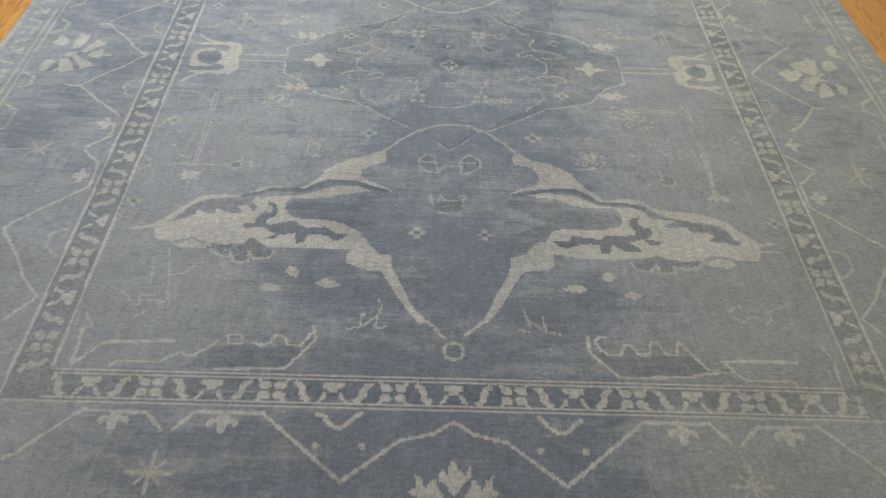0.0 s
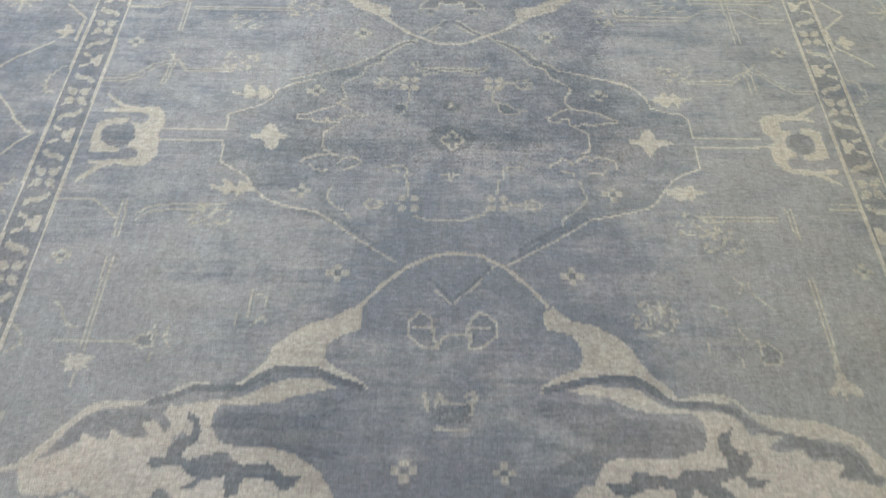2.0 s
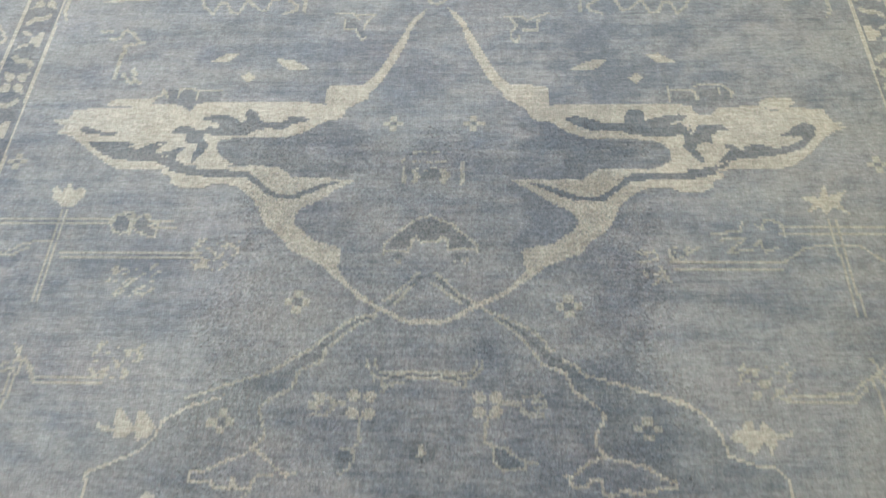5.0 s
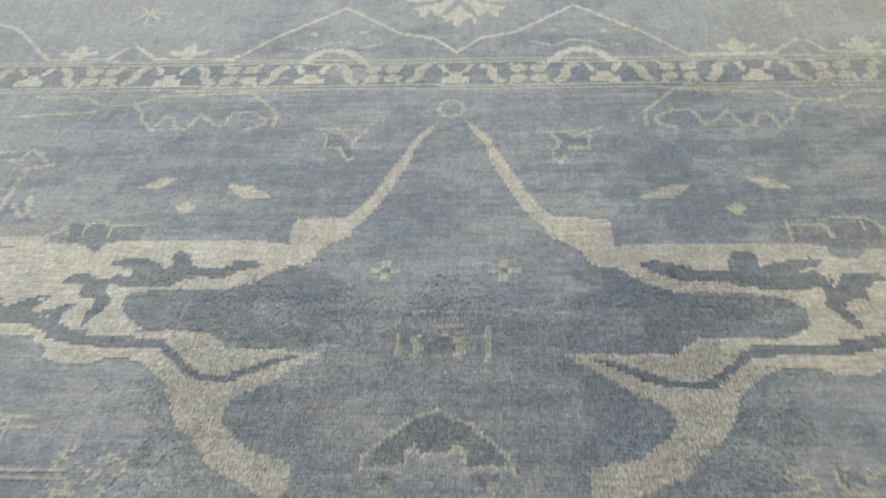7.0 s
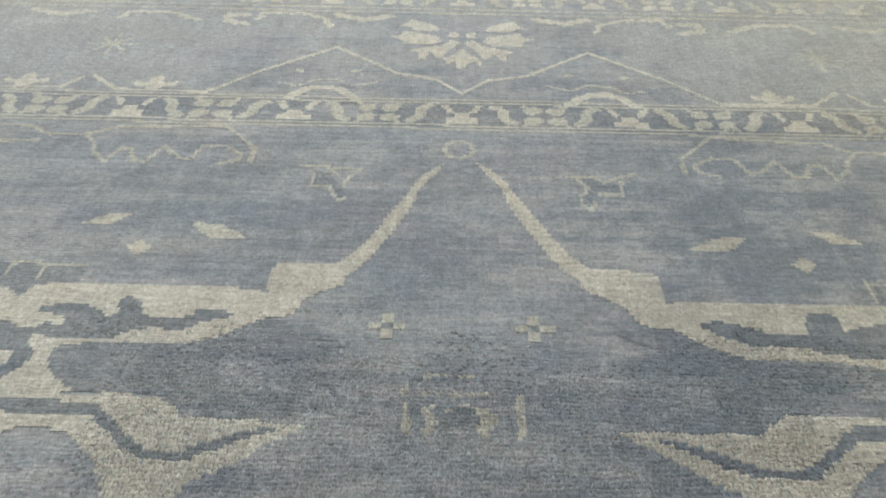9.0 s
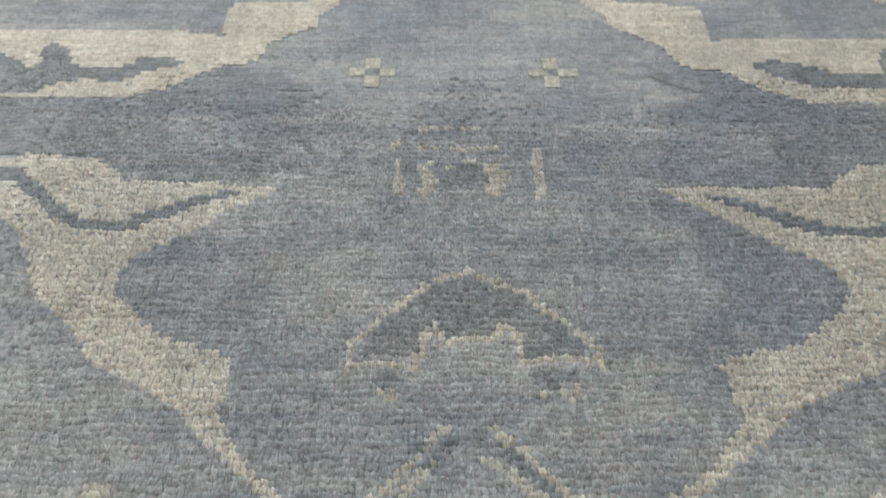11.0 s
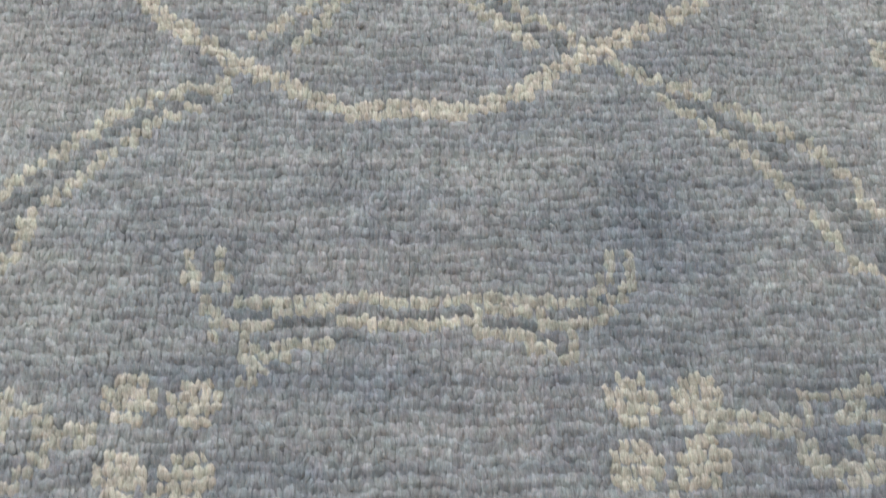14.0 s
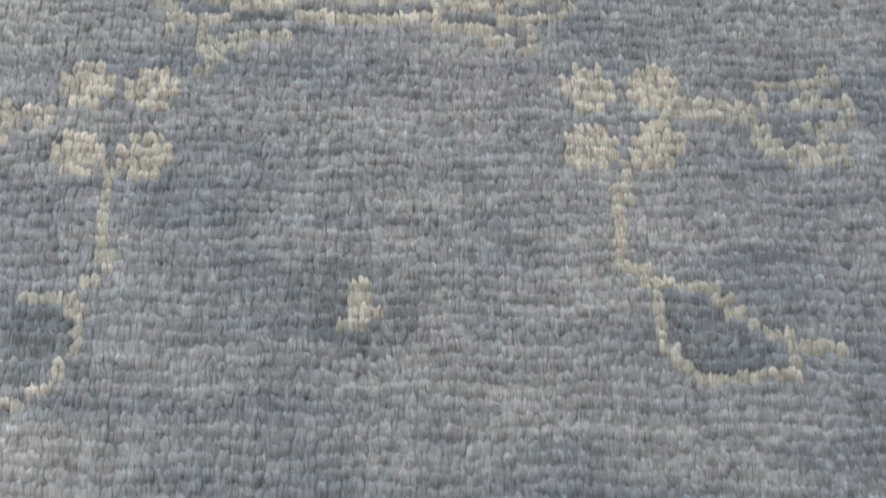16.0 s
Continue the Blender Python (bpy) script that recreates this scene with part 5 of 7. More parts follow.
def side_motifs():
    """The motifs on the long axis across the rug: cross flower, double stem and lantern flower on either side."""
    fill(start_ink("cross_flower", IVORY, "ivory cross-shaped flower in the medallion"), [(-47.7, 1.1), (-45.5, 1.5), (-45, 3.8), (-43.5, 5), (-41.7, 3.5), (-41.3, 1.6), (-39, 1.3), (-38.6, 0.2), (-40.9, -0.6), (-41.1, -2.9), (-42.3, -4.2), (-43.8, -2.9), (-44.6, -0.7), (-47.5, -0)], 0.06)
    stroke(start_ink("flower_stem", IVORY, "pale straight stem to the lantern flower"), [(-69.7, 2.5), (-54, 2.7)], 0.5, 0.08)
    stroke(start_ink("flower_stem", IVORY, "pale straight stem to the lantern flower"), [(-69.3, -1.1), (-53.9, -1.1)], 0.5, 0.08)
    n = start_ink("lantern_flower", IVORY, "ivory lantern-shaped flower with a dark eye")
    e = start_ink("dark_eye", MEDIUM, "", n)
    fill(e, [(-81.4, 3.4), (-75.8, 2.8), (-74.7, -1.4), (-76.1, -2.9), (-78, -3.8), (-80.5, -3.3), (-82.6, -1.3), (-83, 1.5), (-82.4, 3.2)], 0.16)
    fill(n, [(-86.2, 15.7), (-79.9, 10.5), (-76.4, 9.8), (-71.2, 9.9), (-69.8, 8), (-68.8, 4.5), (-69.3, 2.5), (-69.7, 1), (-68.8, -0.9), (-68.9, -3.1), (-68.5, -6), (-70, -8.6), (-71.3, -9.7), (-77.9, -9.3), (-80.2, -10.2), (-83.2, -13.6), (-85, -14.8), (-85.1, -13.6), (-81.1, -9.3), (-83.8, -9), (-84.1, -8), (-78.3, -7.8), (-75.1, -7.6), (-72.9, -6.7), (-73.5, -4.3), (-76.3, -4), (-75.9, -2.5), (-74.9, -1), (-75.8, 2.8), (-77.1, 4.7), (-74.5, 4), (-72.9, 5.9), (-73.7, 7.5), (-76.9, 8.2), (-84.5, 8), (-84.8, 9.2), (-80.6, 9.5), (-84.2, 12.9)], 0.06)
    fill(n, [(-78, 6.2), (-83.6, 5.3), (-85.1, 4.1), (-85, 1.8), (-85, -1), (-84.4, -5.3), (-77.8, -5.7), (-77.9, -4), (-80.7, -3.3), (-82.8, -1.5), (-83.3, 1.5), (-82.5, 3.4), (-79.2, 3.9), (-77.7, 5)], 0.06)
    ring = start_ink("medallion_outline", IVORY, "pale outline of the medallion")
    stroke(ring, [(-54, 2.7), (-54.3, 7.9), (-49.7, 10), (-46.9, 11.3), (-44.7, 13.5), (-43.7, 16.7), (-39.8, 19.3), (-34.3, 21.1)], 0.5, 0.17)
    ring = start_ink("medallion_outline", IVORY, "pale outline of the medallion")
    stroke(ring, [(-53.9, -1.1), (-53.4, -7.9), (-49.8, -10.3), (-46.9, -12.3), (-44.7, -16), (-41.5, -19), (-37.5, -20.9), (-29.8, -22.6)], 0.5, 0.20)
    fill(start_ink("cross_flower", IVORY, "ivory cross-shaped flower in the medallion"), [(41.8, 1.1), (44.6, 1.5), (45.7, 3.9), (47.2, 4.7), (48.3, 3.1), (48.3, 1.2), (52, 0.9), (52.4, -0.2), (49.3, -1), (47.8, -2.1), (47, -4), (45.9, -4.4), (45.2, -2.2), (44.6, -0.7), (41.7, -0)], 0.06)
    stroke(start_ink("flower_stem", IVORY, "pale straight stem to the lantern flower"), [(57.1, 1.8), (73.3, 2)], 0.5, 0.08)
    stroke(start_ink("flower_stem", IVORY, "pale straight stem to the lantern flower"), [(57.3, -1), (74.7, -0.8)], 0.5, 0.08)
    n = start_ink("lantern_flower", IVORY, "ivory lantern-shaped flower with a dark eye")
    e = start_ink("dark_eye", MEDIUM, "", n)
    fill(e, [(80.9, 3.5), (83.5, 4.3), (85.3, 2.8), (85.8, -0.6), (84.8, -2.3), (82.4, -3.1), (81.2, -1.8), (79.7, 0)], 0.16)
    fill(n, [(74.7, 8.2), (75.8, 10), (80.1, 10.5), (83.5, 10.1), (89.3, 13.9), (89.3, 12.7), (85.5, 9.8), (88, 9), (87.8, 8.2), (81.3, 8.5), (79.2, 7.7), (79.3, 5), (81.5, 5), (81.2, 3.8), (79.6, 2.7), (79, 0.4), (79.7, -1.5), (81.2, -2.5), (81, -3.6), (78.7, -4), (77.8, -5.9), (79, -7.6), (83.6, -7.9), (89.3, -7.8), (88.9, -9.2), (85.7, -9.4), (88.9, -12), (88.5, -12.7), (84.3, -10), (78.7, -9.1), (76.7, -8), (75.2, -5.6), (75.2, -2.3), (75.1, -0.4), (76.5, 1.1), (75.8, 2.6), (74.3, 4.8)], 0.06)
    fill(n, [(84, 6.2), (85.8, 5.9), (88.5, 4.8), (88.1, 2.1), (88.4, -0.5), (88.3, -3.8), (85, -4.8), (82.4, -4.7), (82.1, -3.2), (85, -2.4), (86, -0.6), (85.9, 2), (85.2, 3.5), (83.4, 3.9)], 0.06)
    ring = start_ink("medallion_outline", IVORY, "pale outline of the medallion")
    stroke(ring, [(35.2, 23.1), (42.7, 21.1), (45.9, 18.7), (48.2, 15), (48.5, 12.2), (52.5, 10.6), (55.8, 10.1), (57.1, 8.4), (57.3, 1.8)], 0.5, 0.17)
    ring = start_ink("medallion_outline", IVORY, "pale outline of the medallion")
    stroke(ring, [(57.3, -1), (57.1, -8.1), (53.2, -9.9), (50.2, -12.1), (47.8, -15.2), (46.1, -18.3), (43.9, -20), (40, -21.5), (30.5, -23.8)], 0.5, 0.20)
    fill(start_ink("serrated_leaf", IVORY, "ivory serrated leaf beside the medallion"), [(-54.6, 16.2), (-51.7, 15.4), (-51.9, 18.6), (-51.4, 19), (-49.3, 16.5), (-48.3, 15.5), (-48.2, 18.6), (-46.8, 18.3), (-44.7, 15.4), (-45.1, 14.1), (-47.2, 13.3), (-48.2, 14.9), (-49, 14.1), (-51.1, 13.4), (-51.6, 14.6), (-54.4, 15.2)], 0.10)
    fill(start_ink("serrated_leaf", IVORY, "ivory serrated leaf beside the medallion"), [(-54.6, -14.9), (-51.4, -15.5), (-52, -13.5), (-51, -13.4), (-48.5, -15.8), (-48.1, -13.7), (-46.8, -14), (-44.8, -15.4), (-44.6, -16.7), (-46.8, -17.4), (-48.1, -18.3), (-48.9, -16.8), (-50.9, -18.2), (-51.7, -16.9), (-54.3, -16.2)], 0.10)
    fill(start_ink("serrated_leaf", IVORY, "ivory serrated leaf beside the medallion"), [(59.5, 15.5), (57, 14.8), (55.5, 12.3), (54.7, 14.3), (52.7, 12.3), (51.9, 12.6), (51.1, 14.2), (49.2, 14.6), (49.6, 15.9), (51.4, 16.3), (52.2, 18), (53.3, 17.6), (53.8, 15.9), (55, 18), (55.7, 17.2), (56.7, 16), (59.6, 16.1)], 0.10)
    fill(start_ink("serrated_leaf", IVORY, "ivory serrated leaf beside the medallion"), [(57.3, -15.5), (54.9, -16.1), (53.8, -18.1), (52.8, -16.8), (51, -18.2), (50.2, -16.9), (48.3, -16.2), (48, -14.9), (49.9, -14.2), (51.6, -13.1), (52.1, -14.4), (53, -13.7), (54.4, -13), (55.2, -14.7), (57.4, -15)], 0.10)


def outlined_leaf(points):
    """A small slate leaf inside a pale line."""
    k = start_ink("small_leaf", FADED, "small slate leaf with a pale outline")
    fill(start_ink("leaf_blade", MEDIUM, "", k), points, 0.08)
    stroke(k, points, 0.5, 0.14, True)


def double_stem(points, worn, width=0.46):
    stroke(start_ink("stem", FADED, "faded thin stem line"), points, width, max(worn - 0.07, 0.06))


def field_sprays():
    """Stems, heads, hooks and leaves between the medallion and the guard band."""
    fill(start_ink("stem_head", IVORY, "pale lobed head on a stem"), [(-75.5, 62.4), (-76.4, 65), (-75.7, 65.6), (-74.1, 64.3), (-73.2, 66.6), (-71.6, 64.3), (-70.8, 65.4), (-69.7, 65.4), (-69.4, 62.7), (-70.3, 61.6), (-71.1, 60.3), (-72.9, 60.3), (-74.3, 61.6)], 0.14)
    double_stem([(-72.8, 59.7), (-73, 39.5)], 0.22)
    double_stem([(-71.9, 59.7), (-71.9, 39.5)], 0.22)
    double_stem([(-89.6, 62.7), (-85.3, 57.5), (-62.8, 57.5)], 0.22)
    double_stem([(-85.1, 56.6), (-62.6, 56.6)], 0.22)
    double_stem([(-88.7, 50.1), (-80.9, 50.1), (-78.1, 52.1), (-73, 52.5)], 0.22)
    double_stem([(-88.4, 49.1), (-80, 49.1), (-77.2, 51)], 0.22)
    double_stem([(-70.5, 50), (-43.3, 49.9)], 0.22)
    double_stem([(-70.3, 48.9), (-43.1, 48.8)], 0.22)
    double_stem([(-88.4, 20.4), (-82.5, 20.4), (-79.5, 22.3), (-76.7, 25.6), (-73.5, 27.1)], 0.22)
    double_stem([(-88.1, 19.2), (-81.7, 19.4), (-78.6, 21.1), (-75.8, 24.4), (-72.6, 26.1)], 0.22)
    double_stem([(-73.3, 30.5), (-71, 27.1)], 0.22)
    double_stem([(-71.7, 30.5), (-72.3, 26.8)], 0.22)
    double_stem([(-71.1, 26.4), (-71.9, 18.8)], 0.22)
    double_stem([(-72.1, 25.9), (-72.9, 18.8)], 0.22)
    double_stem([(-70.7, 27.9), (-67.7, 24.4), (-56.1, 24.4)], 0.22)
    double_stem([(-69.9, 26.2), (-67.4, 23.1), (-55.9, 23.1)], 0.22)
    outlined_leaf([(-62.3, 56.4), (-61.6, 58.7), (-58.8, 59.4), (-58.2, 57.9), (-58.7, 56.1), (-58.7, 54.6), (-60, 54.2), (-61.5, 54.9)])
    outlined_leaf([(-58.2, 56.1), (-57.2, 58.3), (-55.2, 58.7), (-54.7, 57.2), (-53.2, 56.4), (-53.3, 53.5), (-55.2, 53.9), (-57.2, 55)])
    stroke(start_ink("hooked_sprig", FADED, "faded hooked sprig at a stem's end"), [(-58.4, 59), (-58.2, 53.9)], 0.5, 0.18)
    stroke(start_ink("hooked_sprig", FADED, "faded hooked sprig at a stem's end"), [(-56.2, 59), (-54.8, 57.2), (-50.2, 57.2)], 0.5, 0.18)
    stroke(start_ink("hooked_sprig", FADED, "faded hooked sprig at a stem's end"), [(-54.9, 55.9), (-49.3, 55.6)], 0.5, 0.18)
    stroke(start_ink("hooked_sprig", FADED, "faded hooked sprig at a stem's end"), [(-62.7, 56.8), (-62, 58.7), (-60.2, 59), (-58.8, 57.6)], 0.5, 0.18)
    fill(start_ink("stem_head", IVORY, "pale lobed head on a stem"), [(70.1, 63.2), (73.6, 62.8), (75.3, 65.9), (75.5, 63.2), (79.4, 64.7), (77.1, 61.7), (78.6, 59.1), (75.7, 60.5), (74.3, 58.7), (73.3, 60.5), (70.1, 59), (72.2, 61.3)], 0.14)
    double_stem([(74.4, 57.9), (74.8, 37.5)], 0.2)
    double_stem([(75.7, 57.9), (76, 37.5)], 0.2)
    double_stem([(64.9, 55.9), (87.5, 56), (89.5, 57.8)], 0.2)
    double_stem([(64.7, 54.6), (87.2, 54.7), (89.6, 52.3)], 0.2)
    double_stem([(44.2, 48.2), (64.2, 48.2), (68.7, 51.4), (71.5, 51.9), (78.6, 52), (83.4, 47.6), (90.1, 47.6)], 0.2)
    double_stem([(44.1, 47), (64, 47)], 0.2)
    double_stem([(83.1, 46.4), (89.7, 46.4)], 0.2)
    double_stem([(59.7, 22.5), (70.4, 22.6), (72.8, 25), (74.5, 26)], 0.2)
    double_stem([(59.5, 21.4), (70.5, 21.4), (73.1, 23.8)], 0.2)
    double_stem([(78, 26.8), (80.8, 23.8), (83.6, 20.8), (86.1, 19.4), (91, 19.4)], 0.2)
    double_stem([(77.7, 25.6), (80.5, 22.6), (83.3, 19.7), (85.8, 18.2), (90.6, 18.2)], 0.2)
    double_stem([(74.5, 26), (74.7, 18.2)], 0.2)
    double_stem([(75.9, 26), (76.2, 18.2)], 0.2)
    double_stem([(75, 29.1), (76.6, 26)], 0.2)
    double_stem([(78.1, 29.1), (75, 26)], 0.2)
    stroke(start_ink("hooked_sprig", FADED, "faded hooked sprig at a stem's end"), [(52.3, 54.6), (57.6, 55), (58.3, 57.2)], 0.5, 0.16)
    stroke(start_ink("hooked_sprig", FADED, "faded hooked sprig at a stem's end"), [(53.4, 53.2), (58.1, 53.5), (54.5, 50.3), (58.9, 51)], 0.5, 0.16)
    stroke(start_ink("hooked_sprig", FADED, "faded hooked sprig at a stem's end"), [(60.3, 56.8), (61.7, 55.7), (62.4, 57.7)], 0.5, 0.16)
    stroke(start_ink("hooked_sprig", FADED, "faded hooked sprig at a stem's end"), [(59.7, 51.7), (61, 53.2), (61.3, 50.5), (63.8, 51.4)], 0.5, 0.16)
    stroke(start_ink("hooked_sprig", FADED, "faded hooked sprig at a stem's end"), [(62.8, 57.7), (65.3, 57.2), (65.6, 54.1)], 0.5, 0.16)
    stroke(start_ink("hooked_sprig", FADED, "faded hooked sprig at a stem's end"), [(38, 50.4), (39.9, 49.6)], 0.5, 0.16)
    stroke(start_ink("hooked_sprig", FADED, "faded hooked sprig at a stem's end"), [(38.4, 48.2), (41.3, 48.7)], 0.5, 0.16)
    stroke(start_ink("hooked_sprig", FADED, "faded hooked sprig at a stem's end"), [(40, 45.2), (42.7, 46.4)], 0.5, 0.16)
    stroke(start_ink("hooked_sprig", FADED, "faded hooked sprig at a stem's end"), [(40.4, 43.5), (42.6, 45.8), (43.3, 44.1)], 0.5, 0.16)
    stroke(start_ink("hooked_sprig", FADED, "faded hooked sprig at a stem's end"), [(43.8, 49.6), (45.5, 51)], 0.5, 0.16)
    stroke(start_ink("hooked_sprig", FADED, "faded hooked sprig at a stem's end"), [(44.9, 48.7), (47.8, 50.5), (49.5, 51.4)], 0.5, 0.16)
    fill(start_ink("stem_head", IVORY, "pale lobed head on a stem"), [(-75.1, -60.9), (-73.2, -60.1), (-74.2, -58.9), (-72.5, -59.6), (-71.7, -58.6), (-70.5, -59.8), (-68.5, -59.8), (-69.8, -61.3), (-68.6, -62.7), (-70.5, -62), (-70.7, -63.5), (-72.1, -62.3), (-73.5, -63.5), (-73.3, -61.8)], 0.14)
    double_stem([(-72.3, -35.8), (-71.8, -58.1)], 0.3)
    double_stem([(-71.1, -35.8), (-70.9, -58.1)], 0.3)
    double_stem([(-71.4, -63.3), (-71.6, -66.3)], 0.3)
    double_stem([(-88.3, -19.9), (-79.6, -19.8), (-75.6, -23), (-73.2, -25.2)], 0.3)
    double_stem([(-73.1, -19.6), (-72.5, -30.5)], 0.3)
    double_stem([(-71.9, -19.6), (-71.3, -30.5)], 0.3)
    double_stem([(-69.2, -24.1), (-67, -21.8), (-62.4, -21.1), (-50.6, -20.8)], 0.3)
    double_stem([(-68.8, -25.6), (-66.6, -23.3), (-62.1, -22.5), (-50.3, -22.3)], 0.3)
    double_stem([(-87.1, -52.2), (-84.3, -54.7), (-83.7, -57.3), (-86, -58.8)], 0.3)
    double_stem([(-77.5, -56.3), (-62.1, -56)], 0.3)
    outlined_leaf([(-62.1, -56.3), (-60.8, -54.6), (-58.9, -54.3), (-58, -57.1), (-60.1, -57.6)])
    stroke(start_ink("hooked_sprig", FADED, "faded hooked sprig at a stem's end"), [(-58.9, -52.3), (-57.6, -54.9)], 0.5, 0.18)
    stroke(start_ink("hooked_sprig", FADED, "faded hooked sprig at a stem's end"), [(-55.7, -52.7), (-56.2, -55.3), (-54.9, -57.4)], 0.5, 0.18)
    stroke(start_ink("hooked_sprig", FADED, "faded hooked sprig at a stem's end"), [(-57.9, -58.7), (-58.1, -60.6)], 0.5, 0.18)
    stroke(start_ink("hooked_sprig", FADED, "faded hooked sprig at a stem's end"), [(-40.7, -43.9), (-40.7, -50)], 0.5, 0.18)
    stroke(start_ink("hooked_sprig", FADED, "faded hooked sprig at a stem's end"), [(-39.6, -44.5), (-37.5, -45.2), (-37.5, -47.3)], 0.5, 0.18)
    stroke(start_ink("hooked_sprig", FADED, "faded hooked sprig at a stem's end"), [(-39.6, -52), (-37.7, -50), (-36.9, -51.3)], 0.5, 0.18)
    stroke(start_ink("hooked_sprig", FADED, "faded hooked sprig at a stem's end"), [(-42.8, -49.4), (-43, -52)], 0.5, 0.18)
    stroke(start_ink("hooked_sprig", FADED, "faded hooked sprig at a stem's end"), [(-77.7, -50), (-76, -52.6), (-73.9, -53.2)], 0.5, 0.18)
    stroke(start_ink("hooked_sprig", FADED, "faded hooked sprig at a stem's end"), [(-79.6, -47.3), (-77.6, -49.3)], 0.5, 0.18)
    fill(start_ink("stem_head", IVORY, "pale lobed head on a stem"), [(74, -60.6), (75.3, -61.3), (75.5, -62.8), (76.7, -63.3), (78, -64.7), (77.8, -66.1), (76.2, -65.6), (74.8, -65.4), (74.6, -67.3), (74, -66.6), (73.7, -64.7), (72.1, -66), (71.5, -65), (72.2, -63.8), (73.6, -62.8)], 0.14)
    double_stem([(74.2, -38.9), (74.1, -60.3)], 0.28)
    double_stem([(75.4, -38.9), (74.9, -60.2)], 0.28)
    double_stem([(74, -19.7), (74.7, -27.7)], 0.28)
    double_stem([(75.2, -19.7), (75.4, -28.5)], 0.28)
    double_stem([(54.8, -22.5), (71.7, -22.2)], 0.28)
    double_stem([(54.6, -23.8), (71.4, -23.5)], 0.28)
    double_stem([(84.6, -18.3), (91.2, -18.2)], 0.28)
    double_stem([(84.2, -19.8), (90.7, -19.7)], 0.28)
    double_stem([(61.6, -42.7), (65.8, -47.1)], 0.28)
    outlined_leaf([(60.7, -55.1), (62.5, -54.8), (64.1, -56.6), (63.9, -59.1), (61.2, -59.6), (60.1, -58.6)])
    stroke(start_ink("hooked_sprig", FADED, "faded hooked sprig at a stem's end"), [(60.3, -53.8), (60.4, -56.4)], 0.5, 0.17)
    stroke(start_ink("hooked_sprig", FADED, "faded hooked sprig at a stem's end"), [(56.1, -57.7), (56.4, -59.7)], 0.5, 0.17)
    stroke(start_ink("hooked_sprig", FADED, "faded hooked sprig at a stem's end"), [(62.5, -54.8), (64.3, -56.8), (64, -59.1)], 0.5, 0.17)
    stroke(start_ink("hooked_sprig", FADED, "faded hooked sprig at a stem's end"), [(58.8, -39.2), (60.3, -40.6), (59.3, -42.5)], 0.5, 0.17)
    stroke(start_ink("hooked_sprig", FADED, "faded hooked sprig at a stem's end"), [(61.3, -39.9), (61.6, -41.6)], 0.5, 0.17)
    stroke(start_ink("hooked_sprig", FADED, "faded hooked sprig at a stem's end"), [(39.7, -45.9), (39.8, -50.6)], 0.5, 0.17)
    stroke(start_ink("hooked_sprig", FADED, "faded hooked sprig at a stem's end"), [(42.1, -45.2), (42.3, -49.2)], 0.5, 0.17)
    stroke(start_ink("hooked_sprig", FADED, "faded hooked sprig at a stem's end"), [(39, -53.3), (42.1, -52.6)], 0.5, 0.17)
    stroke(start_ink("hooked_sprig", FADED, "faded hooked sprig at a stem's end"), [(52.9, -45.7), (55.6, -46.7), (55.6, -48.3)], 0.5, 0.17)
    stroke(start_ink("hooked_sprig", FADED, "faded hooked sprig at a stem's end"), [(57.2, -51.6), (58.1, -53.6)], 0.5, 0.17)
    stroke(start_ink("hooked_sprig", FADED, "faded hooked sprig at a stem's end"), [(50.2, -54.4), (50.6, -56.9)], 0.5, 0.17)
    for at, q, worn in (((-54.2, 27.2), (-1, 1), 0.2), ((-40.6, 49.2), (-1, 1), 0.26), ((-55.1, 43.5), (1, 1), 0.36), ((57.1, 24.5), (1, 1), 0.2),
                        ((-52.6, -23.8), (-1, -1), 0.26), ((53.7, -25.0), (1, -1), 0.2), ((58.6, -29.6), (-1, -1), 0.3), ((40.8, -49.0), (1, -1), 0.3)):
        sprig(at, q, worn)
    stroke(start_ink("corner_hook", FADED, "faded hooked outline in the field's corner"), [(-73.3, -93.4), (-71.7, -102)], 0.5, 0.18)
    stroke(start_ink("corner_hook", FADED, "faded hooked outline in the field's corner"), [(-70.2, -90.2), (-65.7, -110)], 0.5, 0.18)
    stroke(start_ink("corner_hook", FADED, "faded hooked outline in the field's corner"), [(-68, -99.4), (-64.7, -98.9), (-62.1, -94.9)], 0.5, 0.18)
    stroke(start_ink("corner_hook", FADED, "faded hooked outline in the field's corner"), [(-78, -105), (-75.8, -106.8), (-74.5, -109.4), (-72.9, -109), (-73.3, -106.1), (-69.7, -106)], 0.5, 0.18)
    stroke(start_ink("corner_hook", FADED, "faded hooked outline in the field's corner"), [(-71, -107.5), (-66.9, -108.3), (-66.5, -105.5)], 0.5, 0.18)
    stroke(start_ink("corner_hook", FADED, "faded hooked outline in the field's corner"), [(-73, -113.2), (-70.9, -111.4)], 0.5, 0.18)
    stroke(start_ink("corner_hook", FADED, "faded hooked outline in the field's corner"), [(-84.6, -111.6), (-82.8, -114.1), (-81.4, -115.8), (-82.9, -117)], 0.5, 0.18)
    stroke(start_ink("corner_hook", FADED, "faded hooked outline in the field's corner"), [(79.5, -88.6), (79.4, -96.2)], 0.5, 0.17)
    stroke(start_ink("corner_hook", FADED, "faded hooked outline in the field's corner"), [(67.3, -107.1), (68.9, -105.3), (70.8, -104.1), (70.7, -105.9)], 0.5, 0.17)
    stroke(start_ink("corner_hook", FADED, "faded hooked outline in the field's corner"), [(73, -105.5), (74.8, -105.8)], 0.5, 0.17)
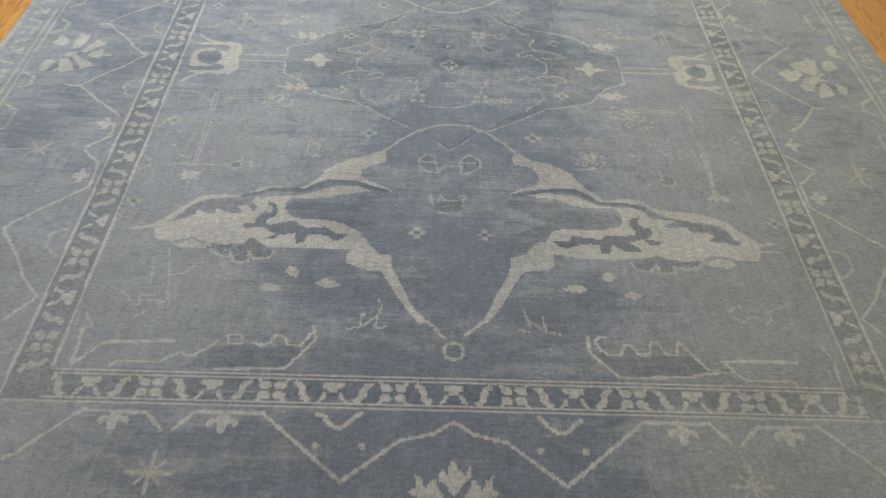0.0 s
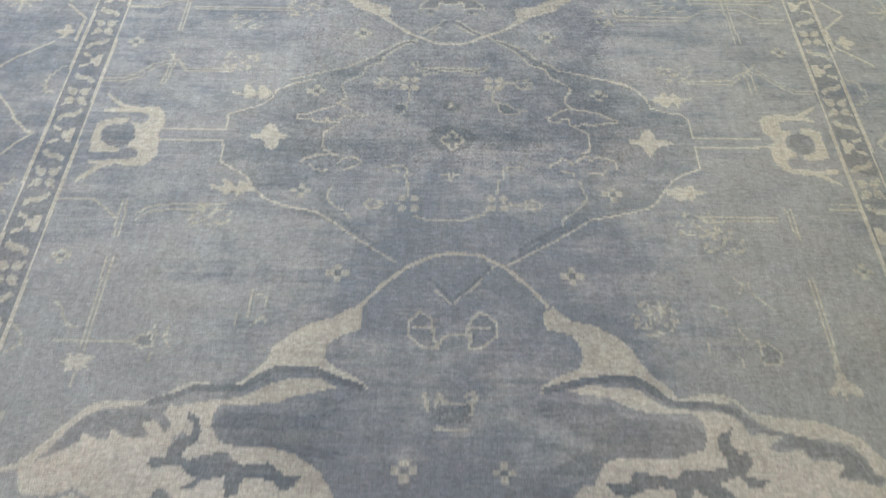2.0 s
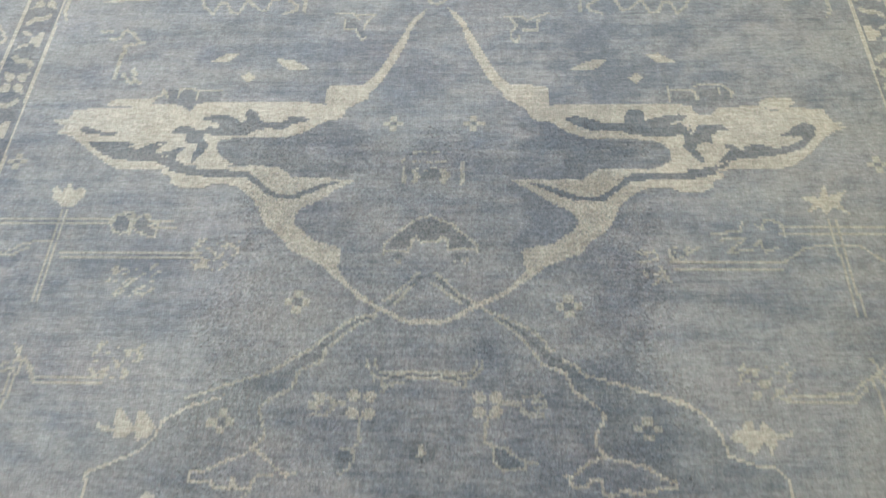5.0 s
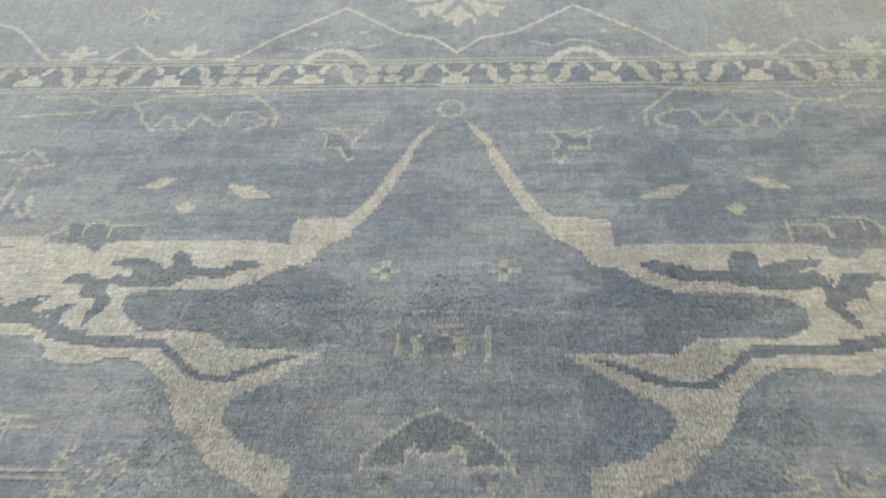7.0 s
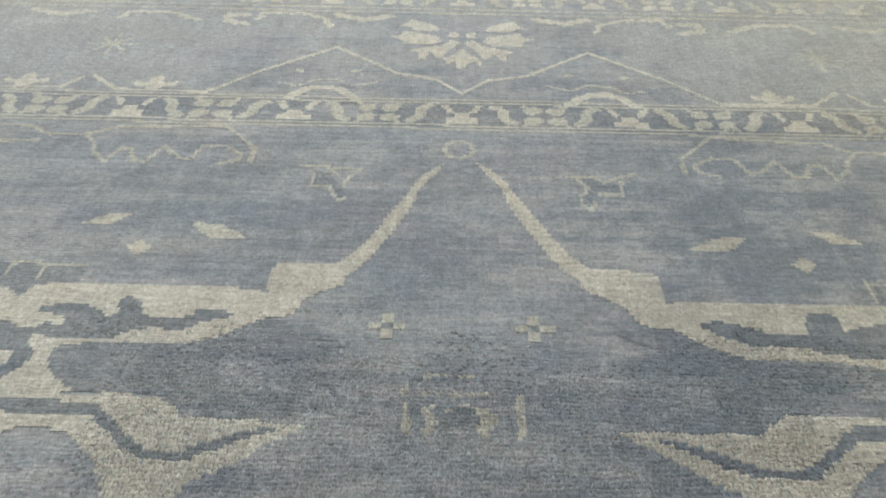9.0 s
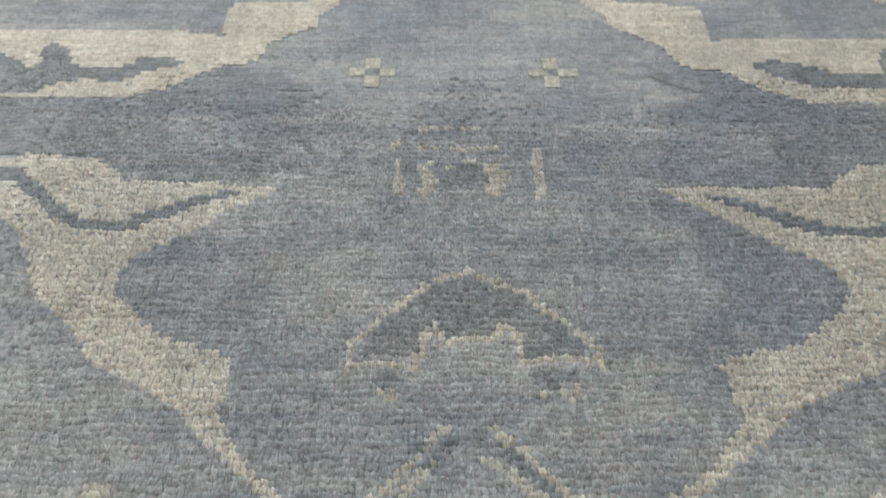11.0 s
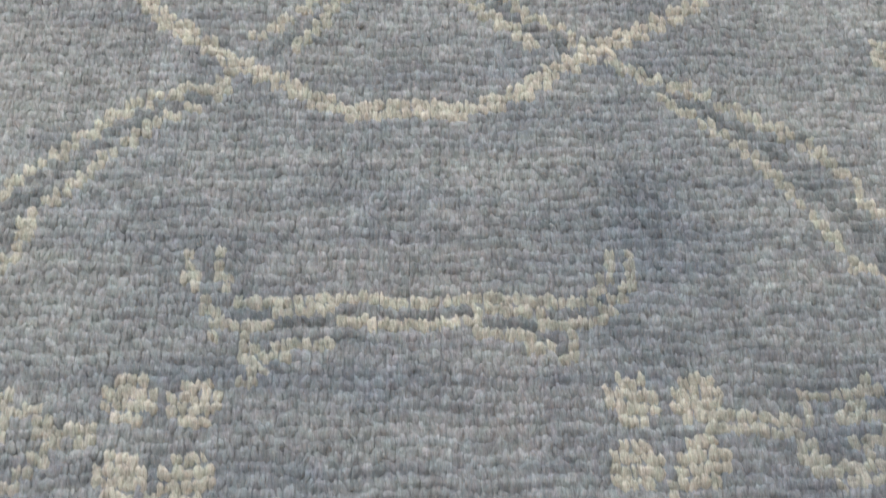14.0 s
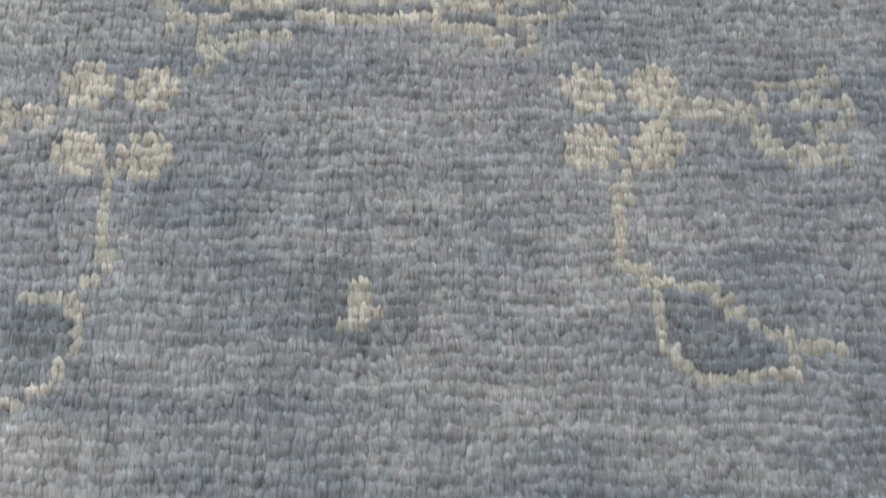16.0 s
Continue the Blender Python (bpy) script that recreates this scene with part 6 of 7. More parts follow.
    stroke(start_ink("corner_hook", FADED, "faded hooked outline in the field's corner"), [(68.4, -108.2), (69.6, -109.9), (72.7, -107.7), (75, -109), (76.5, -106.6), (76.4, -103.9)], 0.5, 0.17)
    stroke(start_ink("corner_hook", FADED, "faded hooked outline in the field's corner"), [(75.5, -110.2), (77.3, -108.6), (77.2, -106.1), (83.7, -102.9)], 0.5, 0.17)


def heart_motifs():
    """Motifs on the middle line."""
    k = start_ink("middle_shade", MEDIUM, "dark halo round the middle flower")
    fill(start_ink("halo_core", SLATE, "", k), [(x * 0.85, y * (0.62 if y > 0 else 1.0)) for x, y in [(-6.6, 4.4), (-3.7, 8), (-0, 8.2), (5.2, 6.2), (6.9, 1.8), (5.1, -2.2), (0.1, -4), (-4.2, -3.1), (-6.8, -0)]], 0.36)
    for pts in ([(-2.3, 13.2), (-0.1, 14.7), (1.9, 12.9), (0.7, 10.1), (-1.5, 9.9)], [(6.9, 2.9), (12.5, 2.5), (21.3, 1.4), (21.1, -1.9), (12.4, -2.7), (5.9, -2.6)], [(-2.7, -6.3), (0.1, -4), (3, -6), (2.3, -11.2), (0.2, -12.9), (-1.9, -11.4)]):
        fill(k, pts, 0.3)
    for at in [(-9.7, 30.3), (9.6, 30.5)]:
        fill(start_ink("dark_smudge", SLATE, "faint darker smudge of dye"), blob(at, 1.9, 1.3, 10), 0.55)
    k = start_ink("middle_flower", FADED, "pale quatrefoil outline in the rug's middle")
    stroke(k, [(0, 3.0), (1.0, 2.2), (0.9, 1.1), (2.0, 1.2), (2.8, 0), (2.0, -1.2), (0.9, -1.1), (1.0, -2.2), (0, -3.0), (-1.0, -2.2), (-0.9, -1.1), (-2.0, -1.2), (-2.8, 0), (-2.0, 1.2), (-0.9, 1.1), (-1.0, 2.2)], 0.65, 0.12, True)
    at = [(-0.3, 12)][0]
    k = start_ink("round_spot", SLATE, "small dark round spot with pale flecks")
    fill(start_ink("spot_halo", DUSK, "", k), blob(at, 3.0, 2.6, 14), 0.34)
    fill(k, blob(at, 2.2, 2.0, 12), 0.34)
    e = start_ink("pale_fleck", FADED, "", k)
    stroke(e, [(at[0] - 0.6, at[1] - 0.5), (at[0], at[1] + 0.1), (at[0] + 0.1, at[1] + 0.9)], 0.45, 0.1)
    stroke(e, [(at[0], at[1] - 0.7), (at[0] + 0.55, at[1] + 0.1)], 0.45, 0.1)
    stroke(e, [(at[0] - 0.4, at[1] + 0.6), (at[0] - 0.2, at[1] + 1.1)], 0.45, 0.1)
    at = [(-0.2, -11.6)][0]
    k = start_ink("small_tulip", FADED, "small faded tulip")
    stroke(k, [(at[0] - 2, at[1] + 0.6), (at[0] - 0.6, at[1] + 0.9), (at[0], at[1] - 1.6), (at[0] + 0.6, at[1] + 0.9), (at[0] + 2, at[1] + 0.6)], 0.6, 0.3)
    # mushroom-shaped palmette
    k = start_ink("dome_flower", FADED, "domed flower with pale outline and slate dome")
    d = start_ink("slate_dome", SLATE, "", k)
    fill(d, [(-8.6, 51), (-7.7, 52.5), (-6.5, 54.1), (-4.8, 55.8), (-3, 56.9), (-1.6, 57.9), (0.3, 57.9), (2.1, 56.9), (3.7, 56.1), (5.3, 54.7), (6.8, 53.3), (8, 52), (7.4, 51.1), (3.4, 51.1), (2.9, 53.1), (1.7, 53.6), (1.2, 52.8), (-2.2, 52.7), (-2.9, 53.7), (-3.8, 53), (-4.2, 51.1), (-7.6, 50.9)])
    fill(d, [(-7.5, 49.7), (-4.6, 49.8), (-5.3, 49), (-6.4, 48.4)], 0.12)
    fill(d, [(3.4, 50.1), (7.1, 50.3), (6.4, 49), (4.3, 48.6)], 0.12)
    for pts in ([(-9.1, 50), (-9.1, 51.7), (-8.3, 52.7), (-6.8, 54.4), (-5.1, 56), (-3.4, 57.2), (-1.8, 58.4), (-0.1, 58.5), (1.7, 57.4), (3.6, 56.6), (5.1, 55.2), (6.7, 53.6), (7.8, 52.5), (8.6, 51.8), (8.5, 50.3)],
                [(-4.2, 50.7), (-4, 52.4), (-3, 53.8), (-2.1, 52.4), (1.1, 52.4), (2, 53.8), (2.8, 52.9), (3, 50.9)],
                [(-8.6, 50.5), (-4.2, 50.4)], [(3.2, 50.7), (8.1, 50.7)],
                [(-6.9, 48.5), (-6, 47.8), (-5.5, 48.2)], [(4.2, 48.5), (4.6, 48.2)], [(5.9, 48.2), (6.4, 47.8), (6.9, 48.7)]):
        stroke(k, pts, 0.5, 0.08)
    for pts in ([(-1.6, 44.8), (-2.7, 43.5), (-4.2, 41.9), (-5.5, 40.6), (-7.2, 39)], [(1.1, 44.9), (2, 44), (3, 42.6), (4.5, 41.4), (6.1, 40.1), (7.3, 39.2)]):
        stroke(start_ink("chevron_core", SLATE, "slate shading along the chevron"), pts, 0.75, 0.26)
    for pts in ([(-2.1, 45.8), (-3.2, 44.8), (-3.6, 43.9), (-4.8, 42.7), (-6, 41.6), (-7.1, 40.8), (-8.3, 39.9)], [(-3, 43.1), (-4.5, 41.5), (-5, 40.5), (-6.3, 39.2)], [(0.8, 45.9), (1.6, 45), (2.7, 44.1), (3.6, 43), (5.1, 41.4), (7.3, 40.4), (7.9, 39.6)], [(0.4, 43.7), (1.7, 42.6), (2.8, 41.4), (4.3, 40.6), (6, 39.2)]):
        stroke(start_ink("chevron", FADED, "faded chevron line"), pts, 0.6, 0.24)
    k = start_ink("faded_box", FADED, "worn box-shaped motif with a dark spot")
    for pts, w in (([(-6.6, 72), (-5.8, 73.1), (-4.6, 74), (2.9, 74.3)], 0.6), ([(-6.2, 70.1), (-6, 66.6)], 0.8), ([(-4.1, 69.7), (-1.7, 70), (0.7, 70.1)], 0.8), ([(5.6, 71.8), (5.5, 66.4)], 0.9), ([(-5, 71.5), (2.8, 72)], 0.5), ([(-3.9, 69.5), (-3.4, 67.9), (-3.8, 67)], 1.1), ([(1.7, 69.4), (2.5, 68.6), (1.7, 67.1)], 1.5)):
        stroke(k, pts, w, 0.34)
    fill(start_ink("box_spot", SLATE, "", k), [(-2, 69.6), (0.5, 69.7), (1.3, 68.3), (1.1, 67.2), (-0.3, 67.1), (-1.7, 67.2), (-3.1, 67.7), (-2.3, 69)], 0.25)
    # bracket
    k = start_ink("horned_bracket", FADED, "pale bracket with horned ends")
    d = start_ink("bracket_core", SLATE, "", k)
    for pts in ([(-7.8, 25.3), (-6.3, 25.3)], [(-3.7, 25.4), (2.4, 25.4)], [(5.6, 25.4), (7.3, 25.5)], [(-6, 24.7), (-3.8, 24.7)], [(2.8, 24.8), (5.3, 24.8)], [(8, 26.6), (7.9, 25.7)], [(5.6, 24.4), (6.1, 24)]):
        stroke(d, pts, 0.62, 0.08)
    for pts in ([(-7.9, 25.9), (7.5, 26)], [(-10.3, 28), (-10, 26.8), (-9.5, 25.9), (-8.9, 25)], [(-9, 28.1), (-8.8, 27.1), (-8.1, 26)], [(8.4, 28.2), (8.4, 27.2), (7.7, 26.3)], [(9.6, 28.3), (9.5, 26.6), (8.9, 26.1), (8.4, 25.6), (8.2, 25)], [(-6.2, 25.4), (-3.8, 25.4)], [(2.5, 25.4), (5.5, 25.5)], [(-8.9, 24.6), (-8.3, 24.8), (-6.4, 24.7)], [(-3.6, 24.8), (2.7, 24.8)], [(5.5, 24.8), (8.1, 25)]):
        stroke(k, pts, 0.56, 0.05)
    for pts in ([(-6.3, 24.1), (-3.8, 24.1)], [(2.8, 24.3), (5, 24.3)], [(-7.4, 24.6), (-7.3, 23.2)], [(-6.7, 23.3), (-5.7, 23.6)], [(-7.6, 22.3), (-6.8, 22.8)], [(5, 24.1), (5.7, 23.9), (6.2, 23.3)], [(6.9, 24.5), (6.7, 23.6)]):
        stroke(k, pts, 0.52, 0.16)
    # flower clusters with a leaf below
    for s, f, stem, leaf, dark in ((1, (10.35, 20.2), [(10.2, 18), (10.1, 15.4), (10, 13.7), (10.6, 13.4), (11.3, 12.9)], ([(11.3, 12.9), (13.4, 13.1), (13.8, 12.4), (14.9, 11.6), (15.6, 10.7), (18, 10.5)], [(11.4, 12.8), (11.3, 10.8), (11.9, 9.9), (12.9, 9.3), (16.2, 9.5), (16.5, 10.3)]), [(11.7, 12.8), (13.2, 12.8), (13.7, 12.1), (14.7, 11.4), (15.5, 10.5), (16.1, 9.9), (12.9, 9.6), (12, 10.2), (11.6, 10.9)]), (-1, (-10.75, 19.9), [(-10.6, 17.8), (-10.6, 15.3), (-10.5, 13.2), (-11.1, 12.9)], ([(-13.5, 12.3), (-11.5, 12.2), (-11.3, 10.3), (-11.9, 9), (-12.9, 8.5), (-13.7, 8.5)],), [(-13.4, 12), (-11.7, 11.9), (-11.6, 10.4), (-12.2, 9.3), (-13, 8.8), (-13.8, 8.8), (-14.2, 11.6)])):
        four_petals(f, 1.16, 1.38)
        k = start_ink("leafed_stem", FADED, "thin pale stem ending in a slate leaf")
        fill(start_ink("leaf_blade", SLATE, "", k), dark, 0.08)
        stroke(k, stem, 0.5, 0.08)
        for pts in leaf:
            stroke(k, pts, 0.5, 0.08)
    k = start_ink("side_blossom", FADED, "pale outlined blossom on a short stem")
    for pts in ([(12.4, 20.4), (15.4, 20.5), (16.1, 20.7), (16.7, 21.8), (19.4, 22), (18.6, 21.3), (17.8, 20.8)], [(18.3, 20.8), (20, 20.7), (20.1, 19.9), (18.4, 19.8), (18.8, 18.8), (19.4, 18.4), (17, 18.5), (16.2, 19.4), (15.6, 20.3)]):
        stroke(k, pts, 0.72, 0.03)
    k = start_ink("side_blossom", FADED, "pale outlined blossom on a short stem")
    for pts in ([(12.4, 20.4), (15.4, 20.5), (16.1, 20.7), (16.7, 21.8), (19.4, 22), (18.6, 21.3), (17.8, 20.8)], [(18.3, 20.8), (20, 20.7), (20.1, 19.9), (18.4, 19.8), (18.8, 18.8), (19.4, 18.4), (17, 18.5), (16.2, 19.4), (15.6, 20.3)]):
        stroke(k, [(min(0.6 - x, -13.5), y - 0.4) for x, y in pts], 0.66, 0.12)
    for at, side_at, leaf, stem in zip([(-9.8, -19.7), (10.2, -19.4)], [(-17.5, -20.1), (18, -19.8)], ([(-16.1, -10), (-13.3, -8.2), (-11.2, -9.4), (-10.2, -12.8), (-12.9, -11.9)], [(11.2, -9.7), (13.9, -8.8), (16.8, -8.2), (15, -10.6), (11.4, -12.4)]), ([(-10.2, -12.8), (-9.7, -17.8)], [(10.7, -12.4), (10, -16.8)])):
        four_petals(at, 1.05, 1.38, FADED, 0.14)
        k = start_ink("leafed_stem", FADED, "thin faded stem ending in a leaf")
        stroke(k, stem, 0.6, 0.2)
        k = start_ink("side_blossom", FADED, "faded outlined blossom")
        stroke(k, blob(side_at, 1.9, 1.3, 8), 0.7, 0.22, True)
        stroke(k, [side_at, at], 0.5, 0.36)
    stroke(start_ink("horned_bracket", FADED, "worn bracket"), [(-8.3, -23.5), (-5.1, -24.5), (2.3, -24.5), (7, -22.8), (8, -20.4)], 0.6, 0.30)
    # rings at the tips
    for at in ([(-1, 120.7)][0], (1.2, -120.7)):
        stroke(start_ink("tip_ring", FADED, "small pale ring at the scrolls' meeting point"), blob(at, 2.3, 2.5, 8), 0.85, 0.12, True)
    # the near half's own motifs
    for pts in ([(-8.4, -53.9), (-8.5, -50.8), (-7.3, -49.6), (-6.4, -48.3), (-3.8, -50.1), (-3.5, -54.9), (-2.5, -56.7), (-5.5, -56.8)], [(3.2, -51.9), (4.2, -50), (5.5, -48.5), (7.1, -48.9), (8.9, -50.7), (9, -53.8), (6.2, -56.4), (3.6, -56.8), (3.8, -52.9)]):
        k = start_ink("roundel", FADED, "small barred roundel with pale outline")
        fill(start_ink("roundel_core", MEDIUM, "", k), pts, 0.46)
        stroke(k, pts, 0.55, 0.28, True)
        x, y = np.mean(pts, 0)
        stroke(k, [(x - 1.8, y + 0.4), (x + 1.8, y + 0.4)], 0.5, 0.14)
    stroke(start_ink("roundel_link", FADED, "faded link between the roundels"), [(-3.5, -54.9), (-2.5, -55.8), (-1.3, -54.2), (0.5, -53.5), (2.6, -53.8), (3.6, -52.2)], 0.65, 0.2)
    k = start_ink("crown_motif", FADED, "faded crown-shaped motif with a slate core")
    fill(start_ink("crown_core", SLATE, "", k), [(-4, -69.7), (-1.1, -69.3), (3.5, -68.9), (4.2, -71.1), (3, -72.7), (-2.2, -72.9)], 0.40)
    for pts in ([(-5.1, -66.2), (-4.3, -70)], [(-2.9, -69), (-2.1, -66.5), (-1.4, -68.5), (3, -68.6), (4.5, -67.6)], [(4.2, -67.9), (3.8, -70.8)], [(-2.7, -73.7), (3, -73.8)], [(2.6, -67.3), (4.1, -66.2), (4.9, -67.6)]):
        stroke(k, pts, 0.7, 0.24)
    stroke(start_ink("near_chevron", SLATE, "faint slate chevron"), [(-4.6, -40.2), (0.1, -45.6), (4.6, -41.2), (8.0, -37.0)], 0.7, 0.40)
    stroke(start_ink("near_chevron_edge", FADED, "faded edge of the chevron"), [(-3.2, -43.2), (0.1, -46.6), (4.9, -42.0), (8.8, -37.0)], 0.5, 0.46)


# ---- borders ----
def band_point(side, u, v):
    """A point of the border: u along the side from its middle, v outwards from the field's edge."""
    if side == "north":
        return (u - 0.7, 126.7 + v - 0.012 * u)
    if side == "south":
        return (u * 0.97 + 1.2, -(128.9 + 0.93 * v))
    x = 89.4 + v + (0.003 if side == "east" and u < 0 else 0.012) * u
    return (x + 1.0, u) if side == "east" else (-x + 0.6, u)


SIDES = (("north", 91.0, 152.0), ("south", 89.0, 152.0), ("east", 127.5, 188.0), ("west", 127.5, 188.0))


def on_band(side, points, u, v, flip=1):
    return [band_point(side, u + flip * x, v + y) for x, y in points]


def guard_motif(side, kind, u, v, size, material, worn, flip):
    if kind == 0:
        k = start_ink("tulip", material, "small ivory tulip in the guard band")
        fill(k, on_band(side, [(-2.3 * size, -2.7 * size), (2.3 * size, -2.7 * size), (2.3 * size, -1.2 * size), (1.2 * size, -1.0 * size), (0.9 * size, 0.3 * size), (-0.9 * size, 0.3 * size), (-1.2 * size, -1.0 * size), (-2.3 * size, -1.2 * size)], u, v), worn)
        for s in (-1, 1):
            fill(k, on_band(side, [(s * 3.2 * size, 2.8 * size), (s * 1.9 * size, 2.6 * size), (s * 1.1 * size, 0.6 * size), (s * 1.9 * size, 0.2 * size)], u, v), worn)
    elif kind == 2:
        k = start_ink("crossed_rosette", material, "small crossed rosette in the guard band")
        for sx in (-1, 1):
            for sy in (-1, 1):
                fill(k, on_band(side, blob((sx * 1.6 * size, sy * 1.4 * size), 1.45 * size, 1.2 * size, 8, 22.5), u, v), worn)
                stroke(k, on_band(side, [(sx * 2.0 * size, sy * 1.9 * size), (sx * 2.9 * size, sy * 2.7 * size)], u, v), 0.8 * size, worn)
    else:
        k = start_ink("slanted_leaf", material, "small slanted leaf in the guard band")
        f = flip
        fill(k, on_band(side, [(-2.2 * size, 2.2 * size), (-1.4 * size, 2.9 * size), (-0.2 * size, 2.6 * size), (0.8 * size, 1.0 * size), (0.9 * size, -0.8 * size), (2.3 * size, -2.1 * size), (1.5 * size, -2.9 * size), (0.3 * size, -2.4 * size), (-0.7 * size, -0.9 * size), (-0.9 * size, 1.1 * size)], u, v, f), worn)


def guard_band(side, reach, outer_reach):
    # a dark bed between pale lines, and the row of motifs
    low, high, double = {"north": (0.85, 9.45, True), "south": (0.1, 8.1, True), "east": (0.8, 8.4, False), "west": (-0.8, 7.8, False)}[side]
    mid = (low + high) / 2
    k = start_ink("guard_bed", MEDIUM, "dark bed of the inner guard band")
    fill(k, [band_point(side, -reach - 9, low), band_point(side, reach + 9, low), band_point(side, reach + 9, high), band_point(side, -reach - 9, high)], 0.30)
    for v, extra in ((low, 0), (high, 9)):
        for off in ((-0.55, 0.55) if double else (0.0,)):
            stroke(start_ink("guard_line", FADED if side == "north" else IVORY, "thin pale guard line"), [band_point(side, -reach - extra, v + off), band_point(side, 0, v + off), band_point(side, reach + extra, v + off)], 0.5 if double else 0.75, 0.1)
    step = 6.72
    n = int((reach + 4) / step)
    for i in range(-n, n + 1):
        guard_motif(side, (0, 1, 2, 1)[i % 4], i * step, mid, {"north": 1.16, "south": 1.02}.get(side, 1.0), IVORY if i % 4 == 0 or side == "south" else FADED, 0.08 if side == "south" else 0.16, 1 if i % 4 == 1 else -1)
    if double:
        for s in (-1, 1):
            guard_motif(side, 2, s * (reach + 4.4), mid, 0.94, FADED, 0.16, 1)
    # outer guard, more faded
    for v in (47.2, 49.4):
        stroke(start_ink("guard_line", FADED, "thin pale guard line"), [band_point(side, -outer_reach + 14, v), band_point(side, 0, v), band_point(side, outer_reach - 14, v)], 0.7, 0.16)
    k = start_ink("end_stripe", FADED, "plain worn stripe along the rug's edge")
    fill(k, [band_point(side, -outer_reach, 58.2), band_point(side, outer_reach, 58.2), band_point(side, outer_reach, 61.5), band_point(side, -outer_reach, 61.5)], 0.42)
    m = int((outer_reach - 8) / step)
    for i in range(-m, m + 1):
        guard_motif(side, (0, 1, 2, 1)[i % 4], i * step, 54.0, 1.05 if side == "north" else 0.92, IVORY if side == "north" and i % 2 == 0 else FADED, 0.10, 1 if i % 4 == 1 else -1)


def end_border(side):
    """Main border across an end."""
    north = side == "north"
    vines = ([(0, 12.3), (4.5, 17.5), (11.3, 19.5), (23.1, 29.8), (35.4, 19.1), (42.8, 10.9), (58.2, 11), (63.4, 15.7)], [(65.4, 15.1), (67.9, 11.3), (80.0, 11.1), (91, 23), (106, 30)]) if north else ([(0.2, 11.7), (4.4, 14.8), (11.5, 16.8), (23.2, 27.2), (41.5, 10.4), (55.9, 10.3), (59.7, 15.5)], [(62.2, 15.4), (66.3, 11.1), (80.1, 10.6), (90.6, 22.4), (106, 32)])
    for s in (-1, 1):
        for pts, worn in zip(vines, (0.10, 0.16)):
            stroke(start_ink("vine", IVORY, "pale angular vine along the main border"), on_band(side, pts, 0, 0, s), 0.85, worn * 0.7)
        for u in ((52.2, 74.5) if north else (49.6, 72.7)):
            p = band_point(side, s * u, 10.6)
            lobed_leaf(p, 0 if north else 180, 2.9 if north else 2.5)
        star_flower(band_point(side, s * (64.8 if north else 61.9), 29.0 if north else 26.0), 4.6)
        hung = on_band(side, [(17.7, 9.2), (19.4, 11.6), (21.5, 12.9), (24.5, 13.5), (26.8, 11.9), (28.7, 9.5)], 0, 0, s)
        if not north:
            hung = [(-27.5, -138.5), (-25.9, -139), (-25.1, -140.5), (-22.7, -141.7), (-20.7, -140.4), (-19.4, -138.8), (-18.3, -138.2)] if s < 0 else [(19.4, -138.1), (20.3, -139.2), (21, -140.3), (22.7, -141.5), (24.4, -141.9), (25.7, -140.7), (27.1, -139.3), (28.3, -138.5)]
        stroke(start_ink("scallop", IVORY, "pale scalloped arch"), jagged(hung, 1.4, 0.35, False), 1.7 if north else 1.0, 0.14 if north else 0.06)
        if north:
            stroke(start_ink("scallop_edge", FADED, "thin pale line round the scallop"), on_band(side, [(14.5, 16.0), (18.5, 14.2), (21.5, 16.4), (25, 16.2), (28.0, 13.8), (31, 14.8)], 0, 0, s), 0.55, 0.42)
        spots = on_band(side, [(18.6, 20.0), (28.4, 19.7)], 0, 0, s)
        if not north:
            spots = [(-27.1, -146), (-17.6, -146)] if s < 0 else [(19, -146.1), (28.3, -146.1)]
        for at in spots:
            fill(start_ink("dot", FADED, "small pale dot"), blob(at, 0.9, 0.8, 6), 0.1)
        for pts, w in (([(25.7, 39.2), (27.3, 43.1), (31.6, 45.5), (39.8, 45.7), (40.4, 42.3)], 0.9), ([(42.2, 39.6), (46.4, 40.8), (46.5, 44.1), (43, 44.1)], 1.3), ([(14.6, 45.1), (19.8, 42.9), (24.9, 45.3)], 1.5), ([(52, 41), (58, 44.5), (66, 44.8), (68, 41.5)], 1.0), ([(74, 44.5), (80, 42.5), (86, 44.8)], 1.4)):
            stroke(start_ink("outer_hook", IVORY if north else FADED, "pale hook below the outer guard"), jagged(on_band(side, pts, 0, 0, s), 1.2, 0.3, False), w * 1.3, 0.14)
    palmette(side, lambda pts, s: on_band(side, pts, 0, 0, s))


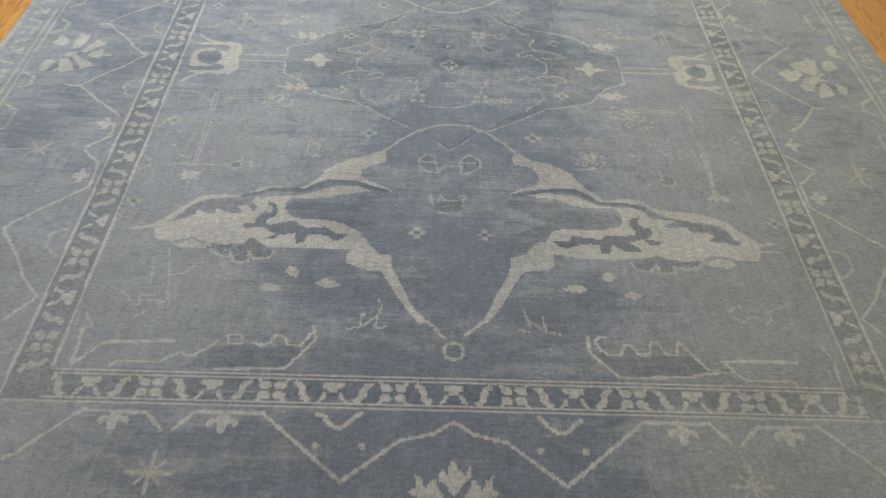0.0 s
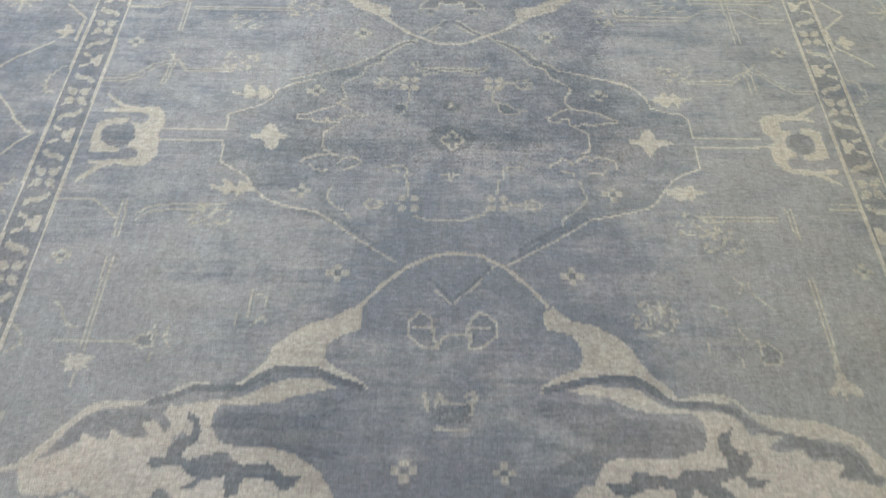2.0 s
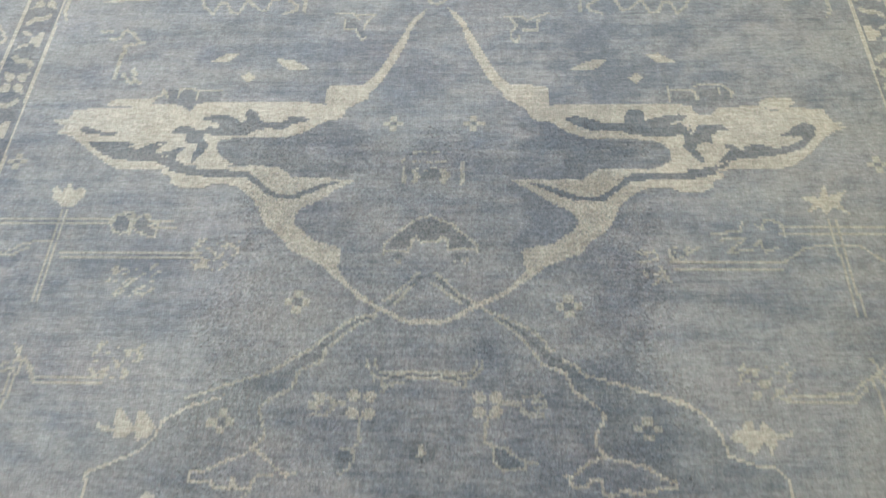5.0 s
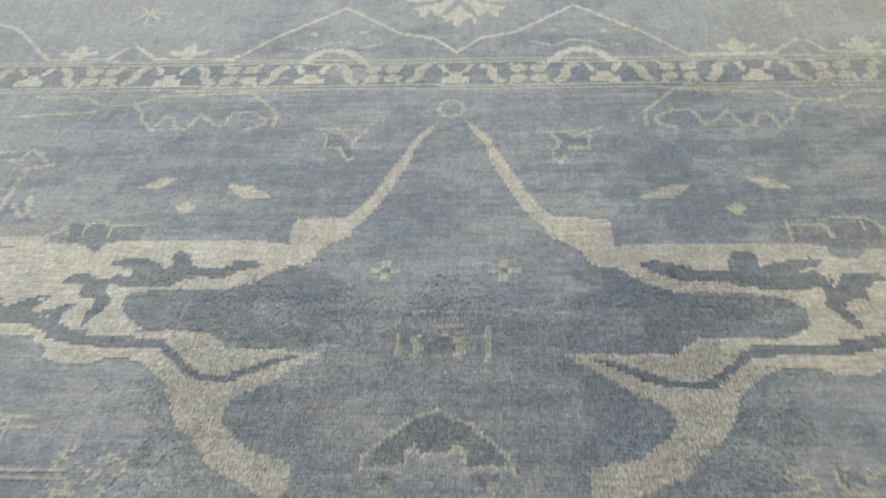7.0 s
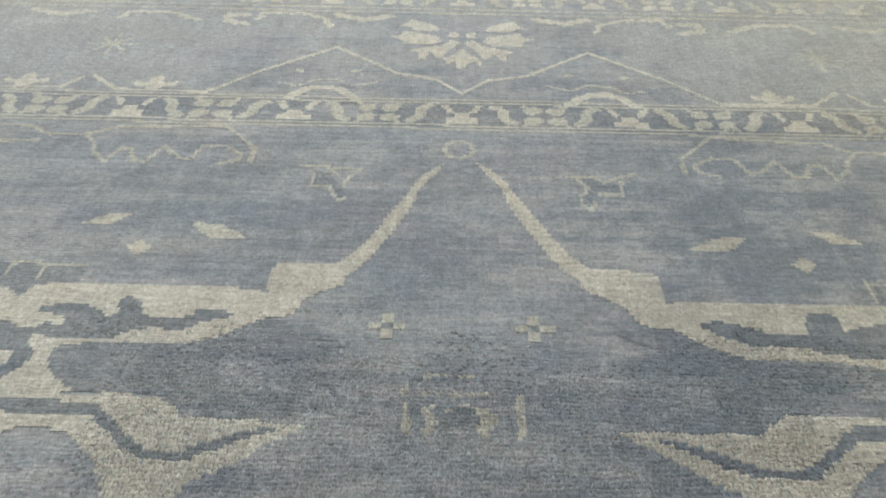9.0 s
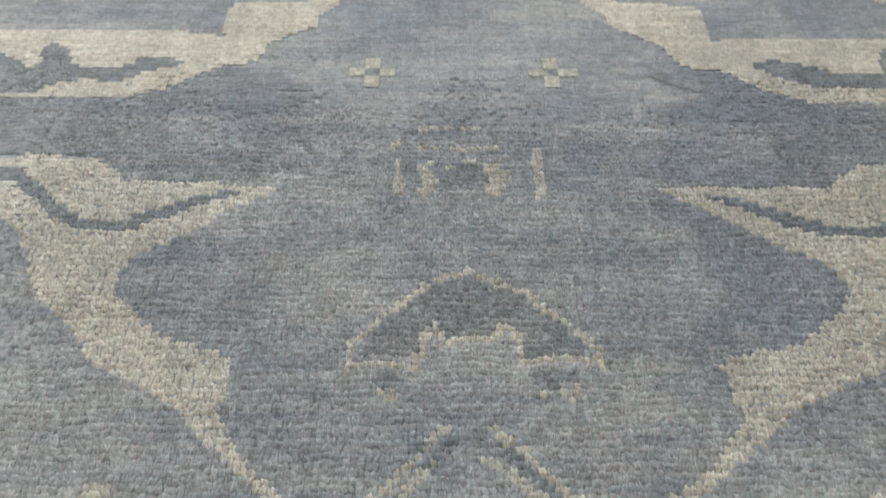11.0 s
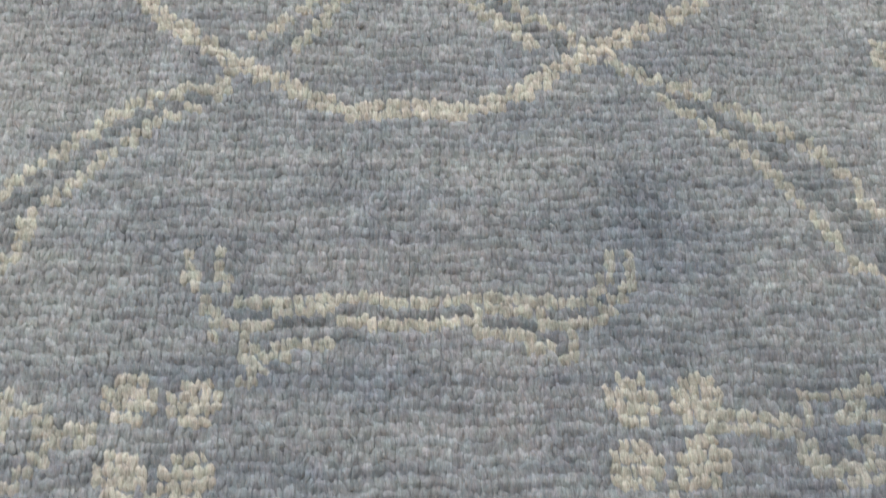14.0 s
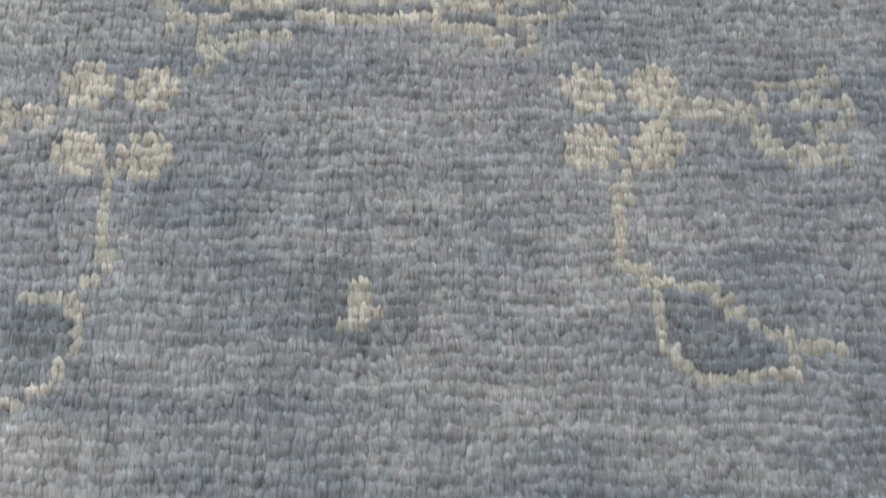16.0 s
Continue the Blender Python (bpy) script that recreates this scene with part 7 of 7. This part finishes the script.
def side_border(side):
    vine = lambda pts, worn=0.1: stroke(start_ink("vine", IVORY, "pale angular vine along the main border"), pts, 0.75, worn)
    if side == "west":
        vine([(-104.2, 34.2), (-112.4, 27.4), (-117, 21.6), (-117.6, 19.6)])
        vine([(-120.3, 18.8), (-117.6, 19.6), (-114.3, 15.7), (-110.4, 12), (-107, 8.3), (-105.4, 5.3), (-101.1, 1.1), (-99.4, 0.3)])
        vine([(-99.4, 0.3), (-102.4, -3.1), (-104.6, -6.8), (-107.8, -9.8), (-111.5, -13.9), (-115.1, -18.5)])
        vine([(-119.5, -18.9), (-115.4, -19), (-111.4, -22.6), (-107.5, -26.7), (-102.7, -30.6), (-98.7, -34.4)])
        vine([(-99, -38.3), (-98.4, -42.1), (-99.4, -45.4), (-101.7, -47.4), (-103.8, -49.9)])
    else:
        vine([(100.7, 36.8), (103.8, 34.1), (108.8, 29.4)])
        vine([(112.4, 26.2), (115.5, 22.3), (117.4, 19.8)])
        vine([(119.4, 19.2), (116.1, 16.4), (111.6, 11.8), (106.8, 7.2), (103.7, 3.4), (101.3, 0.9)])
        vine([(101.3, 0.9), (103.8, -3.6), (107.6, -8), (111.3, -12.4), (115.9, -17.6)])
        vine([(119.6, -18.5), (115.7, -18.4), (112.8, -23.5), (109.5, -27.7), (105.3, -31.3)])
    # the rest of the vine follows the same rhythm towards both ends
    vine(on_band(side, [(34.8, 9.6), (44, 9.4), (50.2, 15.6)], 0, 0))
    vine(on_band(side, [(44, 9.4), (50.2, 15.6)], 0, 0, -1))
    for s in (-1, 1):
        vine(on_band(side, [(51.6, 15.4), (57.2, 9.8), (67, 9.4), (81.8, 24), (84.6, 26), (94.6, 18.8), (101.3, 15), (107.7, 9.4), (115, 14.5)], 0, 0, s))
        for u in (38.4, 62.8):
            lobed_leaf(band_point(side, s * u, 11.0), -90 if side == "east" else 90, 2.3)
        star_flower(band_point(side, s * 51.6, 28.4), 5.0)
        stroke(start_ink("scallop", FADED, "pale scalloped arch"), jagged(on_band(side, [(14.5, 9.6), (15.5, 12.2), (19.0, 13.0), (22.5, 11.5), (24.5, 9.3)], 0, 0, s), 1.0, 0.5, False), 0.6, 0.12)
        stroke(start_ink("scallop", FADED, "pale scalloped arch"), on_band(side, [(84, 9.6), (86, 13.4), (91, 13), (94, 9.5)], 0, 0, s), 0.7, 0.26)
        stroke(start_ink("outer_hook", FADED, "pale hook below the outer guard"), on_band(side, [(12.5, 46), (15, 42.5), (19, 42), (21, 44.5)], 0, 0, s), 1.3, 0.2)
        stroke(start_ink("outer_hook", FADED, "pale hook below the outer guard"), on_band(side, [(30, 45.5), (33, 41.5), (42, 41.2), (44, 44.5)], 0, 0, s), 0.9, 0.28)
    palmette(side, lambda pts, s: on_band(side, pts, 0, 0, s))


for q in QUARTERS:
    medallion_quarter(q)
medallion_inner()
side_motifs()
field_sprays()
for q in QUARTERS:
    field_motifs(q)
    arabesque(q)
heart_motifs()
for side, reach, outer_reach in SIDES:
    guard_band(side, reach, outer_reach)
end_border("north")
end_border("south")
side_border("east")
side_border("west")

# ---- the rug itself ----
hx, hy = HALF_X / 100, HALF_Y / 100
SKEW = 0.024
ink[cy[:, None] > HALF_Y - 100 * SKEW * cx[None, :] / 100 - 0.3] = 0
TUFT_X, TUFT_Y = (-0.50, 0.50), (-0.16, 0.88)      # stretch where single tufts are modelled


def far_skew(x, y):
    """The far end runs slightly aslant."""
    return -SKEW * x * np.clip((y - 1.2) / (hy - 1.2), 0, 1)


def rug_body():
    """Thick woven sheet with a slightly uneven edge and gentle waves at its border."""
    nx, ny = 120, 150
    xs, ys = np.linspace(-hx, hx, nx + 1), np.linspace(-hy, hy, ny + 1)
    x, y = np.meshgrid(xs, ys)
    inset = np.minimum(np.minimum(x - TUFT_X[0], TUFT_X[1] - x), np.minimum(y - TUFT_Y[0], TUFT_Y[1] - y))
    z = np.where(inset > 0, -0.0004 - 0.0002 * np.clip(inset / 0.2, 0, 1), -0.0001)
    y = y + far_skew(x, y)
    top = np.stack([x, y, z], -1).reshape(-1, 3)
    low = top.copy()
    low[:, 2] = -PILE + 0.0002
    verts = np.vstack([top, low])
    n = len(top)
    idx = np.arange(n).reshape(ny + 1, nx + 1)
    a = np.stack([idx[:-1, :-1], idx[:-1, 1:], idx[1:, 1:], idx[1:, :-1]], -1).reshape(-1, 4)
    b = a[:, ::-1] + n
    rim = np.concatenate([idx[0, :], idx[1:, -1], idx[-1, -2::-1], idx[-2:0:-1, 0]])
    nxt = np.roll(rim, -1)
    c = np.stack([rim, rim + n, nxt + n, nxt], -1)
    quads = np.vstack([a, b, c])
    return mesh_object("rug", verts, quads.ravel(), np.arange(len(quads)) * 4, GROUND)


rug = rug_body()
tagged(rug, "distressed blue-grey hand-knotted wool rug with ivory medallion pattern on oak floor", "rug")

gx, gy = np.meshgrid(np.arange(NX), np.arange(NY))
gap = np.minimum(np.minimum(cx[gx] - TUFT_X[0] * 100, TUFT_X[1] * 100 - cx[gx]), np.minimum(cy[gy] - TUFT_Y[0] * 100, TUFT_Y[1] * 100 - cy[gy]))
near = gap > 24 * (0.5 * lattice(14, 9) + 0.5 * rng.random((NY, NX)))      # thins out towards its edge


def flat_knots(mask, lift):
    j, i = np.nonzero(mask)
    x0, y0 = i * TUFT - hx, j * ROW - hy
    z = lift + 0.0001 * rng.random(len(i))
    corners = np.stack([np.stack([x0 + a * TUFT, y0 + b * ROW, z], -1) for a, b in ((0, 0), (1, 0), (1, 1), (0, 1))], 1)
    return corners.reshape(-1, 3), np.arange(len(i) * 4).reshape(-1, 4)


RING = 7


def tufts(mask):
    """Leaning, rounded tufts of yarn."""
    j, i = np.nonzero(mask)
    x, y = (i + 0.5) * TUFT - hx, (j + 0.5) * ROW - hy
    column = i
    clump = np.sin(x * 270 + 3.1 * np.sin(y * 170)) * np.sin(y * 230 + 2.3 * np.sin(x * 130))
    sway = 0.0012 * np.sin(x * 95 + 2 * np.sin(y * 40)) + 0.0004 * np.sin(column * 2.399)
    # every knot shows the two cut ends of its yarn
    x = np.concatenate([x - 0.00095, x + 0.00095]) + 0.00055 * np.tile(clump, 2)
    y = np.concatenate([y, y]) + np.tile(sway, 2)
    m = len(x)
    x = x + rng.normal(0, 0.00028, m)
    y = y + rng.normal(0, 0.00055, m)
    clump = np.tile(clump, 2)
    ang = np.arange(RING) * 2 * math.pi / RING
    rx = 0.00170 * rng.uniform(0.75, 1.3, m)
    ry = 0.00335 * rng.uniform(0.75, 1.2, m)
    tilt = np.tile(rng.normal(0.16, 0.20, m // 2), 2) + rng.normal(0, 0.08, m)
    high = rng.uniform(0.0001, 0.00055, m) + 0.00022 * clump
    verts = np.empty((m, 2 * RING + 1, 3), np.float32)
    for ring, (scale, lean) in enumerate(((1.0, -0.0003), (0.82, 0.0003))):
        ragged = rng.uniform(0.62, 1.38, (m, RING))
        px, py = rx[:, None] * np.cos(ang) * scale * ragged, ry[:, None] * np.sin(ang) * scale * ragged
        c, s = np.cos(tilt)[:, None], np.sin(tilt)[:, None]
        part = slice(ring * RING, (ring + 1) * RING)
        verts[:, part, 0] = x[:, None] + c * px - s * py
        verts[:, part, 1] = y[:, None] + s * px + c * py + lean
        verts[:, part, 2] = -0.0009 if ring == 0 else (high - 0.00018)[:, None] + 0.00018 * np.sin(ang)
    verts[:, -1, 0], verts[:, -1, 1], verts[:, -1, 2] = x, y + 0.0013, high
    base = np.arange(m)[:, None] * (2 * RING + 1)
    k = np.arange(RING)
    n = (k + 1) % RING
    quads = (base[:, :, None] + np.stack([k, n, n + RING, k + RING], -1)[None]).reshape(-1, 4)
    tris = (base[:, :, None] + np.stack([k + RING, n + RING, np.full(RING, 2 * RING)], -1)[None]).reshape(-1, 3)
    return verts.reshape(-1, 3), quads, tris


def knotted(name, mask, material, parent, lift):
    """One mesh out of the knots of a motif: flat ones far off, tufts where the camera comes close."""
    v, quads = flat_knots(mask & ~near, lift)
    tv, tq, tt = tufts(mask & near)
    tq, tt = tq + len(v), tt + len(v)
    quads = np.vstack([quads, tq]).astype(np.int32)
    loops = np.concatenate([quads.ravel(), tt.ravel().astype(np.int32)])
    starts = np.concatenate([np.arange(len(quads)) * 4, len(quads) * 4 + np.arange(len(tt)) * 3])
    ob = mesh_object(name, np.vstack([v, tv]), loops, starts, material, parent, True)
    ob.data.materials.append(TUFTED[material.name][1])
    which = np.zeros(len(starts), np.int32)
    which[len(quads) - len(tq):] = 1
    ob.data.polygons.foreach_set("material_index", which)
    return ob


APART = {"medallion_outline", "inner_vein", "middle_shade", "roundel_core", "palmette", "guard_line", "jagged_leaf", "vine", "outline_core", "chevron", "chevron_core", "stem", "scallop", "corner_leaf_outline", "hooked_outline", "corner_hook", "crown_motif", "spot_halo"}


def pieces(mask, reach=2):
    """The parts of a motif that the wear has cut apart; crumbs fall back to the ground."""
    left = set(zip(*(v.tolist() for v in np.nonzero(mask))))
    found = []
    while left:
        todo = [left.pop()]
        group = []
        while todo:
            j, i = todo.pop()
            group.append((j, i))
            for dj in range(-reach, reach + 1):
                for di in range(-reach, reach + 1):
                    if (j + dj, i + di) in left:
                        left.remove((j + dj, i + di))
                        todo.append((j + dj, i + di))
        found.append(group)
    found.sort(key=len, reverse=True)
    out = []
    for group in found:
        j, i = (list(v) for v in zip(*group))
        if group is not found[0] and len(group) < 6:
            ink[j, i] = 0
            continue
        one = np.zeros_like(mask)
        one[j, i] = True
        out.append(one)
    return out


made = {}
for number in range(1, len(inks)):
    name, material, label, under = inks[number]
    mask = ink == number
    if not mask.any():
        continue
    for piece in (pieces(mask) if name in APART else [mask]):
        ob = knotted(name, piece, material, made.get(under, rug), 0.00012 if material in (SLATE, MEDIUM, DUSK) else 0.00022)
        if label:
            tagged(ob, label)
        made.setdefault(number, ob)
pile = knotted("pile", (ink == 0) & near, GROUND, rug, 0.0)
tagged(pile, "short blue-grey tufts of the rug's ground", kind="stuff")


def fringe(sign):
    """Short ragged cotton ends along one end of the rug."""
    local = np.random.default_rng(3 if sign > 0 else 4)
    verts, quads = [], []
    x = -hx
    while x < hx:
        w = local.uniform(0.0025, 0.006)
        length = local.uniform(0.018, 0.048) * (1.0 + 0.45 * math.sin(x * 9.0) * math.sin(x * 3.7) + 0.2 * math.sin(x * 41.0))
        drift, mid = local.normal(0, 0.007), local.normal(0, 0.004)
        y0 = sign * (hy - 0.003) - (SKEW * x if sign > 0 else 0.0)
        path = ((x, y0, -0.003), (x + mid, y0 + sign * length * 0.5, -0.001 + local.uniform(-0.002, 0.003)), (x + drift, y0 + sign * length, -0.0085))
        n = len(verts)
        for k, (px, py, pz) in enumerate(path):
            h = w * (1.0, 0.8, 0.35)[k] / 2
            verts += [(px - h, py, pz), (px, py, pz + h), (px + h, py, pz), (px, py, pz - h * 0.6)]
        for k in range(2):
            for e in range(4):
                a, b = n + 4 * k + e, n + 4 * k + (e + 1) % 4
                quads.append((a, b, b + 4, a + 4))
        x += w * local.uniform(0.35, 0.75)
    q = np.array(quads)
    ob = mesh_object("fringe", verts, q.ravel(), np.arange(len(q)) * 4, COTTON, rug, True)
    return tagged(ob, "short ragged white cotton fringe", kind="stuff")


fringe(1)
fringe(-1)


def selvedge(sign):
    """Overcast cord along a long edge."""
    local = np.random.default_rng(5)
    rings, seg = 400, 8
    ys = np.linspace(-hy, hy, rings)
    verts, quads = [], []
    for k, y in enumerate(ys):
        r = 0.0052 * (1 + 0.12 * local.standard_normal())
        off = 0.0015 * math.sin(y * 9) + 0.001 * math.sin(y * 31)
        for e in range(seg):
            a = 2 * math.pi * e / seg
            verts.append((sign * (hx + 0.002) + off + r * math.cos(a), y, -0.0048 + 0.0050 * math.sin(a)))
        if k:
            for e in range(seg):
                a, b = (k - 1) * seg + e, (k - 1) * seg + (e + 1) % seg
                quads.append((a, b, b + seg, a + seg))
    q = np.array(quads)
    return tagged(mesh_object("selvedge", verts, q.ravel(), np.arange(len(q)) * 4, CORD, rug, True), "overcast grey wool edge cord")


selvedge(1)
selvedge(-1)

# ---- floor boards, each its own piece ----
def floor_boards():
    local = random.Random(11)
    wide = 0.1065
    shapes = {}
    columns = int((X1 - X0) / wide) + 1
    for c in range(columns):
        x = -2.7065 + c * wide
        y = Y0 - local.uniform(0.0, 1.2)
        while y < Y1:
            length = local.choice((1.2, 1.5, 1.8, 2.1))
            a, b = max(y, Y0), min(y + length, Y1)
            if b - a > 0.02:
                key = round(b - a, 3)
                if key not in shapes:
                    ob = box_mesh("floor_board", 0.0005, 0.0005, -0.010, wide - 0.0005, b - a - 0.0005, 0.0, OAK, floor, 0.0008)
                    shapes[key] = ob.data
                else:
                    ob = new("floor_board", shapes[key])
                    ob.parent = floor
                ob.location = (x, a, -PILE)
            y += length


floor_boards()
